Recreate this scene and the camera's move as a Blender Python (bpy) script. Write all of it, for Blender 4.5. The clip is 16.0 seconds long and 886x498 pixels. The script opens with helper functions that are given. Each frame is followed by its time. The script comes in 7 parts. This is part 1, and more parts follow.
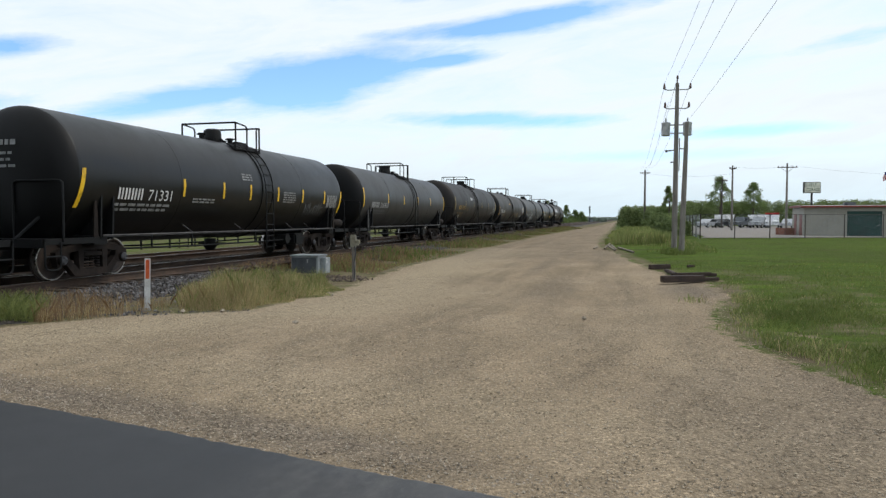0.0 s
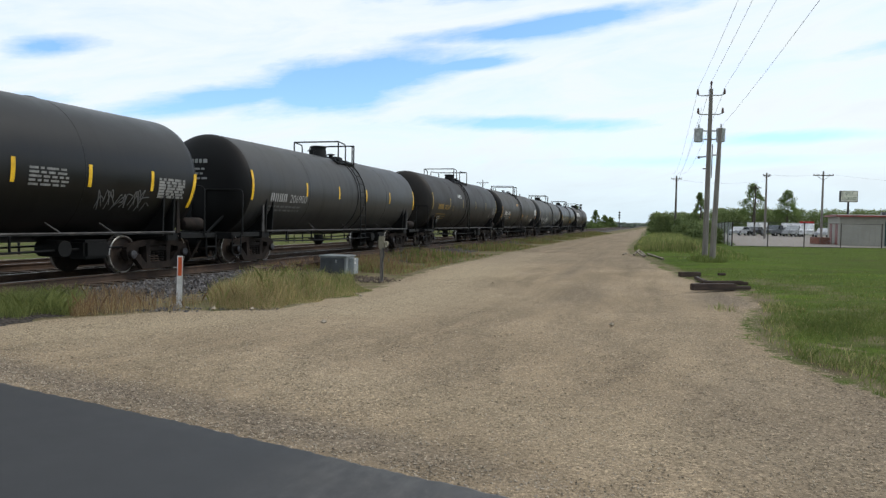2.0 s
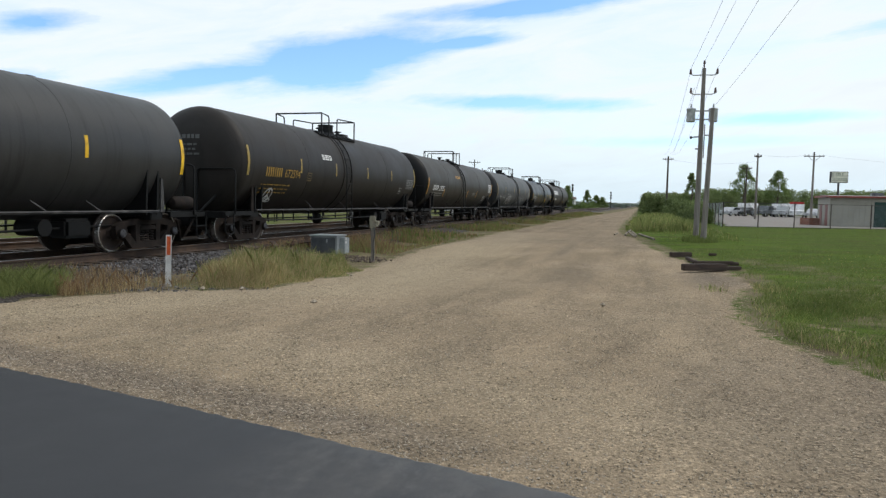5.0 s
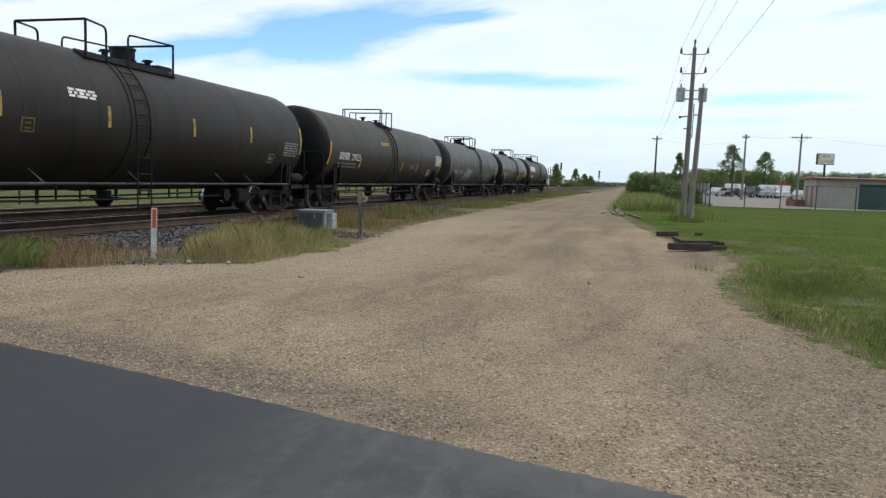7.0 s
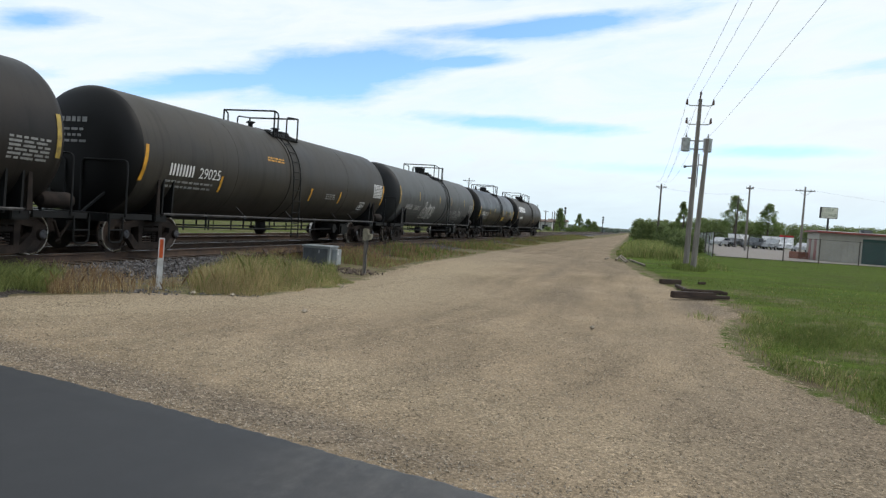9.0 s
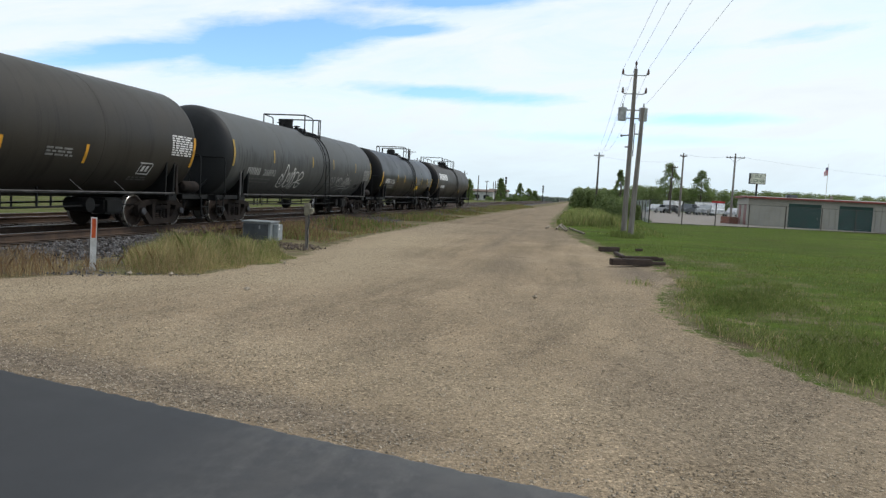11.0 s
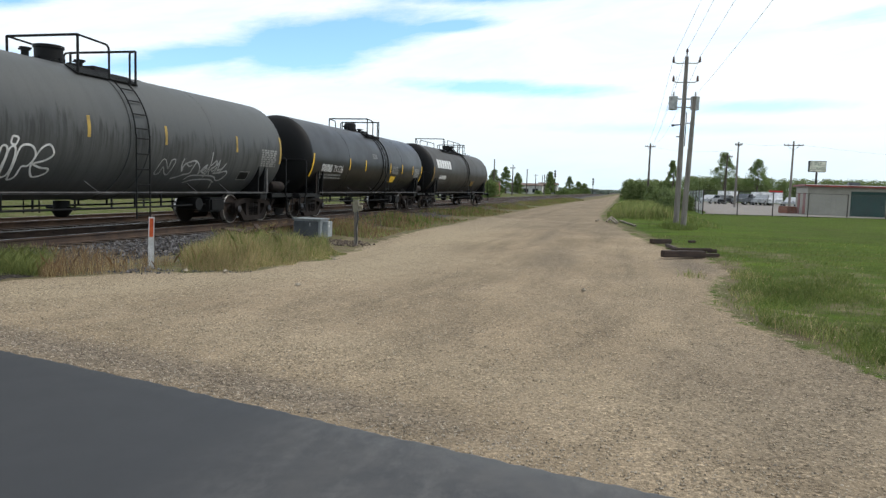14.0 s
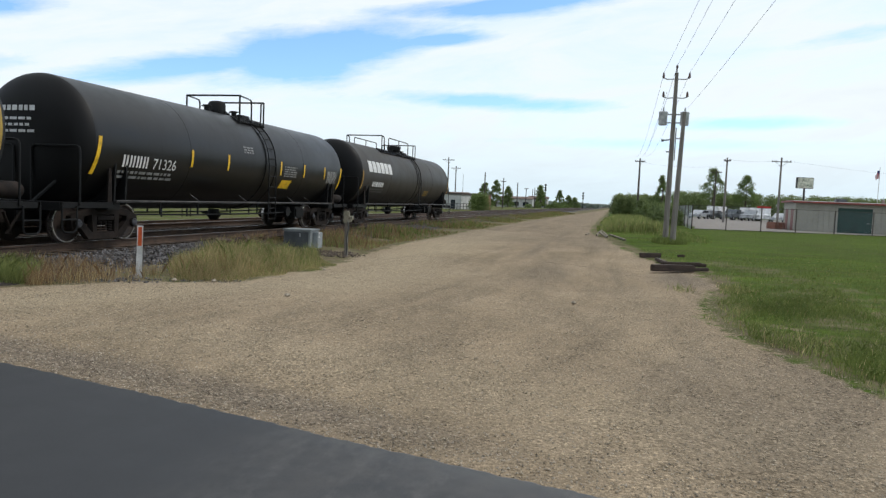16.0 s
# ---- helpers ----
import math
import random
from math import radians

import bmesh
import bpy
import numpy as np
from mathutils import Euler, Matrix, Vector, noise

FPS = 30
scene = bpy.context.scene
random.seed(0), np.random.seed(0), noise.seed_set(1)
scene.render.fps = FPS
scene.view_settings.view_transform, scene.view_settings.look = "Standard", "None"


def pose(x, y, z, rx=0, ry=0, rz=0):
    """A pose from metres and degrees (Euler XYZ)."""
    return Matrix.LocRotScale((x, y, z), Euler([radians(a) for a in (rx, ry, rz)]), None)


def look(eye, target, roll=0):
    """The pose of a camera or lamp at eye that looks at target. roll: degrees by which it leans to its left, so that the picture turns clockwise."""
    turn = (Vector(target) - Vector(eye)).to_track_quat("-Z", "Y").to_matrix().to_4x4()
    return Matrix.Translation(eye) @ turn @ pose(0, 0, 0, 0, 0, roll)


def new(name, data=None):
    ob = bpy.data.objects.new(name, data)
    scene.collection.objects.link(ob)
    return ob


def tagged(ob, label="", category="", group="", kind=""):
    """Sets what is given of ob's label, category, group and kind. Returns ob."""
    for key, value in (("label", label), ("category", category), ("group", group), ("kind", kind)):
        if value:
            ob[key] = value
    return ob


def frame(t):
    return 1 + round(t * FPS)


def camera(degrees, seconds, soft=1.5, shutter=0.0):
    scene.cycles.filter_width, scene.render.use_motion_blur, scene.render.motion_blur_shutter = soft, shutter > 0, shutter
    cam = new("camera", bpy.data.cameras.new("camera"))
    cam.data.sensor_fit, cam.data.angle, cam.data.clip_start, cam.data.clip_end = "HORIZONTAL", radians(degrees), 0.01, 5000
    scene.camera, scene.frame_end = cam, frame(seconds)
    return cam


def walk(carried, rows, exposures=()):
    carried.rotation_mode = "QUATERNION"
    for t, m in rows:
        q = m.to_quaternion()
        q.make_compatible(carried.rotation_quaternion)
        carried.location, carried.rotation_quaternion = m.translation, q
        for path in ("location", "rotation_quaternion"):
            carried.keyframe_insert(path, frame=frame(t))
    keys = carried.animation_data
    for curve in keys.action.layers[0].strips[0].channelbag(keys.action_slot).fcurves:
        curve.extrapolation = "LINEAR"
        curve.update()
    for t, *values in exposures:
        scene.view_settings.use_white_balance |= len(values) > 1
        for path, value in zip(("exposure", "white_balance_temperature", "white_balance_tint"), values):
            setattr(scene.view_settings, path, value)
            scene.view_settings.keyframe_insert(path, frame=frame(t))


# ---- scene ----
cam = camera(64.0, 16.0, soft=1.35)
PATH = [
    (0, (0.006, -0.007, 1.653), (-0.49, 1.929, 1.568), 0.0),
    (0.5, (0.008, -0.027, 1.654), (-0.501, 1.905, 1.561), -0.3),
    (1, (0.02, -0.027, 1.649), (-0.497, 1.903, 1.551), 0.2),
    (1.5, (0.01, -0.044, 1.651), (-0.526, 1.881, 1.558), 0.8),
    (2, (0.008, -0.038, 1.657), (-0.563, 1.877, 1.579), 1.0),
    (2.5, (0.001, -0.007, 1.642), (-0.587, 1.904, 1.577), 1.3),
    (3, (-0.003, 0.001, 1.648), (-0.601, 1.908, 1.585), 1.0),
    (3.5, (-0.004, 0.012, 1.645), (-0.594, 1.921, 1.576), 0.8),
    (3.7, (-0.014, 0.039, 1.675), (-0.593, 1.952, 1.604), 1.1),
    (6, (-0.006, 0.031, 1.638), (-0.535, 1.95, 1.442), 1.0),
    (6.5, (-0.019, 0.045, 1.643), (-0.541, 1.964, 1.433), 1.6),
    (7, (-0.01, 0.043, 1.638), (-0.52, 1.967, 1.44), 1.9),
    (7.5, (-0.044, 0.049, 1.651), (-0.623, 1.957, 1.488), 2.8),
    (8, (-0.041, 0.032, 1.647), (-0.738, 1.903, 1.529), 3.6),
    (8.5, (-0.023, -0.003, 1.623), (-0.694, 1.879, 1.534), 3.8),
    (9, (-0.03, -0.029, 1.639), (-0.554, 1.899, 1.553), 3.9),
    (9.2, (-0.009, -0.018, 1.628), (-0.466, 1.927, 1.537), 3.5),
    (11.3, (-0.046, -0.062, 1.671), (-0.407, 1.898, 1.506), 2.9),
    (11.5, (-0.04, -0.065, 1.664), (-0.451, 1.885, 1.494), 2.6),
    (12, (-0.004, -0.082, 1.649), (-0.469, 1.854, 1.458), 2.2),
    (12.5, (0.019, -0.097, 1.65), (-0.477, 1.827, 1.427), 2.0),
    (13, (0.026, -0.083, 1.659), (-0.486, 1.836, 1.426), 2.1),
    (13.5, (0.02, -0.075, 1.66), (-0.475, 1.852, 1.448), 1.7),
    (14, (0.002, -0.074, 1.658), (-0.494, 1.855, 1.482), 1.8),
    (14.5, (0.011, -0.073, 1.655), (-0.47, 1.862, 1.509), 2.3),
    (15, (0.001, -0.066, 1.659), (-0.467, 1.874, 1.527), 2.7),
    (15.5, (-0.005, -0.06, 1.651), (-0.463, 1.882, 1.524), 2.7),
    (16, (-0.009, -0.058, 1.641), (-0.48, 1.881, 1.501), 2.4),
]
EXPOSURES = [(0, 0.0), (3.5, 0.0), (6.0, 0.0), (7.0, 0.04), (8.0, 0.13), (9.0, 0.02), (11.5, 0.0), (12.5, 0.15), (13.0, 0.20), (14.0, 0.20), (14.5, 0.12), (15.0, 0.05), (16.0, 0.0)]
walk(cam, [(t, look(e, a, r)) for t, e, a, r in PATH], EXPOSURES)

# ---- world, sun ----
SUN_EL, SUN_AZ = radians(52), radians(62)      # azimuth from +y towards +x


SKY_GAIN = (0.150, 0.182, 0.215)
GAPS = [
    (-0.60, 0.156, 0.15, 0.020, 0.21, 1.0),
    (-0.41, 0.196, 0.16, 0.034, 0.20, 1.2),
    (-0.42, 0.168, 0.07, 0.026, 0.05, 0.95),
    (-0.255, 0.217, 0.085, 0.011, 0.09, 0.9),
    (-0.15, 0.266, 0.20, 0.016, 0.11, 1.05),
    (-0.17, 0.137, 0.15, 0.012, -0.02, 0.98),
    (0.165, 0.113, 0.13, 0.010, 0.01, 0.9),
    (-0.79, 0.203, 0.06, 0.015, 0.20, 0.85),
    (0.27, 0.216, 0.07, 0.013, 0.14, 0.65),
    (-0.82, 0.135, 0.06, 0.013, 0.17, 0.75),
    (0.05, 0.085, 0.30, 0.010, 0.0, 0.62),
    (-0.05, 0.345, 0.30, 0.03, 0.12, 0.9),
    (0.9, 0.35, 0.5, 0.06, 0.1, 0.8),
    (-1.5, 0.4, 0.5, 0.08, 0.2, 0.9),
    (2.4, 0.5, 0.6, 0.12, 0.0, 0.9),
]


def build_world():
    world = bpy.data.worlds.new("sky")
    scene.world = world
    world.use_nodes = True
    nt = world.node_tree
    nt.nodes.clear()

    node = nt.nodes.new

    def math_node(op, a, b=None, c=None, clamp=False):
        n = node("ShaderNodeMath")
        n.operation, n.use_clamp = op, clamp
        for i, v in enumerate((a, b, c)):
            if v is None:
                continue
            if isinstance(v, (int, float)):
                n.inputs[i].default_value = v
            else:
                nt.links.new(v, n.inputs[i])
        return n.outputs[0]

    out = node("ShaderNodeOutputWorld")
    sky = node("ShaderNodeTexSky")
    sky.sky_type, sky.sun_disc, sky.sun_elevation, sky.sun_rotation = "NISHITA", False, SUN_EL, SUN_AZ
    sky.air_density, sky.dust_density, sky.ozone_density = 1.0, 0.6, 3.0
    coord = node("ShaderNodeTexCoord")
    sep = node("ShaderNodeSeparateXYZ")
    nt.links.new(coord.outputs["Generated"], sep.inputs[0])
    x, y, z = sep.outputs
    az = math_node("ARCTAN2", x, y)                # 0 along the track, positive to the right
    el = math_node("ARCSINE", z)
    # ragged edges of the clouds
    comb = node("ShaderNodeCombineXYZ")
    nt.links.new(az, comb.inputs[0])
    nt.links.new(math_node("MULTIPLY", math_node("SUBTRACT", el, math_node("MULTIPLY", az, 0.13)), 4.2), comb.inputs[1])
    n1 = node("ShaderNodeTexNoise")
    n1.inputs["Scale"].default_value, n1.inputs["Detail"].default_value, n1.inputs["Roughness"].default_value = 3.6, 10, 0.62
    n1.inputs["Distortion"].default_value = 0.5
    nt.links.new(comb.outputs[0], n1.inputs["Vector"])
    n2 = node("ShaderNodeTexNoise")
    n2.inputs["Scale"].default_value, n2.inputs["Detail"].default_value, n2.inputs["Roughness"].default_value = 11.0, 8, 0.66
    nt.links.new(comb.outputs[0], n2.inputs["Vector"])
    wob = math_node("ADD", math_node("MULTIPLY", math_node("SUBTRACT", n1.outputs[0], 0.5), 1.9),
                    math_node("MULTIPLY", math_node("SUBTRACT", n2.outputs[0], 0.5), 1.15))
    # blue gaps between the cloud sheets: azimuth, elevation, half length, half height, slope (radians)
    total = None
    for a0, e0, la, le, slope, amount in GAPS:
        da = math_node("SUBTRACT", az, a0)
        de = math_node("SUBTRACT", math_node("SUBTRACT", el, e0), math_node("MULTIPLY", da, slope))
        r2 = math_node("ADD", math_node("POWER", math_node("ABSOLUTE", math_node("DIVIDE", da, la)), 2.0),
                       math_node("POWER", math_node("ABSOLUTE", math_node("DIVIDE", de, le)), 2.0))
        g = math_node("MULTIPLY", math_node("EXPONENT", math_node("MULTIPLY", r2, -1.0)), amount * 1.12)
        total = g if total is None else math_node("MAXIMUM", total, g)
    blue = math_node("ADD", total, math_node("MULTIPLY", wob, 0.80))
    ramp = node("ShaderNodeValToRGB")
    ramp.color_ramp.elements[0].position, ramp.color_ramp.elements[1].position = 0.20, 0.90
    nt.links.new(blue, ramp.inputs[0])
    haze = node("ShaderNodeMapRange")
    haze.interpolation_type = "SMOOTHSTEP"
    haze.inputs["From Min"].default_value, haze.inputs["From Max"].default_value = -0.02, 0.13
    nt.links.new(el, haze.inputs["Value"])
    thin = node("ShaderNodeMapRange")
    thin.inputs["From Min"].default_value, thin.inputs["From Max"].default_value = 0.42, 0.70
    thin.inputs["To Min"].default_value, thin.inputs["To Max"].default_value = 0.0, 0.42
    nt.links.new(n1.outputs[0], thin.inputs["Value"])
    fac = math_node("MULTIPLY", math_node("MAXIMUM", ramp.outputs[0], thin.outputs[0]), haze.outputs[0])
    # cloud colour: a little blue-grey low down, white higher up
    cl = node("ShaderNodeMix")
    cl.data_type = "RGBA"
    nt.links.new(haze.outputs[0], cl.inputs[0])
    cl.inputs[6].default_value = (0.745, 0.895, 0.99, 1)
    cl.inputs[7].default_value = (0.94, 1.02, 1.068, 1)
    var = node("ShaderNodeMix")
    var.data_type, var.blend_type = "RGBA", "MULTIPLY"
    var.inputs[0].default_value = 0.5
    vr = node("ShaderNodeMapRange")
    vr.inputs["From Min"].default_value, vr.inputs["From Max"].default_value = 0.25, 0.6
    vr.inputs["To Min"].default_value, vr.inputs["To Max"].default_value = 0.80, 1.04
    nt.links.new(n1.outputs[0], vr.inputs["Value"])
    nt.links.new(cl.outputs[2], var.inputs[6])
    nt.links.new(vr.outputs[0], var.inputs[7])
    skyb = node("ShaderNodeMix")
    skyb.data_type, skyb.blend_type = "RGBA", "MULTIPLY"
    skyb.inputs[0].default_value = 1.0
    skyb.inputs[7].default_value = (*SKY_GAIN, 1)
    nt.links.new(sky.outputs[0], skyb.inputs[6])
    mix = node("ShaderNodeMix")
    mix.data_type = "RGBA"
    nt.links.new(fac, mix.inputs[0])
    nt.links.new(var.outputs[2], mix.inputs[6])
    nt.links.new(skyb.outputs[2], mix.inputs[7])
    bg = node("ShaderNodeBackground")
    bg.inputs["Strength"].default_value = 1.0
    nt.links.new(mix.outputs[2], bg.inputs[0])
    nt.links.new(bg.outputs[0], out.inputs[0])


build_world()
sun_data = bpy.data.lights.new("sun", "SUN")
sun_data.energy, sun_data.angle, sun_data.color = 1.7, radians(9), (1.0, 0.935, 0.85)
sun = new("sun", sun_data)
sun.matrix_world = look((0, 0, 0), (-math.sin(SUN_AZ) * math.cos(SUN_EL), -math.cos(SUN_AZ) * math.cos(SUN_EL), -math.sin(SUN_EL)))


# ---- materials ----
class Mat:
    """A node material in the making."""

    def __init__(self, name, rough=0.7, metal=0.0, spec=0.5):
        self.m = bpy.data.materials.new(name)
        self.m.use_nodes = True
        self.nt = self.m.node_tree
        self.b = self.nt.nodes["Principled BSDF"]
        self.b.inputs["Roughness"].default_value = rough
        self.b.inputs["Metallic"].default_value = metal
        self.b.inputs["Specular IOR Level"].default_value = spec
        self.tc = self.nt.nodes.new("ShaderNodeTexCoord")

    def noise(self, scale, detail=4, rough=0.55, stretch=None, kind="ShaderNodeTexNoise", coord="Object"):
        n = self.nt.nodes.new(kind)
        n.inputs["Scale"].default_value = scale
        if kind == "ShaderNodeTexNoise":
            n.inputs["Detail"].default_value = detail
            n.inputs["Roughness"].default_value = rough
        src = self.tc.outputs[coord]
        if stretch:
            mp = self.nt.nodes.new("ShaderNodeMapping")
            mp.inputs["Scale"].default_value = stretch
            self.nt.links.new(src, mp.inputs[0])
            src = mp.outputs[0]
        self.nt.links.new(src, n.inputs["Vector"])
        return n.outputs[0]

    def track_noise(self):
        """Streaks that run along the road and swing outwards where it meets the asphalt."""
        sep = self.nt.nodes.new("ShaderNodeSeparateXYZ")
        self.nt.links.new(self.tc.outputs["Object"], sep.inputs[0])
        x, y = sep.outputs[0], sep.outputs[1]
        near = self.op("MAXIMUM", self.op("SUBTRACT", 15.0, y), 0.0)
        bow = self.op("MULTIPLY", self.op("MULTIPLY", near, near), 0.022)
        u = self.op("ADD", x, bow)
        v = self.op("SUBTRACT", x, bow)
        outs = []
        for w, k in ((u, 1.5), (v, 1.2)):
            comb = self.nt.nodes.new("ShaderNodeCombineXYZ")
            self.nt.links.new(self.op("MULTIPLY", w, k), comb.inputs[0])
            self.nt.links.new(self.op("MULTIPLY", y, 0.09), comb.inputs[1])
            n = self.nt.nodes.new("ShaderNodeTexNoise")
            n.inputs["Scale"].default_value, n.inputs["Detail"].default_value, n.inputs["Roughness"].default_value = 1.0, 6, 0.62
            self.nt.links.new(comb.outputs[0], n.inputs["Vector"])
            outs.append(n.outputs[0])
        return self.op("ADD", self.op("MULTIPLY", outs[0], 0.55), self.op("MULTIPLY", outs[1], 0.45))

    def cells(self, scale):
        """A random value for each stone-sized cell."""
        n = self.nt.nodes.new("ShaderNodeTexVoronoi")
        n.inputs["Scale"].default_value = scale
        self.nt.links.new(self.tc.outputs["Object"], n.inputs["Vector"])
        sep = self.nt.nodes.new("ShaderNodeSeparateColor")
        self.nt.links.new(n.outputs["Color"], sep.inputs[0])
        return sep.outputs[0]

    def ramp(self, fac, stops):
        r = self.nt.nodes.new("ShaderNodeValToRGB")
        els = r.color_ramp.elements
        while len(els) < len(stops):
            els.new(0.5)
        for e, (p, c) in zip(els, stops):
            e.position = p
            e.color = (*c, 1) if len(c) == 3 else c
        self.nt.links.new(fac, r.inputs[0])
        return r.outputs[0]

    def mix(self, fac, a, b, mode="MIX"):
        n = self.nt.nodes.new("ShaderNodeMix")
        n.data_type, n.blend_type = "RGBA", mode
        for i, v in ((0, fac), (6, a), (7, b)):
            if isinstance(v, (int, float)):
                n.inputs[i].default_value = v
            elif isinstance(v, tuple):
                n.inputs[i].default_value = (*v, 1)
            else:
                self.nt.links.new(v, n.inputs[i])
        return n.outputs[2]

    def op(self, op, a, b, clamp=False):
        n = self.nt.nodes.new("ShaderNodeMath")
        n.operation, n.use_clamp = op, clamp
        for i, v in enumerate((a, b)):
            if isinstance(v, (int, float)):
                n.inputs[i].default_value = v
            else:
                self.nt.links.new(v, n.inputs[i])
        return n.outputs[0]

    def attr(self, name):
        n = self.nt.nodes.new("ShaderNodeAttribute")
        n.attribute_name = name
        return n.outputs["Fac"]

    def island(self):
        return self.nt.nodes.new("ShaderNodeNewGeometry").outputs["Random Per Island"]

    def objrand(self):
        return self.nt.nodes.new("ShaderNodeObjectInfo").outputs["Random"]

    def color(self, c):
        if isinstance(c, tuple):
            self.b.inputs["Base Color"].default_value = (*c, 1)
        else:
            self.nt.links.new(c, self.b.inputs["Base Color"])
        return self

    def rough(self, fac, lo, hi):
        n = self.nt.nodes.new("ShaderNodeMapRange")
        n.inputs["To Min"].default_value, n.inputs["To Max"].default_value = lo, hi
        n.inputs["From Min"].default_value, n.inputs["From Max"].default_value = 0.3, 0.7
        self.nt.links.new(fac, n.inputs["Value"])
        self.nt.links.new(n.outputs[0], self.b.inputs["Roughness"])
        return self

    def bump(self, fac, strength=0.3, dist=0.02):
        n = self.nt.nodes.new("ShaderNodeBump")
        n.inputs["Strength"].default_value, n.inputs["Distance"].default_value = strength, dist
        self.nt.links.new(fac, n.inputs["Height"])
        self.nt.links.new(n.outputs[0], self.b.inputs["Normal"])
        return self


def worn(name, base, dark=None, light=None, rough=0.7, scale=3.0, metal=0.0, bump=0.2, stretch=None, spec=0.4):
    """Paint, metal or wood with stains at two scales."""
    dark = dark or tuple(v * 0.55 for v in base)
    light = light or tuple(min(1, v * 1.35) for v in base)
    m = Mat(name, rough, metal, spec)
    big = m.noise(scale, 5, 0.6, stretch)
    fine = m.noise(scale * 14, 3, 0.6, stretch)
    c = m.ramp(big, [(0.3, dark), (0.5, base), (0.72, light)])
    c = m.mix(0.45, c, m.ramp(fine, [(0.3, (0.6, 0.6, 0.6)), (0.7, (1.2, 1.2, 1.2))]), "MULTIPLY")
    m.color(c).rough(big, max(0.05, rough - 0.12), min(1, rough + 0.12))
    if bump:
        m.bump(fine, bump, 0.01)
    return m.m


def tank_paint(name, base, dust, streak, dusty=0.35, rough=0.42, spec=0.45, spill=False):
    """Old gloss paint on a tank: road dust in blotches, streaks that run down from the top."""
    m = Mat(name, rough, 0, spec)
    blot = m.noise(0.55, 6, 0.62)
    drip = m.noise(1.0, 5, 0.65, (1.0, 5.0, 0.35))
    fine = m.noise(38, 3, 0.6)
    c = m.mix(m.op("MULTIPLY", m.ramp(blot, [(0.38, (0, 0, 0)), (0.68, (1, 1, 1))]), dusty), base, dust)
    c = m.mix(m.op("MULTIPLY", m.ramp(drip, [(0.50, (0, 0, 0)), (0.66, (1, 1, 1))]), 0.12 if spill else 0.5), c, streak)
    if spill:
        # thin runs of old spilled product that start near the middle of the side
        xyz = m.nt.nodes.new("ShaderNodeSeparateXYZ")
        m.nt.links.new(m.tc.outputs["Object"], xyz.inputs[0])
        run = m.ramp(m.noise(1.0, 4, 0.7, (0.2, 10.0, 0.7)), [(0.46, (0, 0, 0)), (0.57, (1, 1, 1))])
        start = m.op("ADD", xyz.outputs[2], m.op("MULTIPLY", m.op("SUBTRACT", m.noise(1.0, 3, 0.6, (0.2, 4.0, 0.2)), 0.5), 1.6))
        band = m.ramp(m.op("ADD", m.op("MULTIPLY", start, 0.5), 0.5), [(0.05, (0.25, 0.25, 0.25)), (0.30, (0.6, 0.6, 0.6)), (0.52, (1, 1, 1)), (0.62, (0, 0, 0))])
        c = m.mix(m.op("MULTIPLY", m.op("MULTIPLY", run, band), 0.62), c, streak)
        old = m.ramp(m.noise(1.0, 5, 0.7, (0.2, 1.1, 0.9)), [(0.42, (0, 0, 0)), (0.62, (1, 1, 1))])
        c = m.mix(m.op("MULTIPLY", m.op("MULTIPLY", old, band), 0.45), c, (0.030, 0.029, 0.025))
    c = m.mix(0.3, c, m.ramp(fine, [(0.3, (0.7, 0.7, 0.7)), (0.7, (1.25, 1.25, 1.25))]), "MULTIPLY")
    m.color(c).rough(blot, rough - 0.06, rough + 0.16).bump(m.noise(1.6, 3), 0.12, 0.02)
    return m.m


M = {}
M["tank_black"] = tank_paint("tank_black", (0.0046, 0.0046, 0.0044), (0.0175, 0.0163, 0.0145), (0.0028, 0.0027, 0.0026), 0.55, 0.33, 0.31)
M["tank_charcoal"] = tank_paint("tank_charcoal", (0.028, 0.0277, 0.027), (0.060, 0.058, 0.054), (0.007, 0.0066, 0.006), 0.55, 0.42, 0.3)
M["tank_brown"] = tank_paint("tank_brown", (0.0155, 0.0134, 0.0118), (0.040, 0.0345, 0.0295), (0.0045, 0.004, 0.003), 0.5, 0.46, 0.2)
M["tank_umber"] = tank_paint("tank_umber", (0.0295, 0.0262, 0.0212), (0.064, 0.0565, 0.045), (0.008, 0.007, 0.005), 0.5, 0.46, 0.22)
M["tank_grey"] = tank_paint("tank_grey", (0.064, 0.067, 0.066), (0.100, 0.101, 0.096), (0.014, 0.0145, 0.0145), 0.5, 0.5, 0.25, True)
# both head colours are darkened to stand for shade on the tank ends
M["grey_head"] = tank_paint("grey_head_shaded", (0.019, 0.0198, 0.0205), (0.031, 0.0315, 0.0315), (0.006, 0.006, 0.006), 0.4, 0.5, 0.25)
M["head"] = tank_paint("head_shaded", (0.0032, 0.0032, 0.0032), (0.0075, 0.0072, 0.0068), (0.0025, 0.0025, 0.0025), 0.3, 0.5, 0.2)
M["black_steel"] = worn("black_steel", (0.007, 0.007, 0.007), rough=0.55, scale=2, spec=0.18)
M["truck_steel"] = worn("truck_steel", (0.0165, 0.0125, 0.0105), (0.007, 0.0055, 0.005), (0.034, 0.026, 0.022), rough=0.8, scale=4, spec=0.15)
M["wheel_steel"] = worn("wheel_steel", (0.026, 0.0165, 0.012), (0.010, 0.007, 0.0055), (0.050, 0.034, 0.025), rough=0.7, scale=6)
M["bearing"] = worn("bearing_grey", (0.055, 0.055, 0.060), (0.02, 0.018, 0.017), (0.10, 0.10, 0.105), rough=0.6, scale=9)
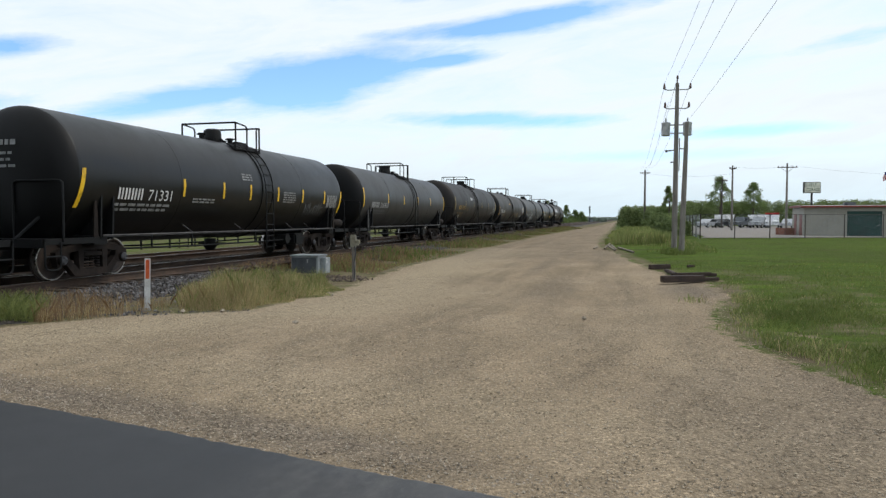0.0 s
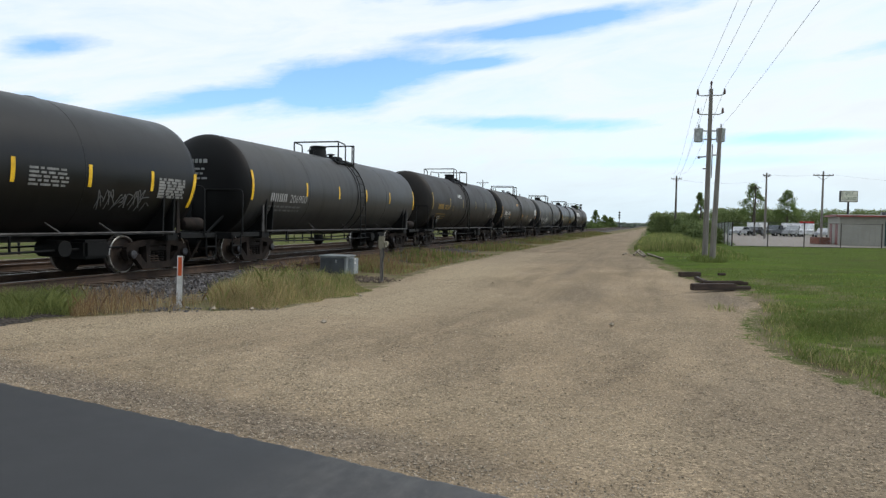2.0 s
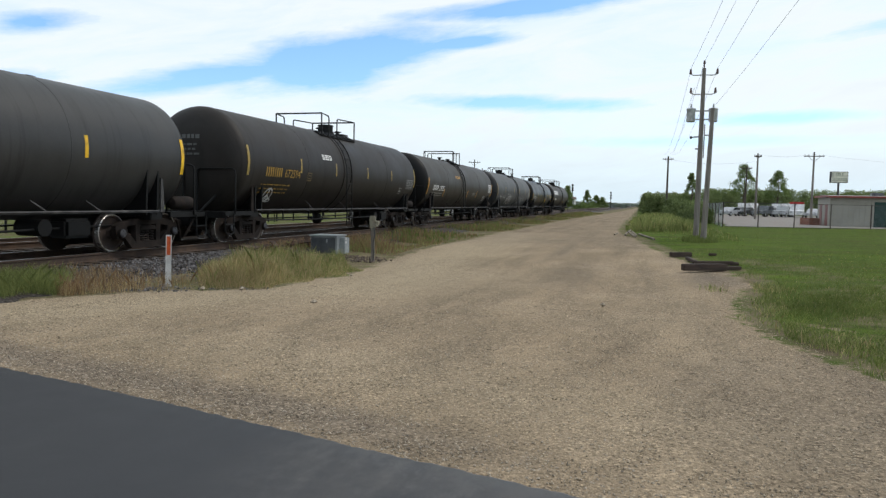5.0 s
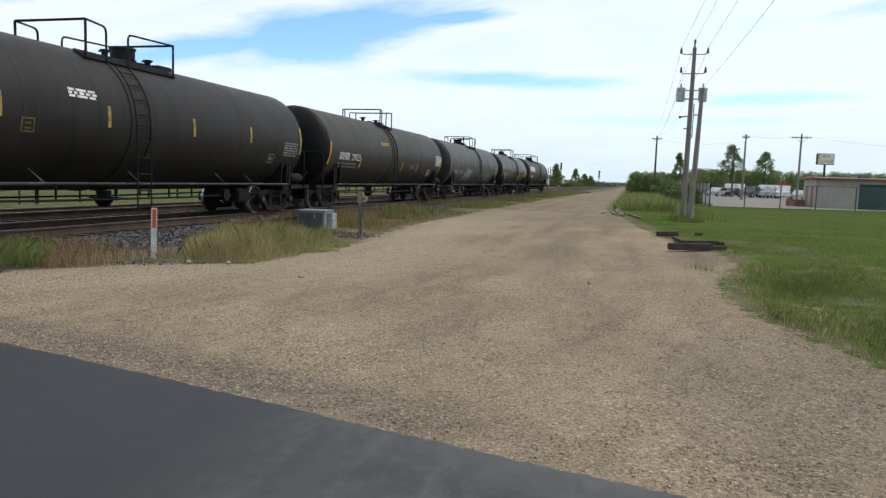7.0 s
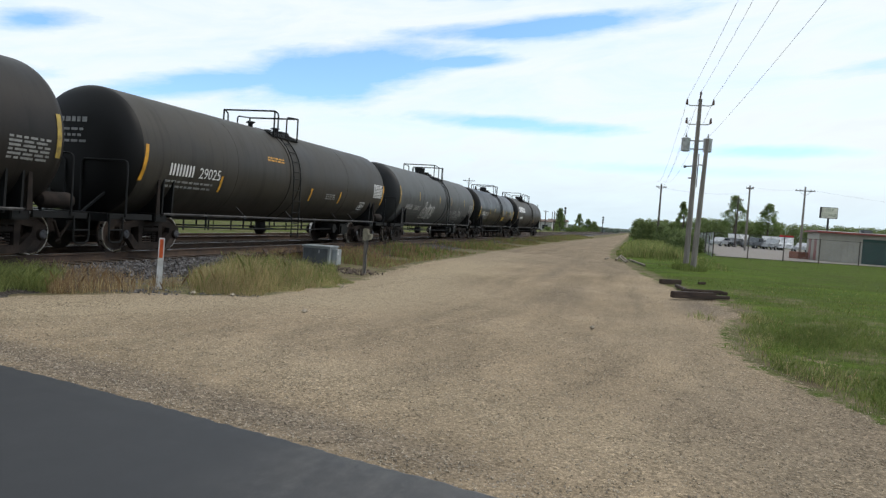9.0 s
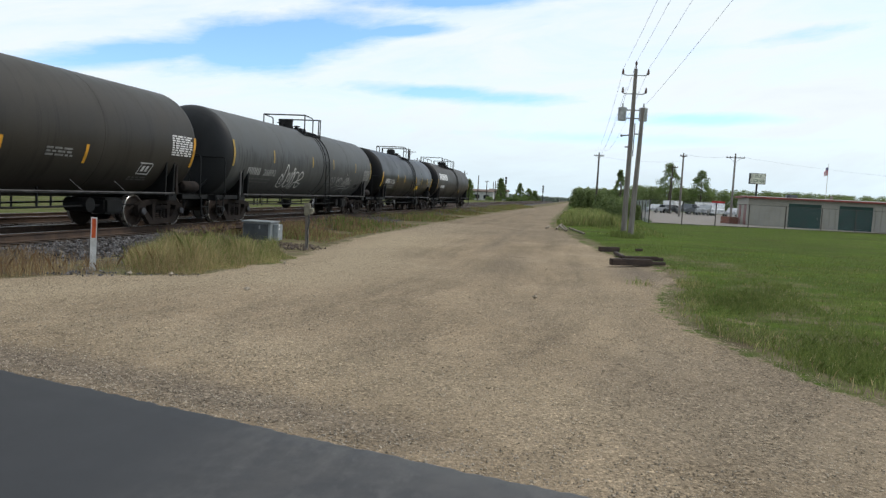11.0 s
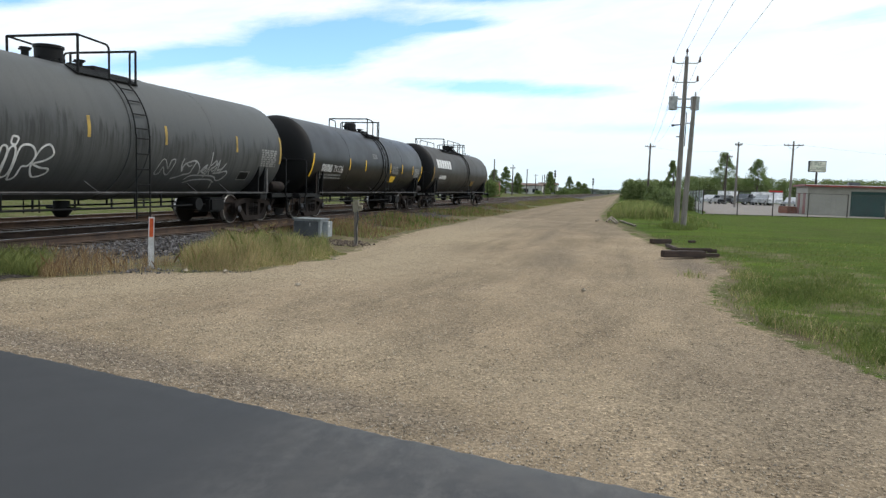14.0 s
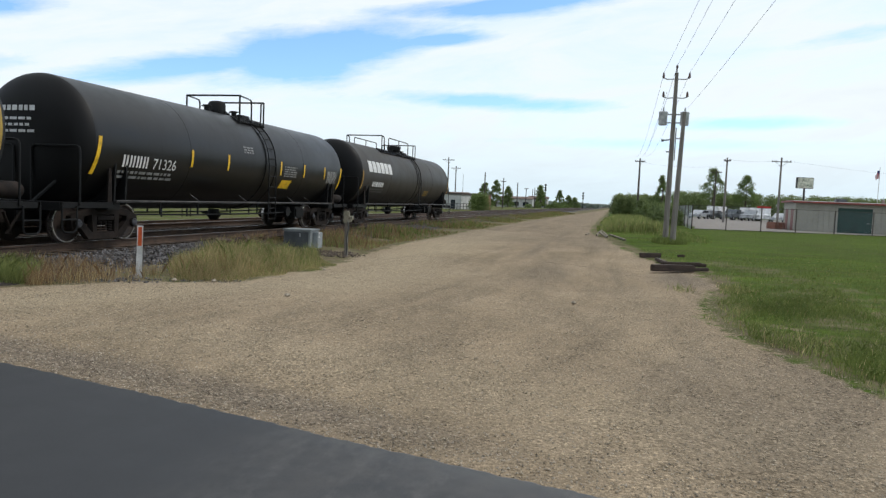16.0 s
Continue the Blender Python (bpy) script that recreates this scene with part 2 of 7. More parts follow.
M["bright_rim"] = worn("bright_rim", (0.42, 0.40, 0.38), rough=0.3, scale=8, metal=0.9, bump=0)
M["sill_grey"] = worn("sill_grey", (0.050, 0.047, 0.046), (0.014, 0.013, 0.013), (0.12, 0.115, 0.11), rough=0.6, scale=3)
M["grey_metal"] = worn("grey_metal", (0.066, 0.066, 0.064), rough=0.55, scale=4)
M["yellow"] = worn("yellow_reflective", (0.72, 0.43, 0.015), (0.4, 0.24, 0.01), (0.85, 0.55, 0.03), rough=0.4, scale=5, bump=0)
M["yellow_dull"] = worn("yellow_dull", (0.34, 0.23, 0.05), rough=0.6, scale=5, bump=0)
M["orange_mark"] = worn("orange_mark", (0.52, 0.26, 0.02), rough=0.5, scale=5, bump=0)
M["white_mark"] = worn("white_mark", (0.62, 0.62, 0.60), (0.42, 0.42, 0.41), (0.75, 0.75, 0.73), rough=0.6, scale=6, bump=0)
M["grey_mark"] = worn("grey_mark", (0.22, 0.22, 0.21), rough=0.6, scale=6, bump=0)
M["pale_spray"] = worn("pale_spray", (0.33, 0.33, 0.32), (0.2, 0.2, 0.195), (0.42, 0.42, 0.41), rough=0.7, scale=3, bump=0)
M["faint_mark"] = worn("faint_mark", (0.10, 0.10, 0.098), rough=0.6, scale=6, bump=0)
M["dull_orange"] = worn("dull_orange", (0.30, 0.21, 0.045), (0.12, 0.09, 0.03), (0.44, 0.32, 0.06), rough=0.5, scale=5, bump=0)
M["ochre_mark"] = worn("ochre_mark", (0.33, 0.20, 0.035), rough=0.6, scale=6, bump=0)
M["old_ochre"] = worn("old_ochre", (0.12, 0.085, 0.03), rough=0.6, scale=6, bump=0)
M["pillar_box"] = worn("pillar_box", (0.20, 0.185, 0.135), (0.12, 0.11, 0.08), (0.28, 0.26, 0.20), rough=0.7, scale=6)
M["pale_metal"] = worn("pale_metal", (0.30, 0.285, 0.255), rough=0.6, scale=6)
M["log_wood"] = worn("log_wood", (0.215, 0.180, 0.135), rough=0.9, scale=2)
M["creosote"] = worn("creosote", (0.052, 0.034, 0.026), (0.018, 0.013, 0.010), (0.085, 0.060, 0.046), rough=0.85, scale=2, stretch=(1, 6, 6))
M["rail_side"] = worn("rail_rust", (0.066, 0.042, 0.029), (0.035, 0.023, 0.017), (0.105, 0.068, 0.046), rough=0.85, scale=2.5)
M["rail_top"] = worn("rail_polish", (0.27, 0.25, 0.235), rough=0.42, scale=3, metal=0.9, bump=0)
M["tie_wood"] = worn("tie_wood", (0.060, 0.045, 0.034), (0.025, 0.02, 0.016), (0.12, 0.092, 0.07), rough=0.9, scale=2, stretch=(1, 6, 6))
M["pole_wood"] = worn("pole_wood", (0.185, 0.165, 0.145), (0.10, 0.088, 0.075), (0.27, 0.25, 0.22), rough=0.9, scale=1.5, stretch=(8, 8, 0.7))
M["dark_pole"] = worn("dark_pole", (0.075, 0.062, 0.052), rough=0.9, scale=1.5, stretch=(8, 8, 0.7))
M["white_paint"] = worn("white_paint", (0.66, 0.66, 0.64), (0.45, 0.45, 0.43), (0.76, 0.76, 0.74), rough=0.55, scale=3)
M["orange_paint"] = worn("orange_paint", (0.58, 0.10, 0.025), (0.4, 0.06, 0.02), (0.68, 0.17, 0.05), rough=0.5, scale=8)
M["box_grey"] = worn("box_grey", (0.23, 0.25, 0.255), (0.16, 0.175, 0.18), (0.30, 0.32, 0.325), rough=0.55, scale=3)
# cabinet grey darkened for the front turned from the sun
M["box_shaded"] = worn("box_shaded", (0.062, 0.068, 0.074), rough=0.55, scale=3)
M["transformer"] = worn("transformer_grey", (0.38, 0.39, 0.39), rough=0.5, scale=4)
M["insulator"] = worn("insulator_brown", (0.10, 0.055, 0.04), rough=0.3, scale=10, bump=0)
M["galv"] = worn("galvanised", (0.36, 0.37, 0.37), rough=0.45, scale=10, metal=0.6, bump=0)
M["cable"] = worn("cable", (0.05, 0.05, 0.05), rough=0.6, scale=5, bump=0)
M["siding"] = worn("cream_siding", (0.31, 0.295, 0.25), (0.26, 0.245, 0.205), (0.35, 0.33, 0.28), rough=0.6, scale=0.7, bump=0.05)
M["red_trim"] = worn("red_trim", (0.20, 0.045, 0.035), rough=0.5, scale=2, bump=0)
M["green_door"] = worn("green_door", (0.008, 0.042, 0.033), rough=0.45, scale=1.5, bump=0)
M["roof_metal"] = worn("roof_metal", (0.26, 0.20, 0.18), rough=0.5, scale=1)
M["red_brick"] = worn("brick_red", (0.22, 0.09, 0.06), rough=0.9, scale=4)
M["sign_face"] = worn("sign_face", (0.62, 0.62, 0.50), rough=0.5, scale=3, bump=0)
M["sign_green"] = worn("sign_green", (0.05, 0.10, 0.05), rough=0.5, scale=3, bump=0)
M["glass_dark"] = worn("car_glass", (0.02, 0.025, 0.03), rough=0.12, scale=3, bump=0)
M["tyre"] = worn("tyre", (0.02, 0.02, 0.02), rough=0.85, scale=8)
for n, c in (("car_white", (0.72, 0.72, 0.72)), ("car_grey", (0.10, 0.11, 0.12)), ("car_black", (0.015, 0.016, 0.018)),
             ("car_silver", (0.36, 0.37, 0.38)), ("car_red", (0.45, 0.03, 0.03)), ("flag_blue", (0.03, 0.04, 0.16)), ("flag_red", (0.4, 0.03, 0.04))):
    M[n] = worn(n, c, rough=0.35, scale=1.5, bump=0)
M["shed_wall"] = worn("shed_wall", (0.42, 0.42, 0.40), rough=0.8, scale=0.5)
M["brown_roof"] = worn("brown_roof", (0.12, 0.08, 0.06), rough=0.8, scale=0.6)
M["signal_black"] = worn("signal_black", (0.025, 0.025, 0.025), rough=0.6, scale=4)


def leaf_mat(name, a, b, trans=0.42):
    m = Mat(name, 0.7, 0, 0.25)
    c = m.ramp(m.island(), [(0.0, a), (1.0, b)])
    c = m.mix(0.5, c, m.ramp(m.noise(0.5, 3), [(0.35, (0.6, 0.6, 0.6)), (0.65, (1.25, 1.25, 1.2))]), "MULTIPLY")
    m.color(c)
    tr = m.nt.nodes.new("ShaderNodeBsdfTranslucent")
    m.nt.links.new(c, tr.inputs[0])
    mx = m.nt.nodes.new("ShaderNodeMixShader")
    mx.inputs[0].default_value = trans
    m.nt.links.new(m.b.outputs[0], mx.inputs[1])
    m.nt.links.new(tr.outputs[0], mx.inputs[2])
    m.nt.links.new(mx.outputs[0], m.nt.nodes["Material Output"].inputs[0])
    return m.m


M["grass"] = leaf_mat("grass_green", (0.13, 0.17, 0.05), (0.36, 0.39, 0.14))
M["lawn"] = leaf_mat("lawn_green", (0.105, 0.145, 0.036), (0.215, 0.255, 0.075))
M["dry_grass"] = leaf_mat("grass_dry", (0.30, 0.225, 0.11), (0.64, 0.52, 0.29))
M["rust_weed"] = leaf_mat("weed_rust", (0.19, 0.115, 0.065), (0.37, 0.25, 0.135))
M["leaves"] = leaf_mat("tree_leaves", (0.095, 0.14, 0.042), (0.19, 0.25, 0.085))
M["hedge"] = leaf_mat("hedge_leaves", (0.115, 0.155, 0.060), (0.215, 0.265, 0.105))
# haze of the far distance is mixed into this leaf colour
M["hazed_leaves"] = leaf_mat("hazed_leaves", (0.15, 0.18, 0.15), (0.21, 0.25, 0.20))
M["bark"] = worn("bark", (0.09, 0.07, 0.055), rough=0.9, scale=3, stretch=(4, 4, 1))


def ground_mat():
    """Lawn, rank grass and earth, with the limestone gravel of the track road worn into it."""
    m = Mat("ground_mixed", 1.0, 0, 0.04)
    grav, earth, dark = m.attr("gravel"), m.attr("earth"), m.attr("coarse")
    edge = m.noise(1.1, 6, 0.65)
    edge2 = m.noise(7, 4, 0.6)
    g = m.op("ADD", grav, m.op("MULTIPLY", m.op("SUBTRACT", edge, 0.5), 0.9))
    g = m.op("ADD", g, m.op("MULTIPLY", m.op("SUBTRACT", edge2, 0.5), 0.55))
    g = m.ramp(g, [(0.44, (0, 0, 0)), (0.56, (1, 1, 1))])
    # stones at two sizes over dust
    vor = m.noise(26, kind="ShaderNodeTexVoronoi")
    vor2 = m.noise(70, kind="ShaderNodeTexVoronoi")
    dust = m.ramp(m.noise(0.35, 5, 0.6), [(0.3, (0.224, 0.177, 0.123)), (0.5, (0.260, 0.206, 0.144)), (0.72, (0.302, 0.243, 0.173))])
    lane = m.track_noise()
    sweep = m.noise(1.0, 5, 0.65, (0.9, 0.30, 1))
    dust = m.mix(0.32, dust, m.ramp(sweep, [(0.38, (0.66, 0.66, 0.67)), (0.60, (1.20, 1.18, 1.15))]), "MULTIPLY")
    dust = m.mix(0.50, dust, m.ramp(lane, [(0.42, (1.16, 1.14, 1.11)), (0.50, (0.98, 0.98, 0.98)), (0.59, (0.66, 0.665, 0.68))]), "MULTIPLY")
    loose = m.ramp(lane, [(0.43, (0.22, 0.22, 0.22)), (0.57, (0.82, 0.82, 0.82))])
    chips = m.cells(46)
    chips2 = m.cells(120)
    st = m.ramp(m.noise(34, 5, 0.8), [(0.30, (0.30, 0.285, 0.27)), (0.44, (0.86, 0.855, 0.85)), (0.56, (1.06, 1.05, 1.03)), (0.70, (1.95, 1.9, 1.82))])
    mid = m.ramp(m.noise(5.5, 4, 0.7), [(0.32, (0.82, 0.81, 0.80)), (0.5, (1.0, 1.0, 1.0)), (0.68, (1.15, 1.14, 1.12))])
    dust = m.mix(m.op("MULTIPLY", m.attr("pale"), 0.7), dust, (0.345, 0.285, 0.20))
    gravel = m.mix(0.9, m.mix(0.42, dust, mid, "MULTIPLY"), st, "MULTIPLY")
    # single chips: most are dust-coloured, a few are pale or dark
    gravel = m.mix(loose, gravel, m.ramp(chips, [(0.0, (0.36, 0.35, 0.34)), (0.16, (0.72, 0.71, 0.70)), (0.30, (0.98, 0.98, 0.98)), (0.78, (1.06, 1.06, 1.05)), (0.92, (1.40, 1.39, 1.36)), (1.0, (1.75, 1.73, 1.68))]), "MULTIPLY")
    gravel = m.mix(0.35, gravel, m.ramp(chips2, [(0.0, (0.55, 0.54, 0.53)), (0.5, (1.0, 1.0, 1.0)), (1.0, (1.45, 1.44, 1.42))]), "MULTIPLY")
    spots = m.ramp(m.noise(11, 3, 0.75), [(0.62, (0, 0, 0)), (0.72, (1, 1, 1))])
    gravel = m.mix(m.op("MULTIPLY", spots, 0.16), gravel, (0.11, 0.095, 0.078))
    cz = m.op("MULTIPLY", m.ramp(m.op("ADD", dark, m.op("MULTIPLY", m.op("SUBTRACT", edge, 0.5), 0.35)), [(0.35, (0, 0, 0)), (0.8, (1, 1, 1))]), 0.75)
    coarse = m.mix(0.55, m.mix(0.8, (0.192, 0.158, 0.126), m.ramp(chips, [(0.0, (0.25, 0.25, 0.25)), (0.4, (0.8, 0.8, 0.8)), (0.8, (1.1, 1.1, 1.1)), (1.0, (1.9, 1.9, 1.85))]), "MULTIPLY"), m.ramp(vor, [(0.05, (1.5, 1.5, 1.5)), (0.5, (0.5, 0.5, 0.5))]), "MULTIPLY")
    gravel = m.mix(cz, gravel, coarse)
    lawn = m.ramp(m.noise(0.30, 5, 0.6, (0.5, 1.4, 1)), [(0.3, (0.055, 0.076, 0.018)), (0.5, (0.068, 0.108, 0.018)), (0.7, (0.096, 0.150, 0.022))])
    lawn = m.mix(0.75, lawn, m.ramp(m.noise(9, 6, 0.8), [(0.32, (0.35, 0.36, 0.34)), (0.68, (1.5, 1.46, 1.3))]), "MULTIPLY")
    lawn = m.mix(m.op("MULTIPLY", m.ramp(m.noise(0.55, 6, 0.7, (0.6, 1.6, 1)), [(0.46, (0, 0, 0)), (0.68, (1, 1, 1))]), 0.7), lawn, (0.092, 0.080, 0.038))
    lawn = m.mix(0.75, lawn, m.ramp(m.noise(1.0, 6, 0.72, (0.45, 2.2, 1)), [(0.36, (0.55, 0.56, 0.6)), (0.52, (0.95, 0.95, 0.95)), (0.66, (1.25, 1.22, 1.1))]), "MULTIPLY")
    soil = m.mix(0.6, m.ramp(m.noise(0.8, 5, 0.6), [(0.3, (0.10, 0.081, 0.051)), (0.55, (0.155, 0.128, 0.081)), (0.75, (0.215, 0.18, 0.12))]), st, "MULTIPLY")
    e = m.ramp(m.op("ADD", m.op("ADD", earth, m.op("MULTIPLY", m.op("SUBTRACT", edge, 0.5), 1.3)), m.op("MULTIPLY", m.op("SUBTRACT", edge2, 0.5), 0.8)), [(0.36, (0, 0, 0)), (0.74, (1, 1, 1))])
    turf = m.mix(e, lawn, soil)
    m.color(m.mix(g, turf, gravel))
    h = m.op("ADD", m.op("MULTIPLY", vor, 0.7), m.op("MULTIPLY", vor2, 0.5))
    m.bump(h, 0.55, 0.03)
    return m.m


def asphalt_mat():
    m = Mat("asphalt", 0.6, 0, 0.40)
    big = m.noise(0.8, 5, 0.6)
    c = m.ramp(big, [(0.3, (0.0165, 0.017, 0.019)), (0.55, (0.0215, 0.0222, 0.0245)), (0.75, (0.029, 0.030, 0.0325))])
    agg = m.noise(180, 2, 0.6)
    c = m.mix(0.5, c, m.ramp(agg, [(0.35, (0.6, 0.6, 0.6)), (0.65, (1.4, 1.4, 1.4))]), "MULTIPLY")
    dustmask = m.ramp(m.noise(2.2, 8, 0.78, (1.0, 0.55, 1)), [(0.48, (0, 0, 0)), (0.68, (1, 1, 1))])
    c = m.mix(m.op("MULTIPLY", dustmask, m.op("MULTIPLY", m.attr("dusty"), 0.7)), c, (0.15, 0.142, 0.132))
    c = m.mix(m.op("MULTIPLY", m.attr("dusty"), m.ramp(m.noise(1.3, 6, 0.7), [(0.36, (0.25, 0.25, 0.25)), (0.64, (1, 1, 1))])), c, (0.070, 0.065, 0.060))
    m.color(c).rough(big, 0.56, 0.72)
    m.bump(agg, 0.25, 0.004)
    return m.m


def ballast_mat():
    m = Mat("ballast", 0.9, 0, 0.3)
    v = m.noise(17, kind="ShaderNodeTexVoronoi")
    c = m.ramp(m.noise(0.6, 5, 0.6), [(0.3, (0.055, 0.044, 0.036)), (0.5, (0.088, 0.074, 0.064)), (0.72, (0.13, 0.118, 0.11))])
    c = m.mix(0.85, c, m.ramp(v, [(0.08, (1.4, 1.4, 1.4)), (0.5, (0.35, 0.35, 0.35))]), "MULTIPLY")
    m.color(c).bump(v, 0.9, 0.05)
    return m.m


def stone_mat(name, a, b):
    m = Mat(name, 0.9, 0, 0.3)
    m.color(m.mix(0.4, m.ramp(m.island(), [(0, a), (1, b)]), m.ramp(m.noise(30, 3), [(0.3, (0.7, 0.7, 0.7)), (0.7, (1.2, 1.2, 1.2))]), "MULTIPLY"))
    return m.m


M["ground"], M["asphalt"], M["ballast"] = ground_mat(), asphalt_mat(), ballast_mat()
M["pebble"] = stone_mat("limestone_pebble", (0.15, 0.122, 0.088), (0.46, 0.39, 0.29))
M["ballast_rock"] = stone_mat("ballast_rock", (0.035, 0.032, 0.032), (0.20, 0.19, 0.188))


# ---- mesh helpers ----
def link_mesh(name, bm, mat, smooth=True):
    me = bpy.data.meshes.new(name)
    bmesh.ops.recalc_face_normals(bm, faces=bm.faces)
    bm.to_mesh(me)
    bm.free()
    mats = mat if isinstance(mat, list) else [mat]
    for m in mats:
        me.materials.append(m)
    if smooth:
        me.polygons.foreach_set("use_smooth", [True] * len(me.polygons))
        me.set_sharp_from_angle(angle=radians(38))
    return me


def part(name, bm, mat, parent=None, label="", smooth=True):
    ob = new(name, link_mesh(name, bm, mat, smooth))
    if parent:
        ob.parent = parent
    return tagged(ob, label)


def empty(name, label, category, group="", m=None):
    ob = new(name)
    ob.empty_display_size = 0.2
    if m is not None:
        ob.matrix_world = m
    return tagged(ob, label, category, group)


def box(bm, sx, sy, sz, x, y, z, rz=0.0, rx=0.0, ry=0.0, bevel=0.0, mi=0):
    m = pose(x, y, z, rx, ry, rz) @ Matrix.Diagonal((sx, sy, sz, 1))
    r = bmesh.ops.create_cube(bm, size=1, matrix=m)
    faces = {f for v in r["verts"] for f in v.link_faces}
    if bevel:
        edges = {e for f in faces for e in f.edges}
        out = bmesh.ops.bevel(bm, geom=list(edges), offset=bevel, segments=2, affect="EDGES")
        faces = set(out["faces"])
    for f in faces:
        if f.is_valid:
            f.material_index = mi
    return bm


def rod(bm, a, b, r, r2=None, seg=8, mi=0):
    a, b = Vector(a), Vector(b)
    d = b - a
    q = d.to_track_quat("Z", "Y").to_matrix().to_4x4()
    out = bmesh.ops.create_cone(bm, cap_ends=True, segments=seg, radius1=r, radius2=r if r2 is None else r2, depth=d.length,
                                matrix=Matrix.Translation((a + b) / 2) @ q)
    for f in {f for v in out["verts"] for f in v.link_faces}:
        f.material_index = mi
    return bm


def tube(bm, pts, r, seg=6):
    """A bent pipe through points, with its corners rounded."""
    pts = [Vector(p) for p in pts]
    path = [pts[0]]
    for i in range(1, len(pts) - 1):
        p, a, b = pts[i], pts[i - 1], pts[i + 1]
        k = min(0.12, (a - p).length * 0.4, (b - p).length * 0.4)
        u, v = p + (a - p).normalized() * k, p + (b - p).normalized() * k
        for s in (0.0, 0.33, 0.67, 1.0):
            path.append((1 - s) ** 2 * u + 2 * s * (1 - s) * p + s * s * v)
    path.append(pts[-1])
    rings = []
    for i, p in enumerate(path):
        d = (path[min(i + 1, len(path) - 1)] - path[max(i - 1, 0)]).normalized()
        s = d.orthogonal().normalized()
        if rings:
            s = (side - d * side.dot(d)).normalized()
        side = s
        t = d.cross(s)
        rings.append([bm.verts.new(p + r * (math.cos(k * 2 * math.pi / seg) * s + math.sin(k * 2 * math.pi / seg) * t)) for k in range(seg)])
    for a, b in zip(rings, rings[1:]):
        for k in range(seg):
            bm.faces.new((a[k], a[(k + 1) % seg], b[(k + 1) % seg], b[k]))
    bm.faces.new(rings[0][::-1])
    bm.faces.new(rings[-1])
    return bm


def lathe(bm, profile, seg=48, axis="y", mi=0, caps=True):
    """Turns (along, radius) pairs round an axis."""
    rings = []
    for along, r in profile:
        ring = []
        for k in range(seg):
            c, s = math.cos(2 * math.pi * k / seg) * r, math.sin(2 * math.pi * k / seg) * r
            ring.append(bm.verts.new({"y": (c, along, s), "x": (along, c, s), "z": (c, s, along)}[axis]))
        rings.append(ring)
    for a, b in zip(rings, rings[1:]):
        for k in range(seg):
            f = bm.faces.new((a[k], a[(k + 1) % seg], b[(k + 1) % seg], b[k]))
            f.material_index = mi
    for r in (rings[0], rings[-1]) if caps else ():
        bm.faces.new(r).material_index = mi
    return bm


def prism(bm, outline, depth, axis="x", at=0.0, mi=0):
    """Extrudes an outline (a list of 2D points) along an axis, centred at the given place."""
    lo, hi = at - depth / 2, at + depth / 2

    def v(p, w):
        return bm.verts.new({"x": (w, p[0], p[1]), "y": (p[0], w, p[1]), "z": (p[0], p[1], w)}[axis])
    a, b = [v(p, lo) for p in outline], [v(p, hi) for p in outline]
    n = len(outline)
    fs = [bm.faces.new(a), bm.faces.new(b)]
    for i in range(n):
        fs.append(bm.faces.new((a[i], a[(i + 1) % n], b[(i + 1) % n], b[i])))
    for f in fs:
        f.material_index = mi
    return bm


def mesh_object(name, verts, faces, mat, smooth=False):
    me = bpy.data.meshes.new(name)
    me.from_pydata(verts, [], faces)
    me.materials.append(mat)
    if smooth:
        me.polygons.foreach_set("use_smooth", [True] * len(me.polygons))
    return new(name, me)


def tri_soup(name, tris, mat):
    """One mesh of loose triangles or quads from an array (n, corners, 3)."""
    tris = np.asarray(tris)
    n, k, _ = tris.shape
    me = bpy.data.meshes.new(name)
    me.vertices.add(n * k)
    me.vertices.foreach_set("co", tris.reshape(-1).astype(np.float32))
    me.loops.add(n * k)
    me.loops.foreach_set("vertex_index", np.arange(n * k, dtype=np.int32))
    me.polygons.add(n)
    me.polygons.foreach_set("loop_start", np.arange(n, dtype=np.int32) * k)
    me.update(calc_edges=True)
    me.materials.append(mat)
    return new(name, me)


# ---- ground ----
TRACK_X, RAIL_Z, GAUGE = -12.1, 0.39, 1.505
TRACK_2 = TRACK_X - 4.1
rng = np.random.default_rng(7)

LEFT_EDGE = [(-3, -30.0), (5.9, -11.5), (7.4, -10.6), (8.7, -9.2), (10.9, -7.9), (11.6, -6.7), (14.3, -6.25), (16.5, -6.5), (18.3, -6.95), (23.6, -7.4),
             (33, -7.6), (46, -7.7), (69, -8.0), (106, -7.6), (150, -6.6), (260, -6.0), (400, -5.6), (3000, -5)]
RIGHT_EDGE = [(-3, 30.0), (3.0, 7.0), (5.6, 3.3), (7.2, 2.45), (8.7, 1.95), (9.9, 1.6), (11.3, 1.38), (13.3, 1.6), (16.6, 2.1), (19.8, 2.15), (22.0, 1.45), (24.4, 0.8), (35.5, -0.4), (43, -1.4),
              (57, -1.8), (98, -1.9), (182, -2.6), (400, -3.2), (3000, -3.5)]


def edge_x(table, y):
    ys, xs = zip(*table)
    return np.interp(y, ys, xs)


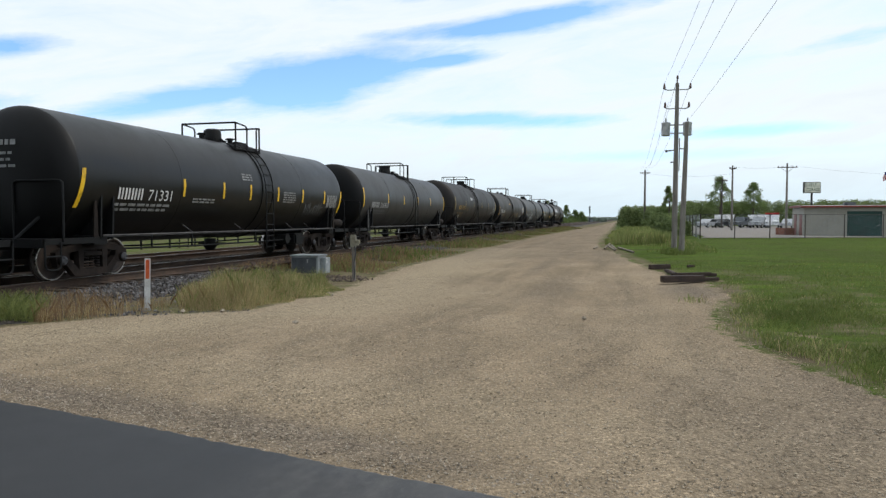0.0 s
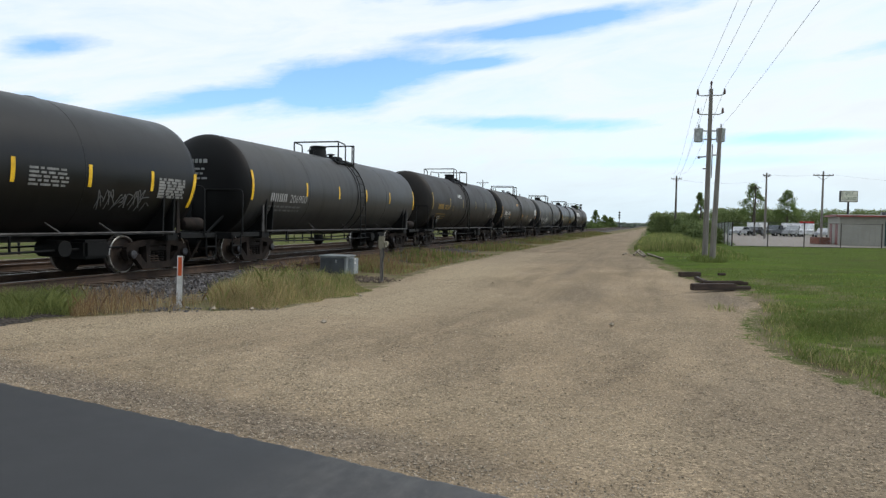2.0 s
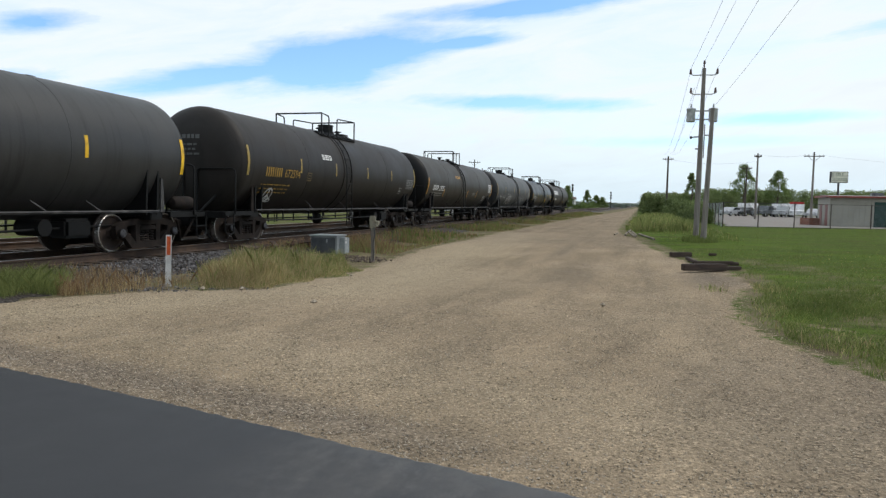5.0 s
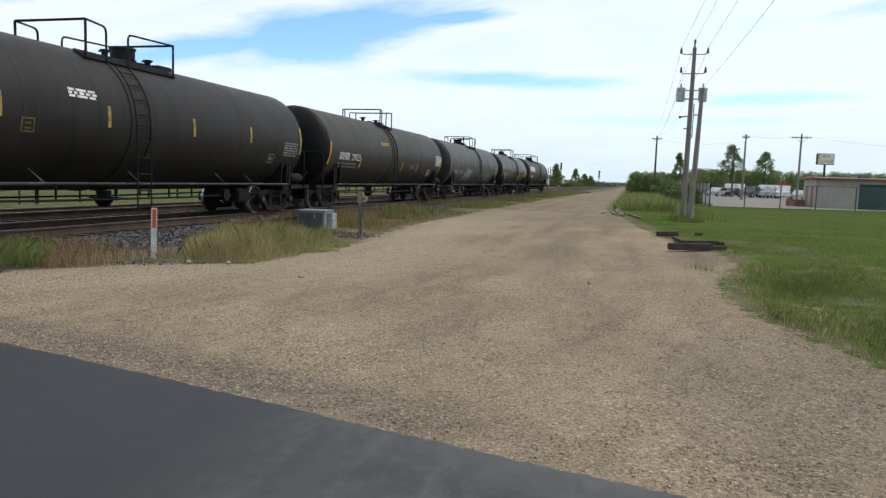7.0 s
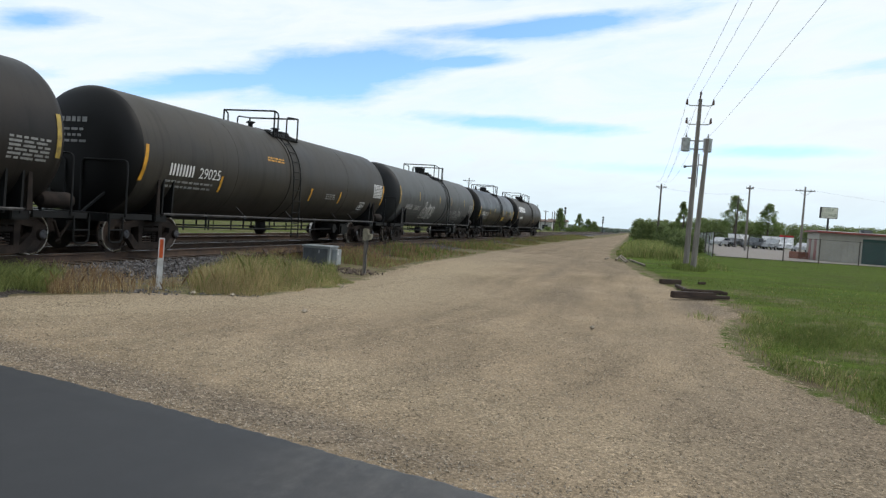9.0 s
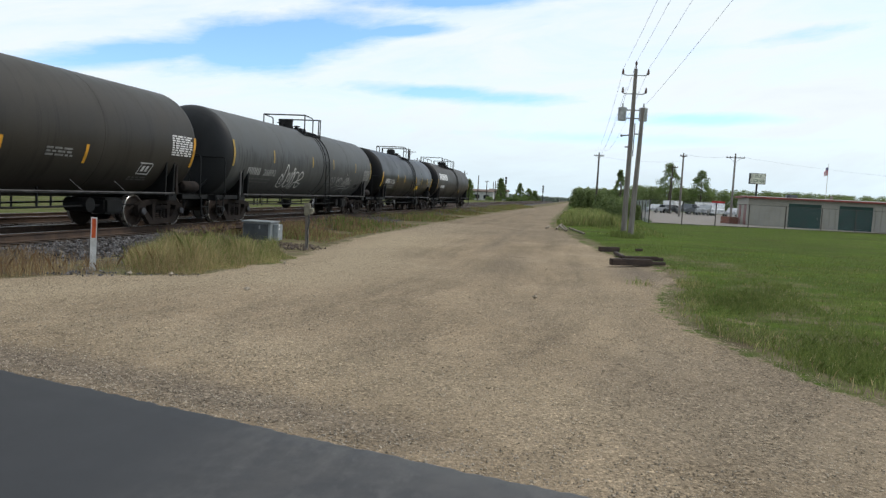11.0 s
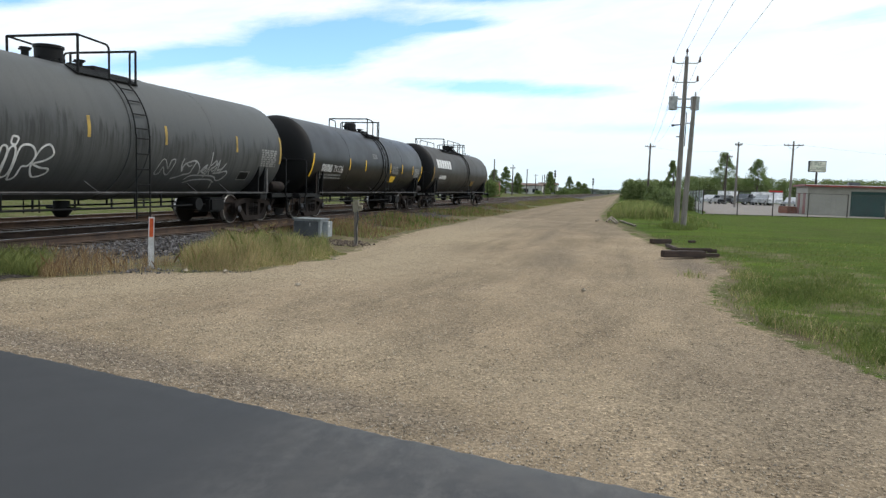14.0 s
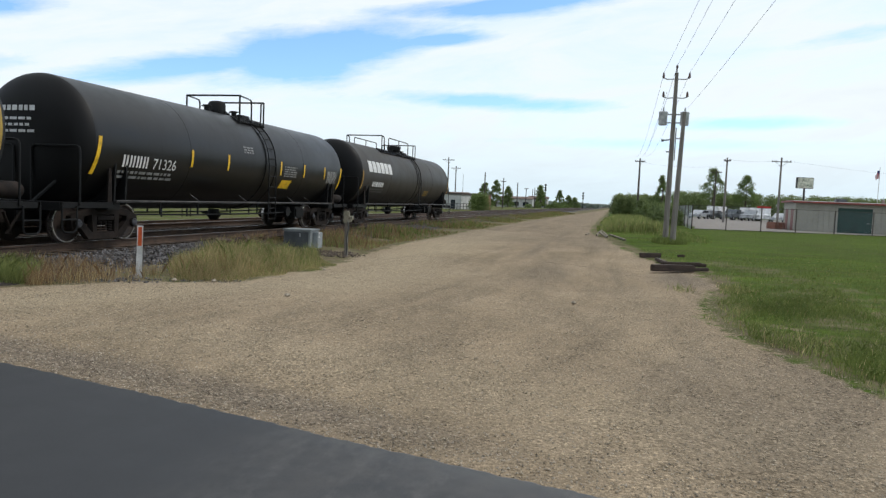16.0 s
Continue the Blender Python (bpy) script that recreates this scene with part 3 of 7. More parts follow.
def ground_height(x, y):
    """Gentle swells; the bed of the tracks stands a little above the road."""
    h = 0.02 * np.sin(x * 0.9 + 1.3) * np.sin(y * 0.55) * np.clip((np.abs(x) + y - 6) / 12, 0, 1)
    right = np.clip((x - edge_x(RIGHT_EDGE, y)) / 2.5, 0, 1)
    h += 0.05 * right * np.clip(y / 6, 0, 1)
    left = np.clip((edge_x(LEFT_EDGE, y) - x) / 2.0, 0, 1)
    h += 0.04 * left
    rut = np.sin((x - edge_x(RIGHT_EDGE, y) + 1.2) * 1.9)
    h += 0.012 * rut * (1 - right) * (1 - left)
    return h - 0.02


def axis_steps(lo, hi, step, far_lo, far_hi, grow=1.16):
    mid = list(np.arange(lo, hi, step))
    a, s = [], step
    v = lo
    while v > far_lo:
        s *= grow
        v -= s
        a.append(v)
    b, s, v = [], step, mid[-1]
    while v < far_hi:
        s *= grow
        v += s
        b.append(v)
    return np.array(a[::-1] + mid + b)


def build_ground():
    xs = axis_steps(-11, 7, 0.14, -2600, 2600)
    ys = axis_steps(2.5, 30, 0.14, -300, 3600, 1.07)
    X, Y = np.meshgrid(xs, ys)
    Z = ground_height(X, Y)
    Z += (rng.random(Z.shape) - 0.5) * 0.012 * (np.abs(X) < 12) * (Y < 32)
    nx, ny = len(xs), len(ys)
    verts = np.stack([X, Y, Z], -1).reshape(-1, 3)
    idx = np.arange(nx * ny).reshape(ny, nx)
    quads = np.stack([idx[:-1, :-1], idx[:-1, 1:], idx[1:, 1:], idx[1:, :-1]], -1).reshape(-1, 4)
    me = bpy.data.meshes.new("ground")
    me.from_pydata(verts.tolist(), [], quads.tolist())
    me.polygons.foreach_set("use_smooth", [True] * len(me.polygons))
    d = np.minimum(X - edge_x(LEFT_EDGE, Y), edge_x(RIGHT_EDGE, Y) - X)
    soft = np.clip(0.35 + Y * 0.012, 0.35, 1.2)
    gravel = np.clip(0.5 + d / soft * 0.5, 0, 1)
    gravel = np.maximum(gravel, 0.72 * np.exp(-(((X - 1.75) / 1.0) ** 2 + ((Y - 16.3) / 1.1) ** 2)))
    gravel = np.maximum(gravel, 0.60 * np.exp(-(((X - 2.4) / 0.9) ** 2 + ((Y - 11.0 + 0.9 * (X - 2.4)) / 0.35) ** 2)))
    # earth: the strip by the tracks, bare patches by the road edge
    earth = np.clip((-5.5 - X) / 1.0, 0, 1) * np.clip((X + 20) / 2, 0, 1) * 0.72
    earth = np.maximum(earth, 0.66 * np.exp(-((d + 0.30) / 0.6) ** 2) * (X > -4))
    earth = np.maximum(earth, 0.50 * np.exp(-((d + 2.2) / 1.6) ** 2) * (X > 0) * (Y < 24))
    earth = np.maximum(earth, 1.15 * np.exp(-(((X - 1.7) / 1.0) ** 2 + ((Y - 16.6) / 1.7) ** 2)))
    earth = np.maximum(earth, 1.1 * np.exp(-(((X - 2.3) / 0.6) ** 2 + ((Y - 9.6) / 1.0) ** 2)))
    earth = np.maximum(earth, 1.1 * np.exp(-(((X + 7.8) / 1.2) ** 2 + ((Y - 18.6) / 1.4) ** 2)))
    earth = np.maximum(earth, 0.55 * np.exp(-(((X - 4.6) / 1.3) ** 2 + ((Y - 15.2) / 0.8) ** 2)))
    # dark loose chips beside the asphalt and along the worn lane
    asph = Y - (3.93 - 0.228 * X)
    coarse = np.exp(-((asph - 0.45) / 0.55) ** 2) * np.clip(-(X - 1.0) / 3.0, 0.2, 1) * 0.80
    coarse = np.maximum(coarse, 0.50 * np.exp(-(((X + 1.5) / 1.3) ** 2 + ((Y - 17) / 5.0) ** 2)))
    coarse = np.maximum(coarse, 0.55 * np.exp(-((X + 2.7 + 0.012 * (Y - 20)) / 0.8) ** 2) * np.clip((Y - 13) / 10, 0, 1))
    coarse = np.maximum(coarse, 0.45 * np.exp(-((X + 3.8 + 0.01 * Y) / 0.9) ** 2) * np.clip((Y - 14) / 10, 0, 1))
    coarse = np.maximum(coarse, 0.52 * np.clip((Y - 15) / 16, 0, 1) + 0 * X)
    coarse = np.maximum(coarse, 0.7 * np.exp(-(((X + 8.2) / 0.9) ** 2 + ((Y - 10.9) / 0.45) ** 2)))
    coarse = np.maximum(coarse, 0.62 * np.exp(-(((X - 1.6) / 2.2) ** 2 + ((Y - 6.5) / 3.6) ** 2)))
    coarse = np.maximum(coarse, 0.75 * np.exp(-(((X - 1.5) / 1.1) ** 2 + ((Y - 17.5) / 3.5) ** 2)))
    earth = np.maximum(earth, 0.5 * (X < -19))
    dl = X - edge_x(LEFT_EDGE, Y)
    pale = np.exp(-((dl - 1.2) / 1.6) ** 2) * (Y < 40) + 0.15 * np.exp(-((edge_x(RIGHT_EDGE, Y) - X - 0.9) / 0.9) ** 2)
    pale = np.clip(pale + 0.35 * np.exp(-((asph - 1.9) / 0.8) ** 2), 0, 1)
    for name, v in (("gravel", gravel), ("earth", earth), ("coarse", coarse), ("pale", pale)):
        at = me.attributes.new(name, "FLOAT", "POINT")
        at.data.foreach_set("value", v.reshape(-1).astype(np.float32))
    me.materials.append(M["ground"])
    tagged(new("ground", me), "pale crushed limestone track road between grass verges", "ground", kind="structure")


def asphalt_edge(x):
    return 3.93 - 0.228 * x + 0.012 * math.sin(x * 1.3) + 0.006 * math.sin(x * 5.1 + 1) + 0.007 * math.sin(x * 19.3 + 3 * math.sin(x * 2.3)) + 0.006 * math.sin(x * 47 + 5 * math.sin(x * 3.1))


def build_asphalt():
    """The paved road on which the camera stands; at the rails it rises to a level crossing."""
    def rise(x):
        t = min(1, max(0, (-7.5 - x) / 2.8))
        return 0.02 + (RAIL_Z - 0.035) * t * t * (3 - 2 * t)
    xs = [-32 + 0.25 * i for i in range(0, 88)] + [-10 + 0.03 * i for i in range(0, 500)] + [5 + 0.25 * i for i in range(0, 117)]
    verts, faces, dust = [], [], []
    rows = (-9.0, -5.0, -2.0, -0.8, -0.25, -0.04, 0.0)
    for x in xs:
        for k in rows:
            verts.append((x, asphalt_edge(x) + k if k > -3 else k, rise(x) - (0.012 if k == 0 else 0)))
            dust.append(max(0.3, 1 + k * 0.25) * min(1, max(0.03, (x + 2.6) / 1.2)))
        verts.append((x, asphalt_edge(x) + 0.03, rise(x) - 0.4))
        dust.append(1)
    n = len(rows) + 1
    for i in range(len(xs) - 1):
        for k in range(n - 1):
            a = i * n + k
            faces.append((a, a + n, a + n + 1, a + 1))
    ob = mesh_object("road", verts, faces, M["asphalt"], True)
    at = ob.data.attributes.new("dusty", "FLOAT", "POINT")
    at.data.foreach_set("value", dust)
    tagged(ob, "smooth dark grey asphalt road with a crumbled gravel edge", "road", kind="structure")


def build_ballast():
    """One stone bed under both tracks, heaped unevenly."""
    prof = [(-20.4, -0.12), (-19.0, 0.05), (-18.3, 0.16), (-14.9, 0.17), (-14.1, 0.10), (-13.6, 0.18), (-10.75, 0.19), (-10.2, 0.12), (-9.4, 0.0), (-8.5, -0.12)]
    xs = np.arange(-20.4, -8.5, 0.17)
    ys = axis_steps(-12, 34, 0.2, -200, 1500, 1.08)
    X, Y = np.meshgrid(xs, ys)
    px, pz = zip(*prof)
    Z = np.interp(X, px, pz)
    Z += (rng.random(Z.shape) - 0.5) * 0.05 * (Y < 40) + 0.03 * np.sin(Y * 0.8) * np.sin(X * 1.1)
    nx, ny = len(xs), len(ys)
    idx = np.arange(nx * ny).reshape(ny, nx)
    quads = np.stack([idx[:-1, :-1], idx[:-1, 1:], idx[1:, 1:], idx[1:, :-1]], -1).reshape(-1, 4)
    ob = mesh_object("track_bed", np.stack([X, Y, Z], -1).reshape(-1, 3).tolist(), quads.tolist(), M["ballast"])
    tagged(ob, "grey crushed stone ballast under the two tracks", "ballast", kind="structure")


def rail_outline():
    h = 0.172
    half = [(0.070, 0.0), (0.070, 0.012), (0.014, 0.030), (0.010, 0.125), (0.036, 0.138), (0.036, 0.166), (0.028, h)]
    return [(x, z) for x, z in half] + [(-x, z) for x, z in half[::-1]]


def build_track(name, xc):
    track = empty(name, "railway track with rusty steel rails on wooden sleepers", "railway track")
    for side in (-1, 1):
        bm = bmesh.new()
        prism(bm, [(x + xc + side * GAUGE / 2, z + RAIL_Z - 0.172) for x, z in rail_outline()], 1500, "y", 640)
        rail = part("rail", bm, M["rail_side"], track, "rust-brown steel rail", smooth=False)
        bm = bmesh.new()
        box(bm, 0.052, 1500, 0.003, xc + side * GAUGE / 2, 640, RAIL_Z + 0.0005)
        part("running_surface", bm, M["rail_top"], rail, "polished rail top")
    return track


def build_ties():
    bm = bmesh.new()
    box(bm, 2.55, 0.23, 0.18, 0, 0, 0, bevel=0.012)
    me = link_mesh("sleeper", bm, M["tie_wood"], False)
    for xc, track in ((TRACK_X, TRACKS[0]), (TRACK_2, TRACKS[1])):
        for i in range(110):
            ob = new("sleeper", me)
            ob.parent = track
            ob.matrix_basis = pose(xc + rng.uniform(-0.04, 0.04), 4.5 + i * 0.53, RAIL_Z - 0.262, 0, 0, rng.uniform(-1, 1))
    for xc, track in ((TRACK_X, TRACKS[0]), (TRACK_2, TRACKS[1])):
        bm = bmesh.new()
        for i in range(300):
            box(bm, 2.55, 0.23, 0.18, xc, 62.9 + i * 0.53, RAIL_Z - 0.262)
        ob = part("far_sleepers", bm, M["tie_wood"], track, smooth=False)
        tagged(ob, kind="stuff")


build_ground()
build_asphalt()
build_ballast()
TRACKS = [build_track("railway_track", TRACK_X), build_track("railway_track", TRACK_2)]


# ---- the train ----
def on_tank(R, zc, y, z_arc, lift=0.004):
    """A place on the tank's near side: along y, and z_arc metres of arc above its mid-height."""
    a = z_arc / R
    return (math.cos(a) * (R + lift), y, zc + math.sin(a) * (R + lift))


def patch(bm, R, zc, y0, y1, s0, s1, lift=0.005, skew=0.0, n=6):
    """A painted strip bent round the tank."""
    rows = []
    for i in range(n + 1):
        s = s0 + (s1 - s0) * i / n
        o = skew * (s - s0)
        rows.append([bm.verts.new(on_tank(R, zc, y + o, s, lift)) for y in (y0, y1)])
    for a, b in zip(rows, rows[1:]):
        bm.faces.new((a[0], a[1], b[1], b[0]))
    return bm


def lettering(text, size, R, zc, y0, s0, width, mat, name, parent, label=""):
    """Painted figures bent round the tank; y0 is their start, width their length along the car."""
    cu = bpy.data.curves.new(name, "FONT")
    cu.body, cu.size, cu.resolution_u = text, size, 3
    tmp = bpy.data.objects.new(name, cu)
    me = bpy.data.meshes.new_from_object(tmp)
    bpy.data.objects.remove(tmp)
    xs = [v.co.x for v in me.vertices]
    k = width / (max(xs) - min(xs))
    lo = min(xs)
    for v in me.vertices:
        v.co = on_tank(R, zc, y0 + (v.co.x - lo) * k, s0 + v.co.y, 0.014)
    me.materials.append(mat)
    ob = new(name, me)
    ob.parent = parent
    return tagged(ob, label)


def stroke(bm, R, zc, pts, w):
    """A sprayed line, rounded at its corners, through (y, arc) points."""
    fine = []
    n = len(pts)
    loop = pts[0] == pts[-1] and n > 3
    for i in range(n - 1):
        p1, p2 = Vector(pts[i]), Vector(pts[i + 1])
        p0 = Vector(pts[i - 1]) if i else (Vector(pts[-2]) if loop else p1)
        p3 = Vector(pts[i + 2]) if i + 2 < n else (Vector(pts[1]) if loop else p2)
        k = 6
        for j in range(k):
            t = j / k
            fine.append(0.5 * ((2 * p1) + (p2 - p0) * t + (2 * p0 - 5 * p1 + 4 * p2 - p3) * t * t + (3 * p1 - p0 - 3 * p2 + p3) * t ** 3))
    fine.append(Vector(pts[-1]))
    rows = []
    for i, p in enumerate(fine):
        d = fine[min(i + 1, len(fine) - 1)] - fine[max(i - 1, 0)]
        if d.length < 1e-5:
            continue
        d.normalize()
        o = Vector((-d.y, d.x)) * w / 2
        rows.append([bm.verts.new(on_tank(R, zc, q.x, q.y, 0.008)) for q in (p + o, p - o)])
    for a, b in zip(rows, rows[1:]):
        bm.faces.new((a[0], a[1], b[1], b[0]))


WHEEL_R = 0.42
AXLE = 0.89           # half the distance between the axles of a truck


def wheelset_mesh():
    bm = bmesh.new()
    for s in (-1, 1):
        def p(a, r, s=s):
            return (s * (0.682 + a), r)
        lathe(bm, [p(0.0, 0.06), p(0.0, 0.448), p(0.032, 0.446), p(0.045, WHEEL_R + 0.004)], 40, "x", 0)
        lathe(bm, [p(0.045, WHEEL_R + 0.004), p(0.132, WHEEL_R - 0.003), p(0.138, WHEEL_R - 0.010), p(0.138, 0.388)], 40, "x", 1, False)
        lathe(bm, [p(0.138, 0.388), p(0.136, 0.362), p(0.100, 0.335), p(0.085, 0.25), p(0.095, 0.14), p(0.165, 0.115), p(0.165, 0.02)], 40, "x", 0, False)
        rod(bm, (s * 0.84, 0, 0), (s * 1.02, 0, 0), 0.07, seg=14)
    rod(bm, (-0.70, 0, 0), (0.70, 0, 0), 0.085, seg=14)
    return link_mesh("wheelset", bm, [M["wheel_steel"], M["bright_rim"]])


def side_frame_mesh():
    """A cast side frame: a bow over the axle boxes with two triangular windows and a spring pocket."""
    bm = bmesh.new()
    d = 0.13
    prism(bm, [(-1.04, 0.50), (-1.04, 0.58), (-0.88, 0.66), (-0.45, 0.73), (0.45, 0.73), (0.88, 0.66), (1.04, 0.58), (1.04, 0.50), (0.90, 0.53), (0.42, 0.60), (-0.42, 0.60), (-0.90, 0.53)], d, "x", 0)
    prism(bm, [(-0.96, 0.53), (-0.80, 0.56), (-0.42, 0.22), (0.42, 0.22), (0.80, 0.56), (0.96, 0.53), (0.52, 0.07), (-0.52, 0.07)], d, "x", 0)
    for s in (-1, 1):
        prism(bm, [(s * 0.28, 0.18), (s * 0.40, 0.18), (s * 0.43, 0.64), (s * 0.27, 0.64)], d * 1.1, "x", 0)
        prism(bm, [(s * 1.00, 0.29), (s * 1.05, 0.52), (s * 0.98, 0.60), (s * 0.70, 0.58), (s * 0.67, 0.42), (s * 0.74, 0.31)][::int(s)], d * 1.05, "x", 0)
        rod(bm, (0.04, s * AXLE, WHEEL_R), (0.13, s * AXLE, WHEEL_R), 0.115, 0.10, seg=16)
    box(bm, 0.15, 0.54, 0.10, 0.0, 0, 0.52, bevel=0.015)
    for k in (-0.16, 0.0, 0.16):
        for j in range(5):
            lo = 0.19 + j * 0.056
            rod(bm, (0, k, lo), (0, k, lo + 0.030), 0.072, seg=10)
    return link_mesh("side_frame", bm, M["truck_steel"])


def bolster_mesh():
    bm = bmesh.new()
    box(bm, 1.9, 0.40, 0.22, 0, 0, 0.56, bevel=0.03)
    box(bm, 1.6, 0.10, 0.12, 0, -0.42, 0.40, bevel=0.02)
    box(bm, 1.6, 0.10, 0.12, 0, 0.42, 0.40, bevel=0.02)
    rod(bm, (0, 0, 0.6), (0, 0, 0.86), 0.2, seg=14)
    for s in (-1, 1):
        for e in (-1, 1):
            box(bm, 0.09, 0.06, 0.30, s * 0.76, e * 0.41, 0.42, rx=e * 8)
    return link_mesh("truck", bm, M["truck_steel"])


def bearing_mesh():
    bm = bmesh.new()
    lathe(bm, [(-0.06, 0.10), (0.0, 0.10), (0.035, 0.085), (0.05, 0.05), (0.055, 0.01)], 16, "x")
    for i in range(3):
        a = i * 2.094
        rod(bm, (0.02, 0.055 * math.cos(a), 0.055 * math.sin(a)), (0.065, 0.055 * math.cos(a), 0.055 * math.sin(a)), 0.016, seg=6)
    return link_mesh("bearing_cap", bm, M["bearing"])


MESH = {}


def shared(name, maker):
    if name not in MESH:
        MESH[name] = maker()
    return MESH[name]


def child(name, me, parent, m, label=""):
    ob = new(name, me)
    ob.parent = parent
    ob.matrix_basis = m
    return tagged(ob, label)


WHEELS = []


def add_truck(car, y):
    truck = child("truck", shared("bolster", bolster_mesh), car, pose(0, y, RAIL_Z), "rust-brown cast steel four-wheel truck")
    for s, turn in ((1, 0), (-1, 180)):
        child("side_frame", shared("side_frame", side_frame_mesh), truck, pose(s * 0.98, 0, 0, 0, 0, turn))
    for e in (-1, 1):
        ws = child("wheelset", shared("wheelset", wheelset_mesh), truck, pose(0, e * AXLE, WHEEL_R), "steel wheels with bright worn treads")
        WHEELS.append((ws, e * AXLE))
        for s in (-1, 1):
            child("bearing_cap", shared("bearing", bearing_mesh), truck, pose(s * 1.09, e * AXLE, WHEEL_R, 0, 0, 0 if s > 0 else 180), "pale worn bearing cap")
    return truck


ROUND_HEAD, FLAT_HEAD = (0.46, 0.52), (0.40, 0.37)      # depth, bluntness
HEADS = {}


def tank_mesh(R, half, name, mats, shape):
    """A cylinder with two elliptical heads, a raised girth seam at each head and one in the middle."""
    bm = bmesh.new()
    depth, blunt = shape
    prof = []
    for i in range(0, 15):
        a = math.pi / 2 * i / 14
        prof.append((-half - depth * math.cos(a), max(0.02, R * math.sin(a) ** blunt)))
    for y in (-half + 0.05, -half * 0.5, -half * 0.5 + 0.03, 0.28, 0.30, half * 0.5, half * 0.5 + 0.03, half - 0.05):
        prof.append((y, R))
    for i in range(14, -1, -1):
        a = math.pi / 2 * i / 14
        prof.append((half + depth * math.cos(a), max(0.02, R * math.sin(a) ** blunt)))
    seg = 72
    lathe(bm, prof, seg)
    for f in bm.faces:
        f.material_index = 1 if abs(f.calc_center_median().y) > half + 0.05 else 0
    return link_mesh(name, bm, mats)


def add_ladder(car, s, R, zc, y, paint, w=0.46):
    """The straight ladder up one side and the upper one that follows the curve of the tank."""
    x, z0, z1 = s * (R + 0.07), 0.72, zc + 0.02
    bm = bmesh.new()
    for e in (-1, 1):
        rod(bm, (x, y + e * w / 2, z0), (x, y + e * w / 2, z1), 0.017, seg=6)
    lower = part("ladder", bm, M[paint], car)
    n = int((z1 - z0) / 0.33)
    for i in range(n + 1):
        z = z0 + 0.08 + i * (z1 - z0 - 0.16) / n
        bm = bmesh.new()
        rod(bm, (x, y - w / 2, z), (x, y + w / 2, z), 0.016, seg=6)
        part("rung", bm, M[paint], lower)
    bm = bmesh.new()
    q = R + 0.06
    for e in (-1, 1):
        tube(bm, [(s * q * math.cos(a), y + e * w / 2, zc + q * math.sin(a)) for a in [radians(v) for v in range(0, 51, 10)]], 0.016)
    upper = part("upper_ladder", bm, M[paint], car)
    for v in range(6, 50, 12):
        a = radians(v)
        bm = bmesh.new()
        rod(bm, (s * q * math.cos(a), y - w / 2, zc + q * math.sin(a)), (s * q * math.cos(a), y + w / 2, zc + q * math.sin(a)), 0.015, seg=6)
        part("rung", bm, M[paint], upper)


def end_rail(bm, y, back, w, base, zr):
    """A guard rail across one end of the walkway, with both sides returning along the car and bending down."""
    for s in (-1, 1):
        tube(bm, [(s * w, y, base), (s * w, y, zr)], 0.027)
        tube(bm, [(s * w, y, zr), (s * w, y + back, zr - 0.05), (s * w, y + back, base)], 0.024)
        box(bm, 0.07, 0.07, 0.025, s * w, y, base)
    tube(bm, [(-w, y, zr), (w, y, zr)], 0.027)


def manway_mesh(top, kind):
    """The raised manway: a domed bonnet, a flared bonnet, a drum with a flat lid, or a low one."""
    shapes = {"dome": [(-0.10, 0.28), (0.02, 0.28), (0.03, 0.265), (0.26, 0.262), (0.33, 0.235), (0.37, 0.16), (0.385, 0.02)],
              "flared": [(-0.10, 0.33), (0.03, 0.33), (0.12, 0.30), (0.30, 0.275), (0.31, 0.30), (0.355, 0.30), (0.38, 0.26), (0.385, 0.02)],
              "drum": [(-0.14, 0.30), (0.02, 0.30), (0.03, 0.28), (0.27, 0.28), (0.275, 0.305), (0.33, 0.305), (0.34, 0.28), (0.345, 0.02)],
              "wide": [(-0.12, 0.22), (0.10, 0.24), (0.14, 0.36), (0.30, 0.39), (0.36, 0.37), (0.38, 0.02)],
              "low": [(-0.12, 0.27), (0.10, 0.27), (0.11, 0.29), (0.22, 0.29), (0.24, 0.27), (0.25, 0.02)]}
    bm = bmesh.new()
    lathe(bm, [(top + z, r) for z, r in shapes[kind]], 28, "z")
    for i in range(8):
        a = i * math.pi / 4
        box(bm, 0.05, 0.05, 0.07, 0.29 * math.cos(a), 0.29 * math.sin(a), top + 0.04, rz=i * 45)
    return bm


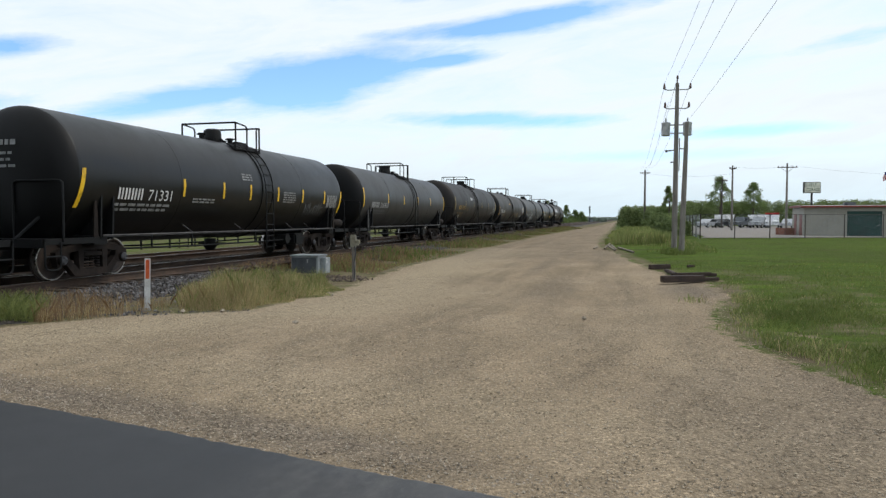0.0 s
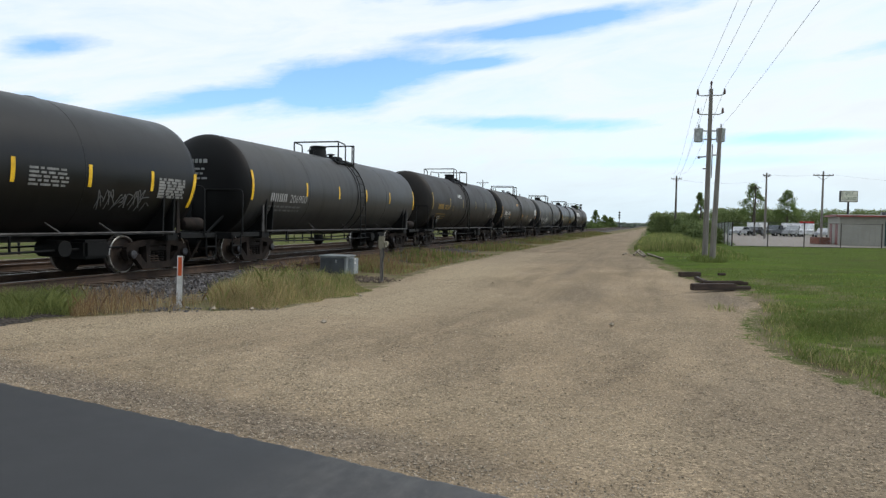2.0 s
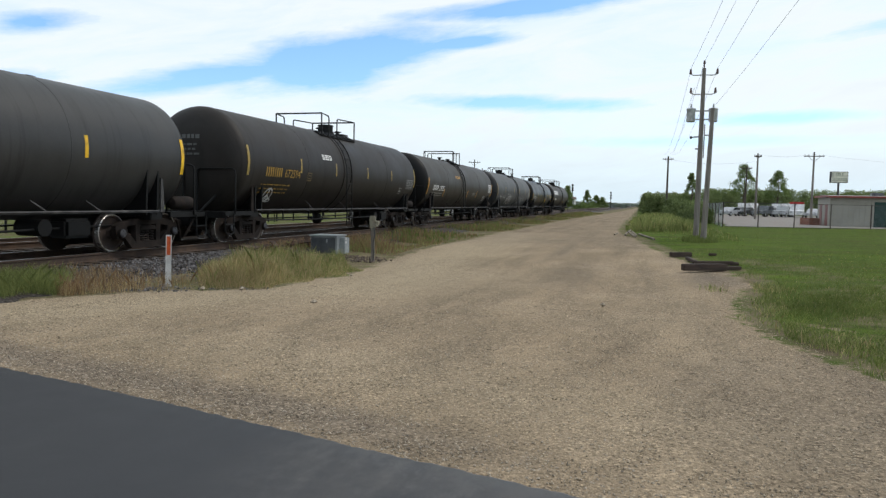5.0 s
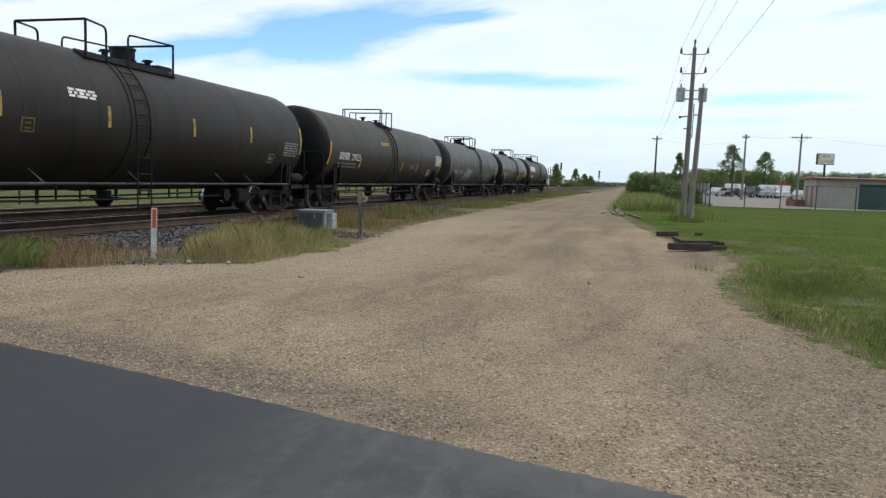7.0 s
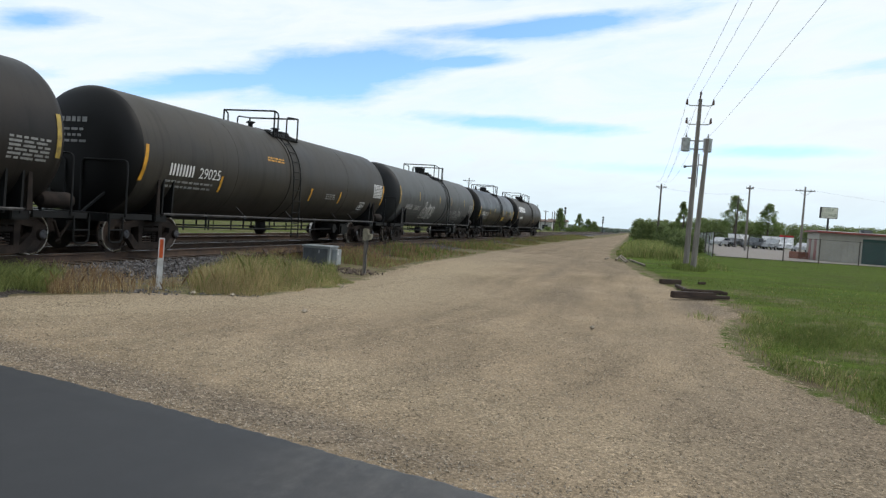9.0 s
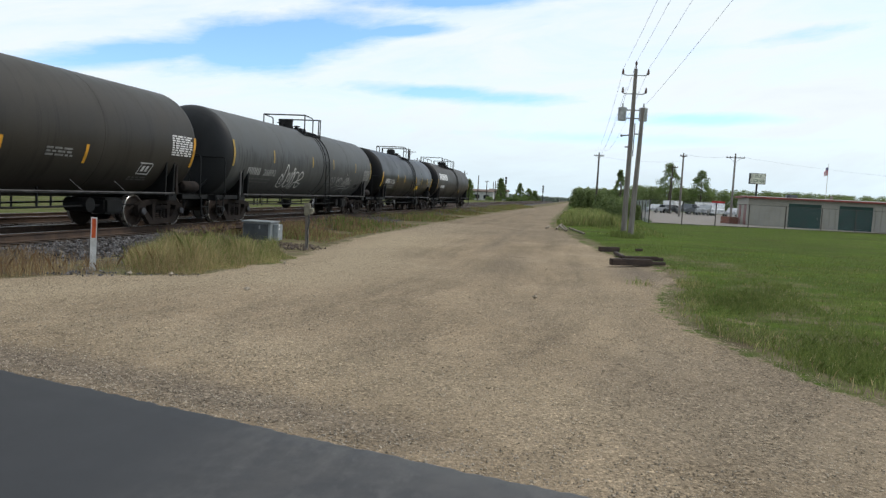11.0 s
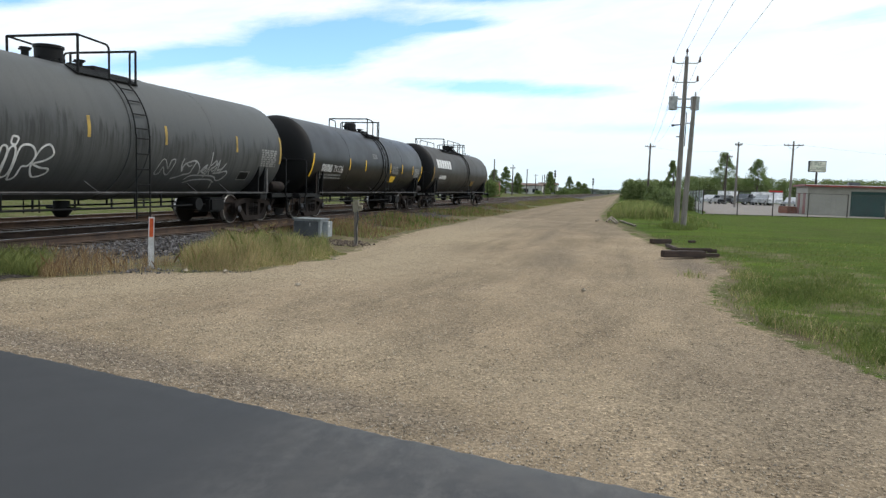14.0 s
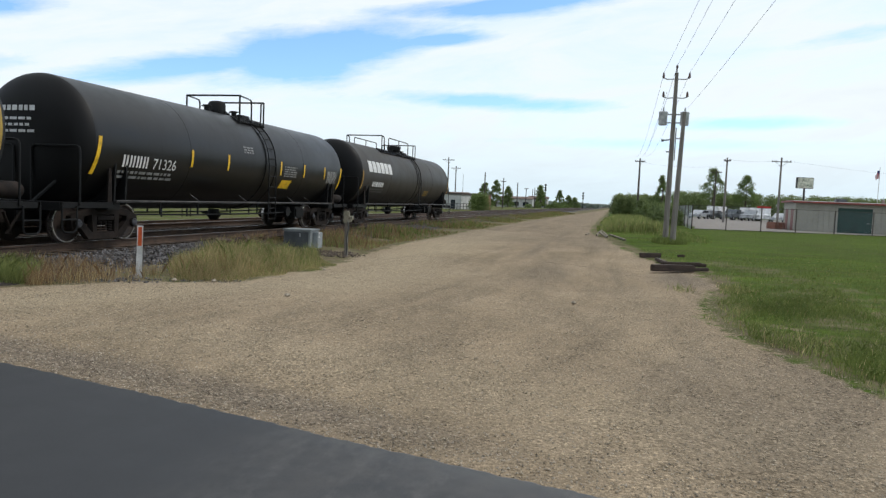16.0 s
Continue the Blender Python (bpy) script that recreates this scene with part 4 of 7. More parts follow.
def tank_car(y_near, y_far, paint, head, label, R=1.45, top=4.02, stripes=(), stripe_mat="yellow", stripe_s=-0.15, end_s=-0.35, end_skew=0.0,
             group="tank cars of the train", rails=(0.10, 0.65, 1.50, 0.18), ladder_off=1.0, manway=("dome", 0.30), slab=(3.3, 6.1), plate_in=0.62, truck_in=1.76, mid_rail=None, shape=ROUND_HEAD):
    """A tank car standing at its place at 0 s: its origin is on the track's centre, midway along the tank."""
    mid, half = (y_near + y_far) / 2, (y_far - y_near) / 2
    zc = top - R
    car = empty("tank_car", label, "tank car", group, pose(TRACK_X, mid, 0))
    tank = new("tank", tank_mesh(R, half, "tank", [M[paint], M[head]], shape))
    HEADS[car.name] = shape
    tank.parent = car
    tank.location = (0, 0, zc)
    # girth strap under the ladder, seams
    for y, w, h in ((ladder_off - 0.30, 0.06, 0.022), (ladder_off + 0.34, 0.06, 0.022), (-half * 0.5, 0.02, 0.004), (half * 0.5, 0.02, 0.004)):
        bm = bmesh.new()
        lathe(bm, [(y - w / 2, R), (y - w / 2 + 0.005, R + h), (y + w / 2 - 0.005, R + h), (y + w / 2, R)], 72)
        ob = part("girth_strap", bm, M[paint], car)
        ob.location.z = zc
    # walkway, guard rails and fittings on top
    a, back_a, b, back_b = rails
    w = 0.90
    zr, base = top + 0.52, top - (R - math.sqrt(R * R - w * w)) + 0.04
    for s in (-1, 1):
        bm = bmesh.new()
        box(bm, 0.34, b - a + 0.12, 0.035, s * 0.77, (a + b) / 2, top - 0.185, ry=s * 31)
        n = int((b - a) / 0.11)
        for i in range(n + 1):
            box(bm, 0.33, 0.025, 0.045, s * 0.77, a + (b - a) * i / n, top - 0.175, ry=s * 31)
        part("walkway", bm, M["black_steel"], car)
    for y, back in ((a, back_a), (b, -back_b)):
        bm = bmesh.new()
        end_rail(bm, y, back, w, base, zr if y == a else zr - 0.02)
        part("railing", bm, M["black_steel"], car)
    if mid_rail:
        for s in (-1, 1):
            bm = bmesh.new()
            y0, y1 = mid_rail
            tube(bm, [(s * w, y0, base), (s * w, y0, zr - 0.02), (s * w, y1, zr - 0.02), (s * w, y1, base)], 0.024)
            tube(bm, [(s * w, (y0 + y1) / 2, zr - 0.02), (s * w, (y0 + y1) / 2, base)], 0.022)
            part("railing", bm, M["black_steel"], car)
    kind, y = manway
    if kind:
        dome = part("manway", manway_mesh(top, kind), M["black_steel"], car)
        dome.location.y = y
    for dy, dx, h in ((-0.72, 0.10, 0.17), (0.62, 0.22, 0.15), (0.86, -0.2, 0.12)):
        bm = bmesh.new()
        rod(bm, (dx, y + dy, top - 0.06), (dx, y + dy, top + h - 0.05), 0.075, seg=12)
        rod(bm, (dx, y + dy, top + h - 0.06), (dx, y + dy, top + h), 0.105, seg=12)
        rod(bm, (dx - 0.16, y + dy, top + h - 0.03), (dx + 0.16, y + dy, top + h - 0.03), 0.02, seg=6)
        part("valve", bm, M["black_steel"], car)
    bm = bmesh.new()
    box(bm, 0.42, 0.55, 0.14, 0.08, y + 1.25, top + 0.02, bevel=0.03)
    part("valve_box", bm, M["black_steel"], car)
    if slab:
        bm = bmesh.new()
        box(bm, 0.40, slab[1] - slab[0], 0.22, -0.42, (slab[0] + slab[1]) / 2, top - 0.06, bevel=0.015)
        cover = part("cover_plate", bm, M[paint], car)
        bm = bmesh.new()
        lathe(bm, [(top + 0.04, 0.18), (top + 0.09, 0.18), (top + 0.105, 0.13), (top + 0.11, 0.02)], 18, "z")
        lid = part("hatch", bm, M["grey_metal"], cover)
        lid.location = (-0.42, slab[0] + 0.45, 0)
    # ladders on both sides
    for s in (1, -1):
        add_ladder(car, s, R, zc, ladder_off, "black_steel")
    # draft sills, bolsters and end platforms
    end = half + 1.02
    ty = half - plate_in
    for e in (-1, 1):
        bm = bmesh.new()
        box(bm, 0.72, 2.9, 0.34, 0, e * (end - 1.45), 1.02, bevel=0.02)
        box(bm, 2.7, 0.42, 0.20, 0, e * ty, 1.20, bevel=0.02)
        for s in (-1, 1):
            prism(bm, [(s * 0.35, 1.1), (s * 1.36, 1.22), (s * 1.40, zc - 0.32), (s * 1.30, zc - 0.42), (s * 1.02, zc - 0.95)][::s], 0.05, "y", e * ty)
            prism(bm, [(s * 0.35, 1.1), (s * 1.36, 1.22), (s * 1.40, zc - 0.32), (s * 1.30, zc - 0.42), (s * 1.02, zc - 0.95)][::s], 0.05, "y", e * (ty - 0.36))
        part("bolster", bm, M["black_steel"], car)
        for s in (-1, 1):
            bm = bmesh.new()
            prism(bm, [(e * (ty + 0.10), 1.28), (e * (ty + 0.23), 1.28), (e * (ty + 0.19), zc - 0.52), (e * (ty + 0.12), zc - 0.50)][::e], 0.035, "x", s * 1.36)
            part("bracket", bm, M["sill_grey" if paint in ("tank_grey", "tank_charcoal") else "truck_steel"], car)
        bm = bmesh.new()
        box(bm, 2.75, 0.62, 0.045, 0, e * (end - 0.35), 1.24)
        box(bm, 2.80, 0.05, 0.17, 0, e * (end - 0.06), 1.18)
        for s in (-1, 1):
            box(bm, 0.06, 1.4, 0.12, s * 1.37, e * (end - 0.72), 1.21)
        part("end_platform", bm, M["black_steel"], car)
        bm = bmesh.new()
        for s in (-1, 1):
            x = s * 1.42
            tube(bm, [(x, e * (end - 0.54), 1.2), (x, e * (end - 0.54), 2.42), (s * 0.22, e * (end - 0.54), 2.42), (s * 0.22, e * (end - 0.54), 1.2)], 0.021)
            tube(bm, [(x, e * (end - 0.06), 1.2), (x, e * (end - 0.06), 0.66), (x, e * (end - 0.46), 0.66), (x, e * (end - 0.46), 1.2)], 0.02)
            tube(bm, [(x, e * (end - 0.06), 0.92), (x, e * (end - 0.46), 0.92)], 0.018)
        part("grab_rail", bm, M["black_steel"], car)
        for s in (-1, 1):
            bm = bmesh.new()
            rod(bm, (s * 0.95, e * (half + 0.02), 2.1), (s * 0.45, e * (end - 0.3), 1.22), 0.035, seg=6)
            part("brace", bm, M["black_steel"], car)
        bm = bmesh.new()
        box(bm, 0.22, 0.75, 0.22, 0, e * (end + 0.05), 0.92, bevel=0.03)
        box(bm, 0.34, 0.26, 0.34, 0.02, e * (end + 0.30), 0.92, bevel=0.06)
        rod(bm, (0.5, e * end, 1.05), (0.42, e * (end + 0.28), 0.60), 0.03, seg=6)
        part("coupler", bm, M["truck_steel"], car)
        add_truck(car, e * (end - truck_in))
    # side rail: the long pipe that ties the ends together
    for s in (-1, 1):
        bm = bmesh.new()
        rod(bm, (s * 1.40, -ty, 1.30), (s * 1.40, ty, 1.30), 0.022, seg=8)
        box(bm, 0.04, 2 * ty, 0.02, s * 1.38, 0, 1.276)
        part("side_rail", bm, M["sill_grey"], car)
        for y in (-half * 0.42, -half * 0.05, half * 0.42, half * 0.62):
            bm = bmesh.new()
            rod(bm, (s * 1.40, y, 1.29), (s * 1.26, y - 0.27, 1.29 + (zc - 2.21) * 0.65), 0.015, seg=6)
            part("strut", bm, M["sill_grey"], car)
    # bottom outlet, brake gear
    bm = bmesh.new()
    rod(bm, (0, 0.1, zc - R - 0.02), (0, 0.1, 0.80), 0.17, seg=14)
    rod(bm, (0, 0.1, 0.88), (0, 0.1, 0.72), 0.23, 0.12, seg=14)
    rod(bm, (-0.4, 0.1, 0.92), (0.5, 0.1, 0.92), 0.03, seg=6)
    part("outlet_valve", bm, M["black_steel"], car)
    bm = bmesh.new()
    for s in (-0.8, 0.8):
        tube(bm, [(s, -ty + 0.6, 0.98), (s, -half * 0.3, 0.93), (s, half * 0.3, 0.93), (s, ty - 0.6, 0.98)], 0.024)
    for y in (-half * 0.55, -half * 0.3, half * 0.2, half * 0.33):
        rod(bm, (-0.8, y, 0.95), (-0.8, y, zc - R * 0.85), 0.025, seg=6)
        rod(bm, (0.8, y, 0.95), (0.8, y, zc - R * 0.85), 0.025, seg=6)
    part("brake_rod", bm, M["black_steel"], car)
    bm = bmesh.new()
    lathe(bm, [(-0.42, 0.03), (-0.38, 0.13), (-0.30, 0.165), (0.30, 0.165), (0.38, 0.13), (0.42, 0.03)], 20, "y")
    res = part("air_reservoir", bm, M["truck_steel"], car, "grimy brake air reservoir")
    res.location = (1.08, half + 0.42, 1.48)
    bm = bmesh.new()
    box(bm, 0.5, 0.7, 0.4, 0.72, ty - 1.9, 0.95, bevel=0.06)
    rod(bm, (0.3, ty - 2.7, 0.98), (0.9, ty - 2.7, 0.98), 0.17, seg=14)
    part("brake_cylinder", bm, M["black_steel"], car)
    # reflector strips on the near side
    for y in (-half, half):
        bm = bmesh.new()
        w = 0.055
        patch(bm, R, zc, y - w - end_skew * 0.4, y + w - end_skew * 0.4, end_s - 0.33, end_s + 0.50, 0.012, end_skew)
        part("end_stripe", bm, M[stripe_mat], car)
    for y in stripes:
        bm = bmesh.new()
        patch(bm, R, zc, y - mid - 0.045, y - mid + 0.045, stripe_s - 0.20, stripe_s + 0.24, 0.006)
        part("reflector", bm, M[stripe_mat], car)
    car["half"] = half
    return car, R, zc, half


def data_block(car, R, zc, y0, rows, w, s0, mat, pitch=0.075, h=0.042, name="data_panel"):
    """Small writing that cannot be read: rows of short bars."""
    bm = bmesh.new()
    r = random.Random(int(y0 * 100) + rows)
    for i in range(rows):
        y = y0
        while y < y0 + w - 0.05:
            k = r.uniform(0.08, 0.28)
            patch(bm, R, zc, y, min(y + k, y0 + w), s0 - i * pitch - h, s0 - i * pitch, 0.007, n=1)
            y += k + 0.05
    return tagged(part(name, bm, M[mat], car), kind="stuff")


def initials(car, R, zc, y0, w, s0, h, mat):
    """The owner's mark as four pairs of plain bars."""
    k = w / 4
    for i in range(4):
        bm = bmesh.new()
        for a, b in ((0.0, 0.26), (0.48, 0.74)):
            patch(bm, R, zc, y0 + (i + a) * k, y0 + (i + b) * k, s0, s0 + h, 0.008, n=2)
        part("owner_mark", bm, M[mat], car)


def head_marks(car, R, zc, half, mat):
    """Small bars of writing high on the near head."""
    bm = bmesh.new()
    r = random.Random(4)
    depth, blunt = HEADS[car.name]
    for i in range(4):
        z = 0.60 - i * (0.13 if i else 0) - (0.06 if i else 0)
        h = 0.11 if i == 0 else 0.055
        x = -0.55
        while x < 0.18:
            w = r.uniform(0.08, 0.2)
            pts = []
            for px, pz in ((x, z), (x + w, z), (x + w, z + h), (x, z + h)):
                a = math.asin(min(1, math.hypot(px, pz) / R) ** (1 / blunt))
                pts.append(bm.verts.new((px, -half - depth * math.cos(a) - 0.02, zc + pz)))
            bm.faces.new(pts)
            x += w + 0.04
    tagged(part("head_marks", bm, M[mat], car), kind="stuff")


def build_train():
    cars = []

    # the car already leaving the view
    c = tank_car(-4.0, 9.48, "tank_black", "head", "black tank car with dusty paint on the railway track", top=3.99, end_skew=0.16, stripes=(-0.5, 1.3, 4.2, 6.0, 8.0))
    cars.append(c)
    # first black car
    c = tank_car(12.13, 25.57, "tank_black", "head", "glossy black tank car with yellow reflector strips",
                 stripes=(15.6, 17.41, 18.85, 20.57, 22.33, 24.13), top=3.99, stripe_s=-0.13, end_skew=0.16, rails=(0.10, 0.65, 1.50, 0.18), ladder_off=1.0, manway=("dome", 0.30), slab=(3.3, 6.1))
    cars.append(c)
    car, R, zc, half = c
    m = 18.85
    initials(car, R, zc, 13.24 - m, 0.86, -0.46, 0.26, "white_mark")
    lettering("71331", 0.36, R, zc, 14.25 - m, -0.46, 0.86, M["white_mark"], "car_number", car)
    data_block(car, R, zc, 13.1 - m, 2, 2.0, -0.55, "grey_mark", 0.12, 0.065)
    data_block(car, R, zc, 16.0 - m, 2, 1.0, -0.36, "grey_mark")
    data_block(car, R, zc, 18.4 - m, 3, 0.55, 0.42, "grey_mark")
    data_block(car, R, zc, 20.9 - m, 5, 0.9, -0.02, "grey_mark")
    data_block(car, R, zc, 24.35 - m, 7, 0.9, -0.02, "grey_mark", 0.066, 0.055)
    bm = bmesh.new()
    r = random.Random(3)
    for k in range(16):
        y, s = 22.6 - m + k * 0.09, -0.62
        stroke(bm, R, zc, [(y, s + r.uniform(-0.2, 0.0)), (y + r.uniform(-0.1, 0.2), s + r.uniform(0, 0.3)), (y + r.uniform(0, 0.3), s + r.uniform(-0.2, 0.2))], 0.025)
    part("graffiti", bm, M["faint_mark"], car)
    # charcoal car
    c = tank_car(28.23, 41.79, "tank_charcoal", "head", "dull charcoal tank car with streaked paint", top=3.99, R=1.44, plate_in=0.82, rails=(-0.17, 0.63, 1.23, 0.16), ladder_off=0.78, manway=("flared", 0.0), slab=(3.7, 6.2),
                 stripes=(31.43, 33.85, 36.3, 38.78), stripe_s=0.02, end_s=-0.06)
    cars.append(c)
    car, R, zc, half = c
    m = 35.01
    initials(car, R, zc, 29.24 - m, 0.98, -0.40, 0.25, "pale_spray")
    lettering("206900", 0.34, R, zc, 30.35 - m, -0.40, 1.08, M["pale_spray"], "car_number", car)
    data_block(car, R, zc, 29.2 - m, 2, 1.9, -0.52, "faint_mark", 0.12, 0.06)
    # brown-black car with ochre marks
    c = tank_car(44.57, 59.09, "tank_brown", "tank_brown", "brown-black tank car with ochre lettering and graffiti", top=4.17, R=1.53,
                 stripes=(47.7, 50.35, 53.3, 56.0), stripe_mat="dull_orange", stripe_s=0.02, end_s=-0.04, rails=(-1.41, 0.60, 1.50, 1.62), ladder_off=-0.50, manway=("drum", 0.80), slab=None)
    cars.append(c)
    car, R, zc, half = c
    m = 51.83
    initials(car, R, zc, 45.55 - m, 0.98, -0.36, 0.27, "ochre_mark")
    lettering("672594", 0.36, R, zc, 46.65 - m, -0.36, 0.98, M["ochre_mark"], "car_number", car)
    data_block(car, R, zc, 45.4 - m, 3, 1.7, -0.60, "ochre_mark", 0.13, 0.03)
    data_block(car, R, zc, 49.3 - m, 3, 0.75, 0.52, "white_mark", 0.065, 0.05)
    data_block(car, R, zc, 58.0 - m, 6, 0.9, -0.05, "grey_mark")
    bm = bmesh.new()
    ring = [(46.05 - m + 0.22 * math.cos(a * 0.5), -0.98 + 0.24 * math.sin(a * 0.5)) for a in range(14)]
    stroke(bm, R, zc, ring, 0.045)
    stroke(bm, R, zc, [(46.05 - m, -0.76), (46.05 - m, -1.2)], 0.045)
    stroke(bm, R, zc, [(45.9 - m, -1.15), (46.05 - m, -0.98), (46.25 - m, -1.14)], 0.045)
    for k in range(5):
        y = 45.5 - m + k * 0.19
        stroke(bm, R, zc, [(y, -1.08 - 0.02 * k), (y - 0.1, -1.14), (y, -1.24), (y + 0.12, -1.17), (y + 0.04, -1.1)], 0.035)
    part("graffiti", bm, M["white_mark"], car, "white sprayed graffiti")
    bm = bmesh.new()
    for a, b, q, w in ((0, 0.30, 0, 0.03), (0, 0.30, 0.24, 0.27), (0.08, 0.22, 0.06, 0.10), (0.08, 0.22, 0.15, 0.19)):
        patch(bm, R, zc, 48.15 - m + a, 48.15 - m + b, -0.42 + q, -0.42 + w, 0.008, n=1)
    for a in (0.0, 0.27):
        patch(bm, R, zc, 48.15 - m + a, 48.15 - m + a + 0.03, -0.42, -0.15, 0.008, n=2)
    part("placard", bm, M["old_ochre"], car)
    bm = bmesh.new()
    for d0, d1, q0, q1 in ((0, 0.34, 0, 0.025), (0, 0.34, 0.25, 0.275), (0, 0.03, 0.025, 0.25), (0.31, 0.34, 0.025, 0.25), (0.10, 0.24, 0.09, 0.18)):
        patch(bm, R, zc, 57.1 - m + d0, 57.1 - m + d1, -0.72 + q0, -0.72 + q1, 0.008, 0.25, n=1)
    part("placard", bm, M["grey_mark"], car, "small pale-framed placard")
    # umber car
    c = tank_car(61.58, 76.73, "tank_umber", "head", "dusty umber-black tank car with white number", stripes=(64.65, 70.0, 72.4), stripe_mat="orange_mark",
                 top=4.10, R=1.48, plate_in=0.80, truck_in=1.86, stripe_s=-0.52, end_s=-0.28, end_skew=0.12, rails=(-0.96, 0.24, 0.60, 0.76), ladder_off=-0.46, manway=("", -0.30), slab=None)
    cars.append(c)
    car, R, zc, half = c
    m = 69.155
    initials(car, R, zc, 62.48 - m, 0.98, -0.40, 0.28, "white_mark")
    lettering("29025", 0.38, R, zc, 63.62 - m, -0.40, 0.92, M["white_mark"], "car_number", car)
    data_block(car, R, zc, 62.4 - m, 2, 1.9, -0.52, "grey_mark", 0.13, 0.055)
    data_block(car, R, zc, 67.0 - m, 2, 1.0, 0.5, "orange_mark", 0.08, 0.05)
    data_block(car, R, zc, 75.66 - m, 9, 0.98, 0.22, "white_mark", 0.062, 0.040)
    data_block(car, R, zc, 71.2 - m, 3, 0.8, -0.4, "grey_mark")
    bm = bmesh.new()
    for d0, d1, q0, q1 in ((0, 0.50, 0, 0.03), (0, 0.50, 0.31, 0.34), (0, 0.03, 0.03, 0.31), (0.47, 0.50, 0.03, 0.31), (0.12, 0.22, 0.09, 0.25), (0.28, 0.38, 0.09, 0.25)):
        patch(bm, R, zc, 74.45 - m + d0, 74.45 - m + d1, -0.92 + q0, -0.92 + q1, 0.008, 0.25, n=1)
    part("placard", bm, M["white_mark"], car, "white-framed placard")
    data_block(car, R, zc, 74.25 - m, 2, 0.8, -1.0, "faint_mark")
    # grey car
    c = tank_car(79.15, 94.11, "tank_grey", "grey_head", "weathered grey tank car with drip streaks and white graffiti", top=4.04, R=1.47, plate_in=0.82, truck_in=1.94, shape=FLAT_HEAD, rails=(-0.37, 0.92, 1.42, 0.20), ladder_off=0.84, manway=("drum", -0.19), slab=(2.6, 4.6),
                 stripes=(82.15, 85.9, 88.4, 91.55), stripe_mat="yellow_dull", stripe_s=0.06, end_s=-0.05)
    cars.append(c)
    car, R, zc, half = c
    m = 86.63
    initials(car, R, zc, 80.25 - m, 0.98, -0.62, 0.25, "pale_spray")
    lettering("26892", 0.34, R, zc, 81.45 - m, -0.62, 1.0, M["pale_spray"], "car_number", car)
    data_block(car, R, zc, 80.2 - m, 2, 2.0, -0.74, "faint_mark", 0.13, 0.05)
    bm = bmesh.new()
    x0 = 82.95 - m

    def tag(pts, sx=1.0, w=0.043, ox=x0, oy=-1.08):
        stroke(bm, R, zc, [(ox + px * sx, oy + py) for px, py in pts], w)
    tag([(0.3, 0.0), (0.05, 0.1), (0.0, 0.40), (0.12, 0.56), (0.28, 0.46), (0.4, 0.88), (0.55, 0.86), (0.6, 0.44), (0.52, 0.1), (0.3, 0.0)])
    tag([(0.2, 0.18), (0.32, 0.2), (0.36, 0.38), (0.22, 0.36), (0.2, 0.18)], 1.0, 0.035)
    tag([(0.62, 0.56), (0.66, 0.12), (0.85, 0.02), (1.02, 0.14), (1.05, 0.58), (0.92, 0.62), (0.88, 0.32), (0.8, 0.32), (0.76, 0.6), (0.62, 0.56)])
    tag([(1.1, 0.05), (1.08, 0.56), (1.22, 0.60), (1.26, 0.06), (1.1, 0.05)])
    tag([(1.1, 0.70), (1.2, 0.68), (1.24, 0.80), (1.12, 0.82), (1.1, 0.70)], 1.0, 0.04)
    tag([(1.32, -0.02), (1.3, 0.6), (1.55, 0.68), (1.7, 0.5), (1.62, 0.28), (1.48, 0.24), (1.46, 0.0), (1.32, -0.02)])
    tag([(1.72, 0.32), (1.95, 0.40), (2.12, 0.54), (1.98, 0.72), (1.78, 0.62), (1.68, 0.28), (1.85, 0.02), (2.1, 0.1), (2.12, 0.22), (1.92, 0.24), (1.72, 0.32)])
    part("graffiti", bm, M["white_mark"], car, "white sprayed graffiti")
    bm = bmesh.new()
    x1 = 88.25 - m
    tag([(0.0, 0.0), (0.1, 0.34), (0.24, 0.36), (0.42, 0.14), (0.46, 0.36), (0.62, 0.36), (0.52, 0.0), (0.38, 0.0), (0.22, 0.18), (0.16, 0.0), (0.0, 0.0)], 1.0, 0.028, x1, -0.86)
    tag([(0.95, 0.37), (0.91, 0.22), (1.01, 0.02), (1.00, 0.18), (1.11, 0.26), (1.29, 0.30)], 1.0, 0.042, x1, -0.80)
    tag([(1.15, 0.28), (1.38, 0.33), (1.55, 0.29), (1.70, 0.15), (1.75, -0.02)], 1.0, 0.042, x1, -0.80)
    tag([(1.48, 0.29), (1.41, 0.13), (1.36, -0.02), (1.12, -0.07), (0.92, -0.15), (0.72, -0.20)], 1.0, 0.042, x1, -0.80)
    tag([(1.10, 0.24), (1.24, 0.17), (1.34, 0.22)], 1.0, 0.042, x1, -0.80)
    tag([(1.73, -0.04), (1.87, 0.15), (2.01, 0.24), (1.93, 0.11), (1.84, 0.05), (2.07, -0.03)], 1.0, 0.042, x1, -0.80)
    tag([(2.13, 0.59), (2.14, 0.24), (2.04, -0.13)], 1.0, 0.042, x1, -0.80)
    tag([(2.18, 0.23), (2.36, 0.37), (2.39, 0.24), (2.18, 0.09), (2.24, -0.07)], 1.0, 0.042, x1, -0.80)
    tag([(2.39, 0.37), (2.46, 0.23), (2.53, 0.40), (2.55, 0.07)], 1.0, 0.042, x1, -0.80)
    tag([(2.55, 0.11), (2.71, 0.15), (2.87, 0.32), (2.77, 0.18), (2.64, 0.04), (2.39, 0.01)], 1.0, 0.042, x1, -0.80)
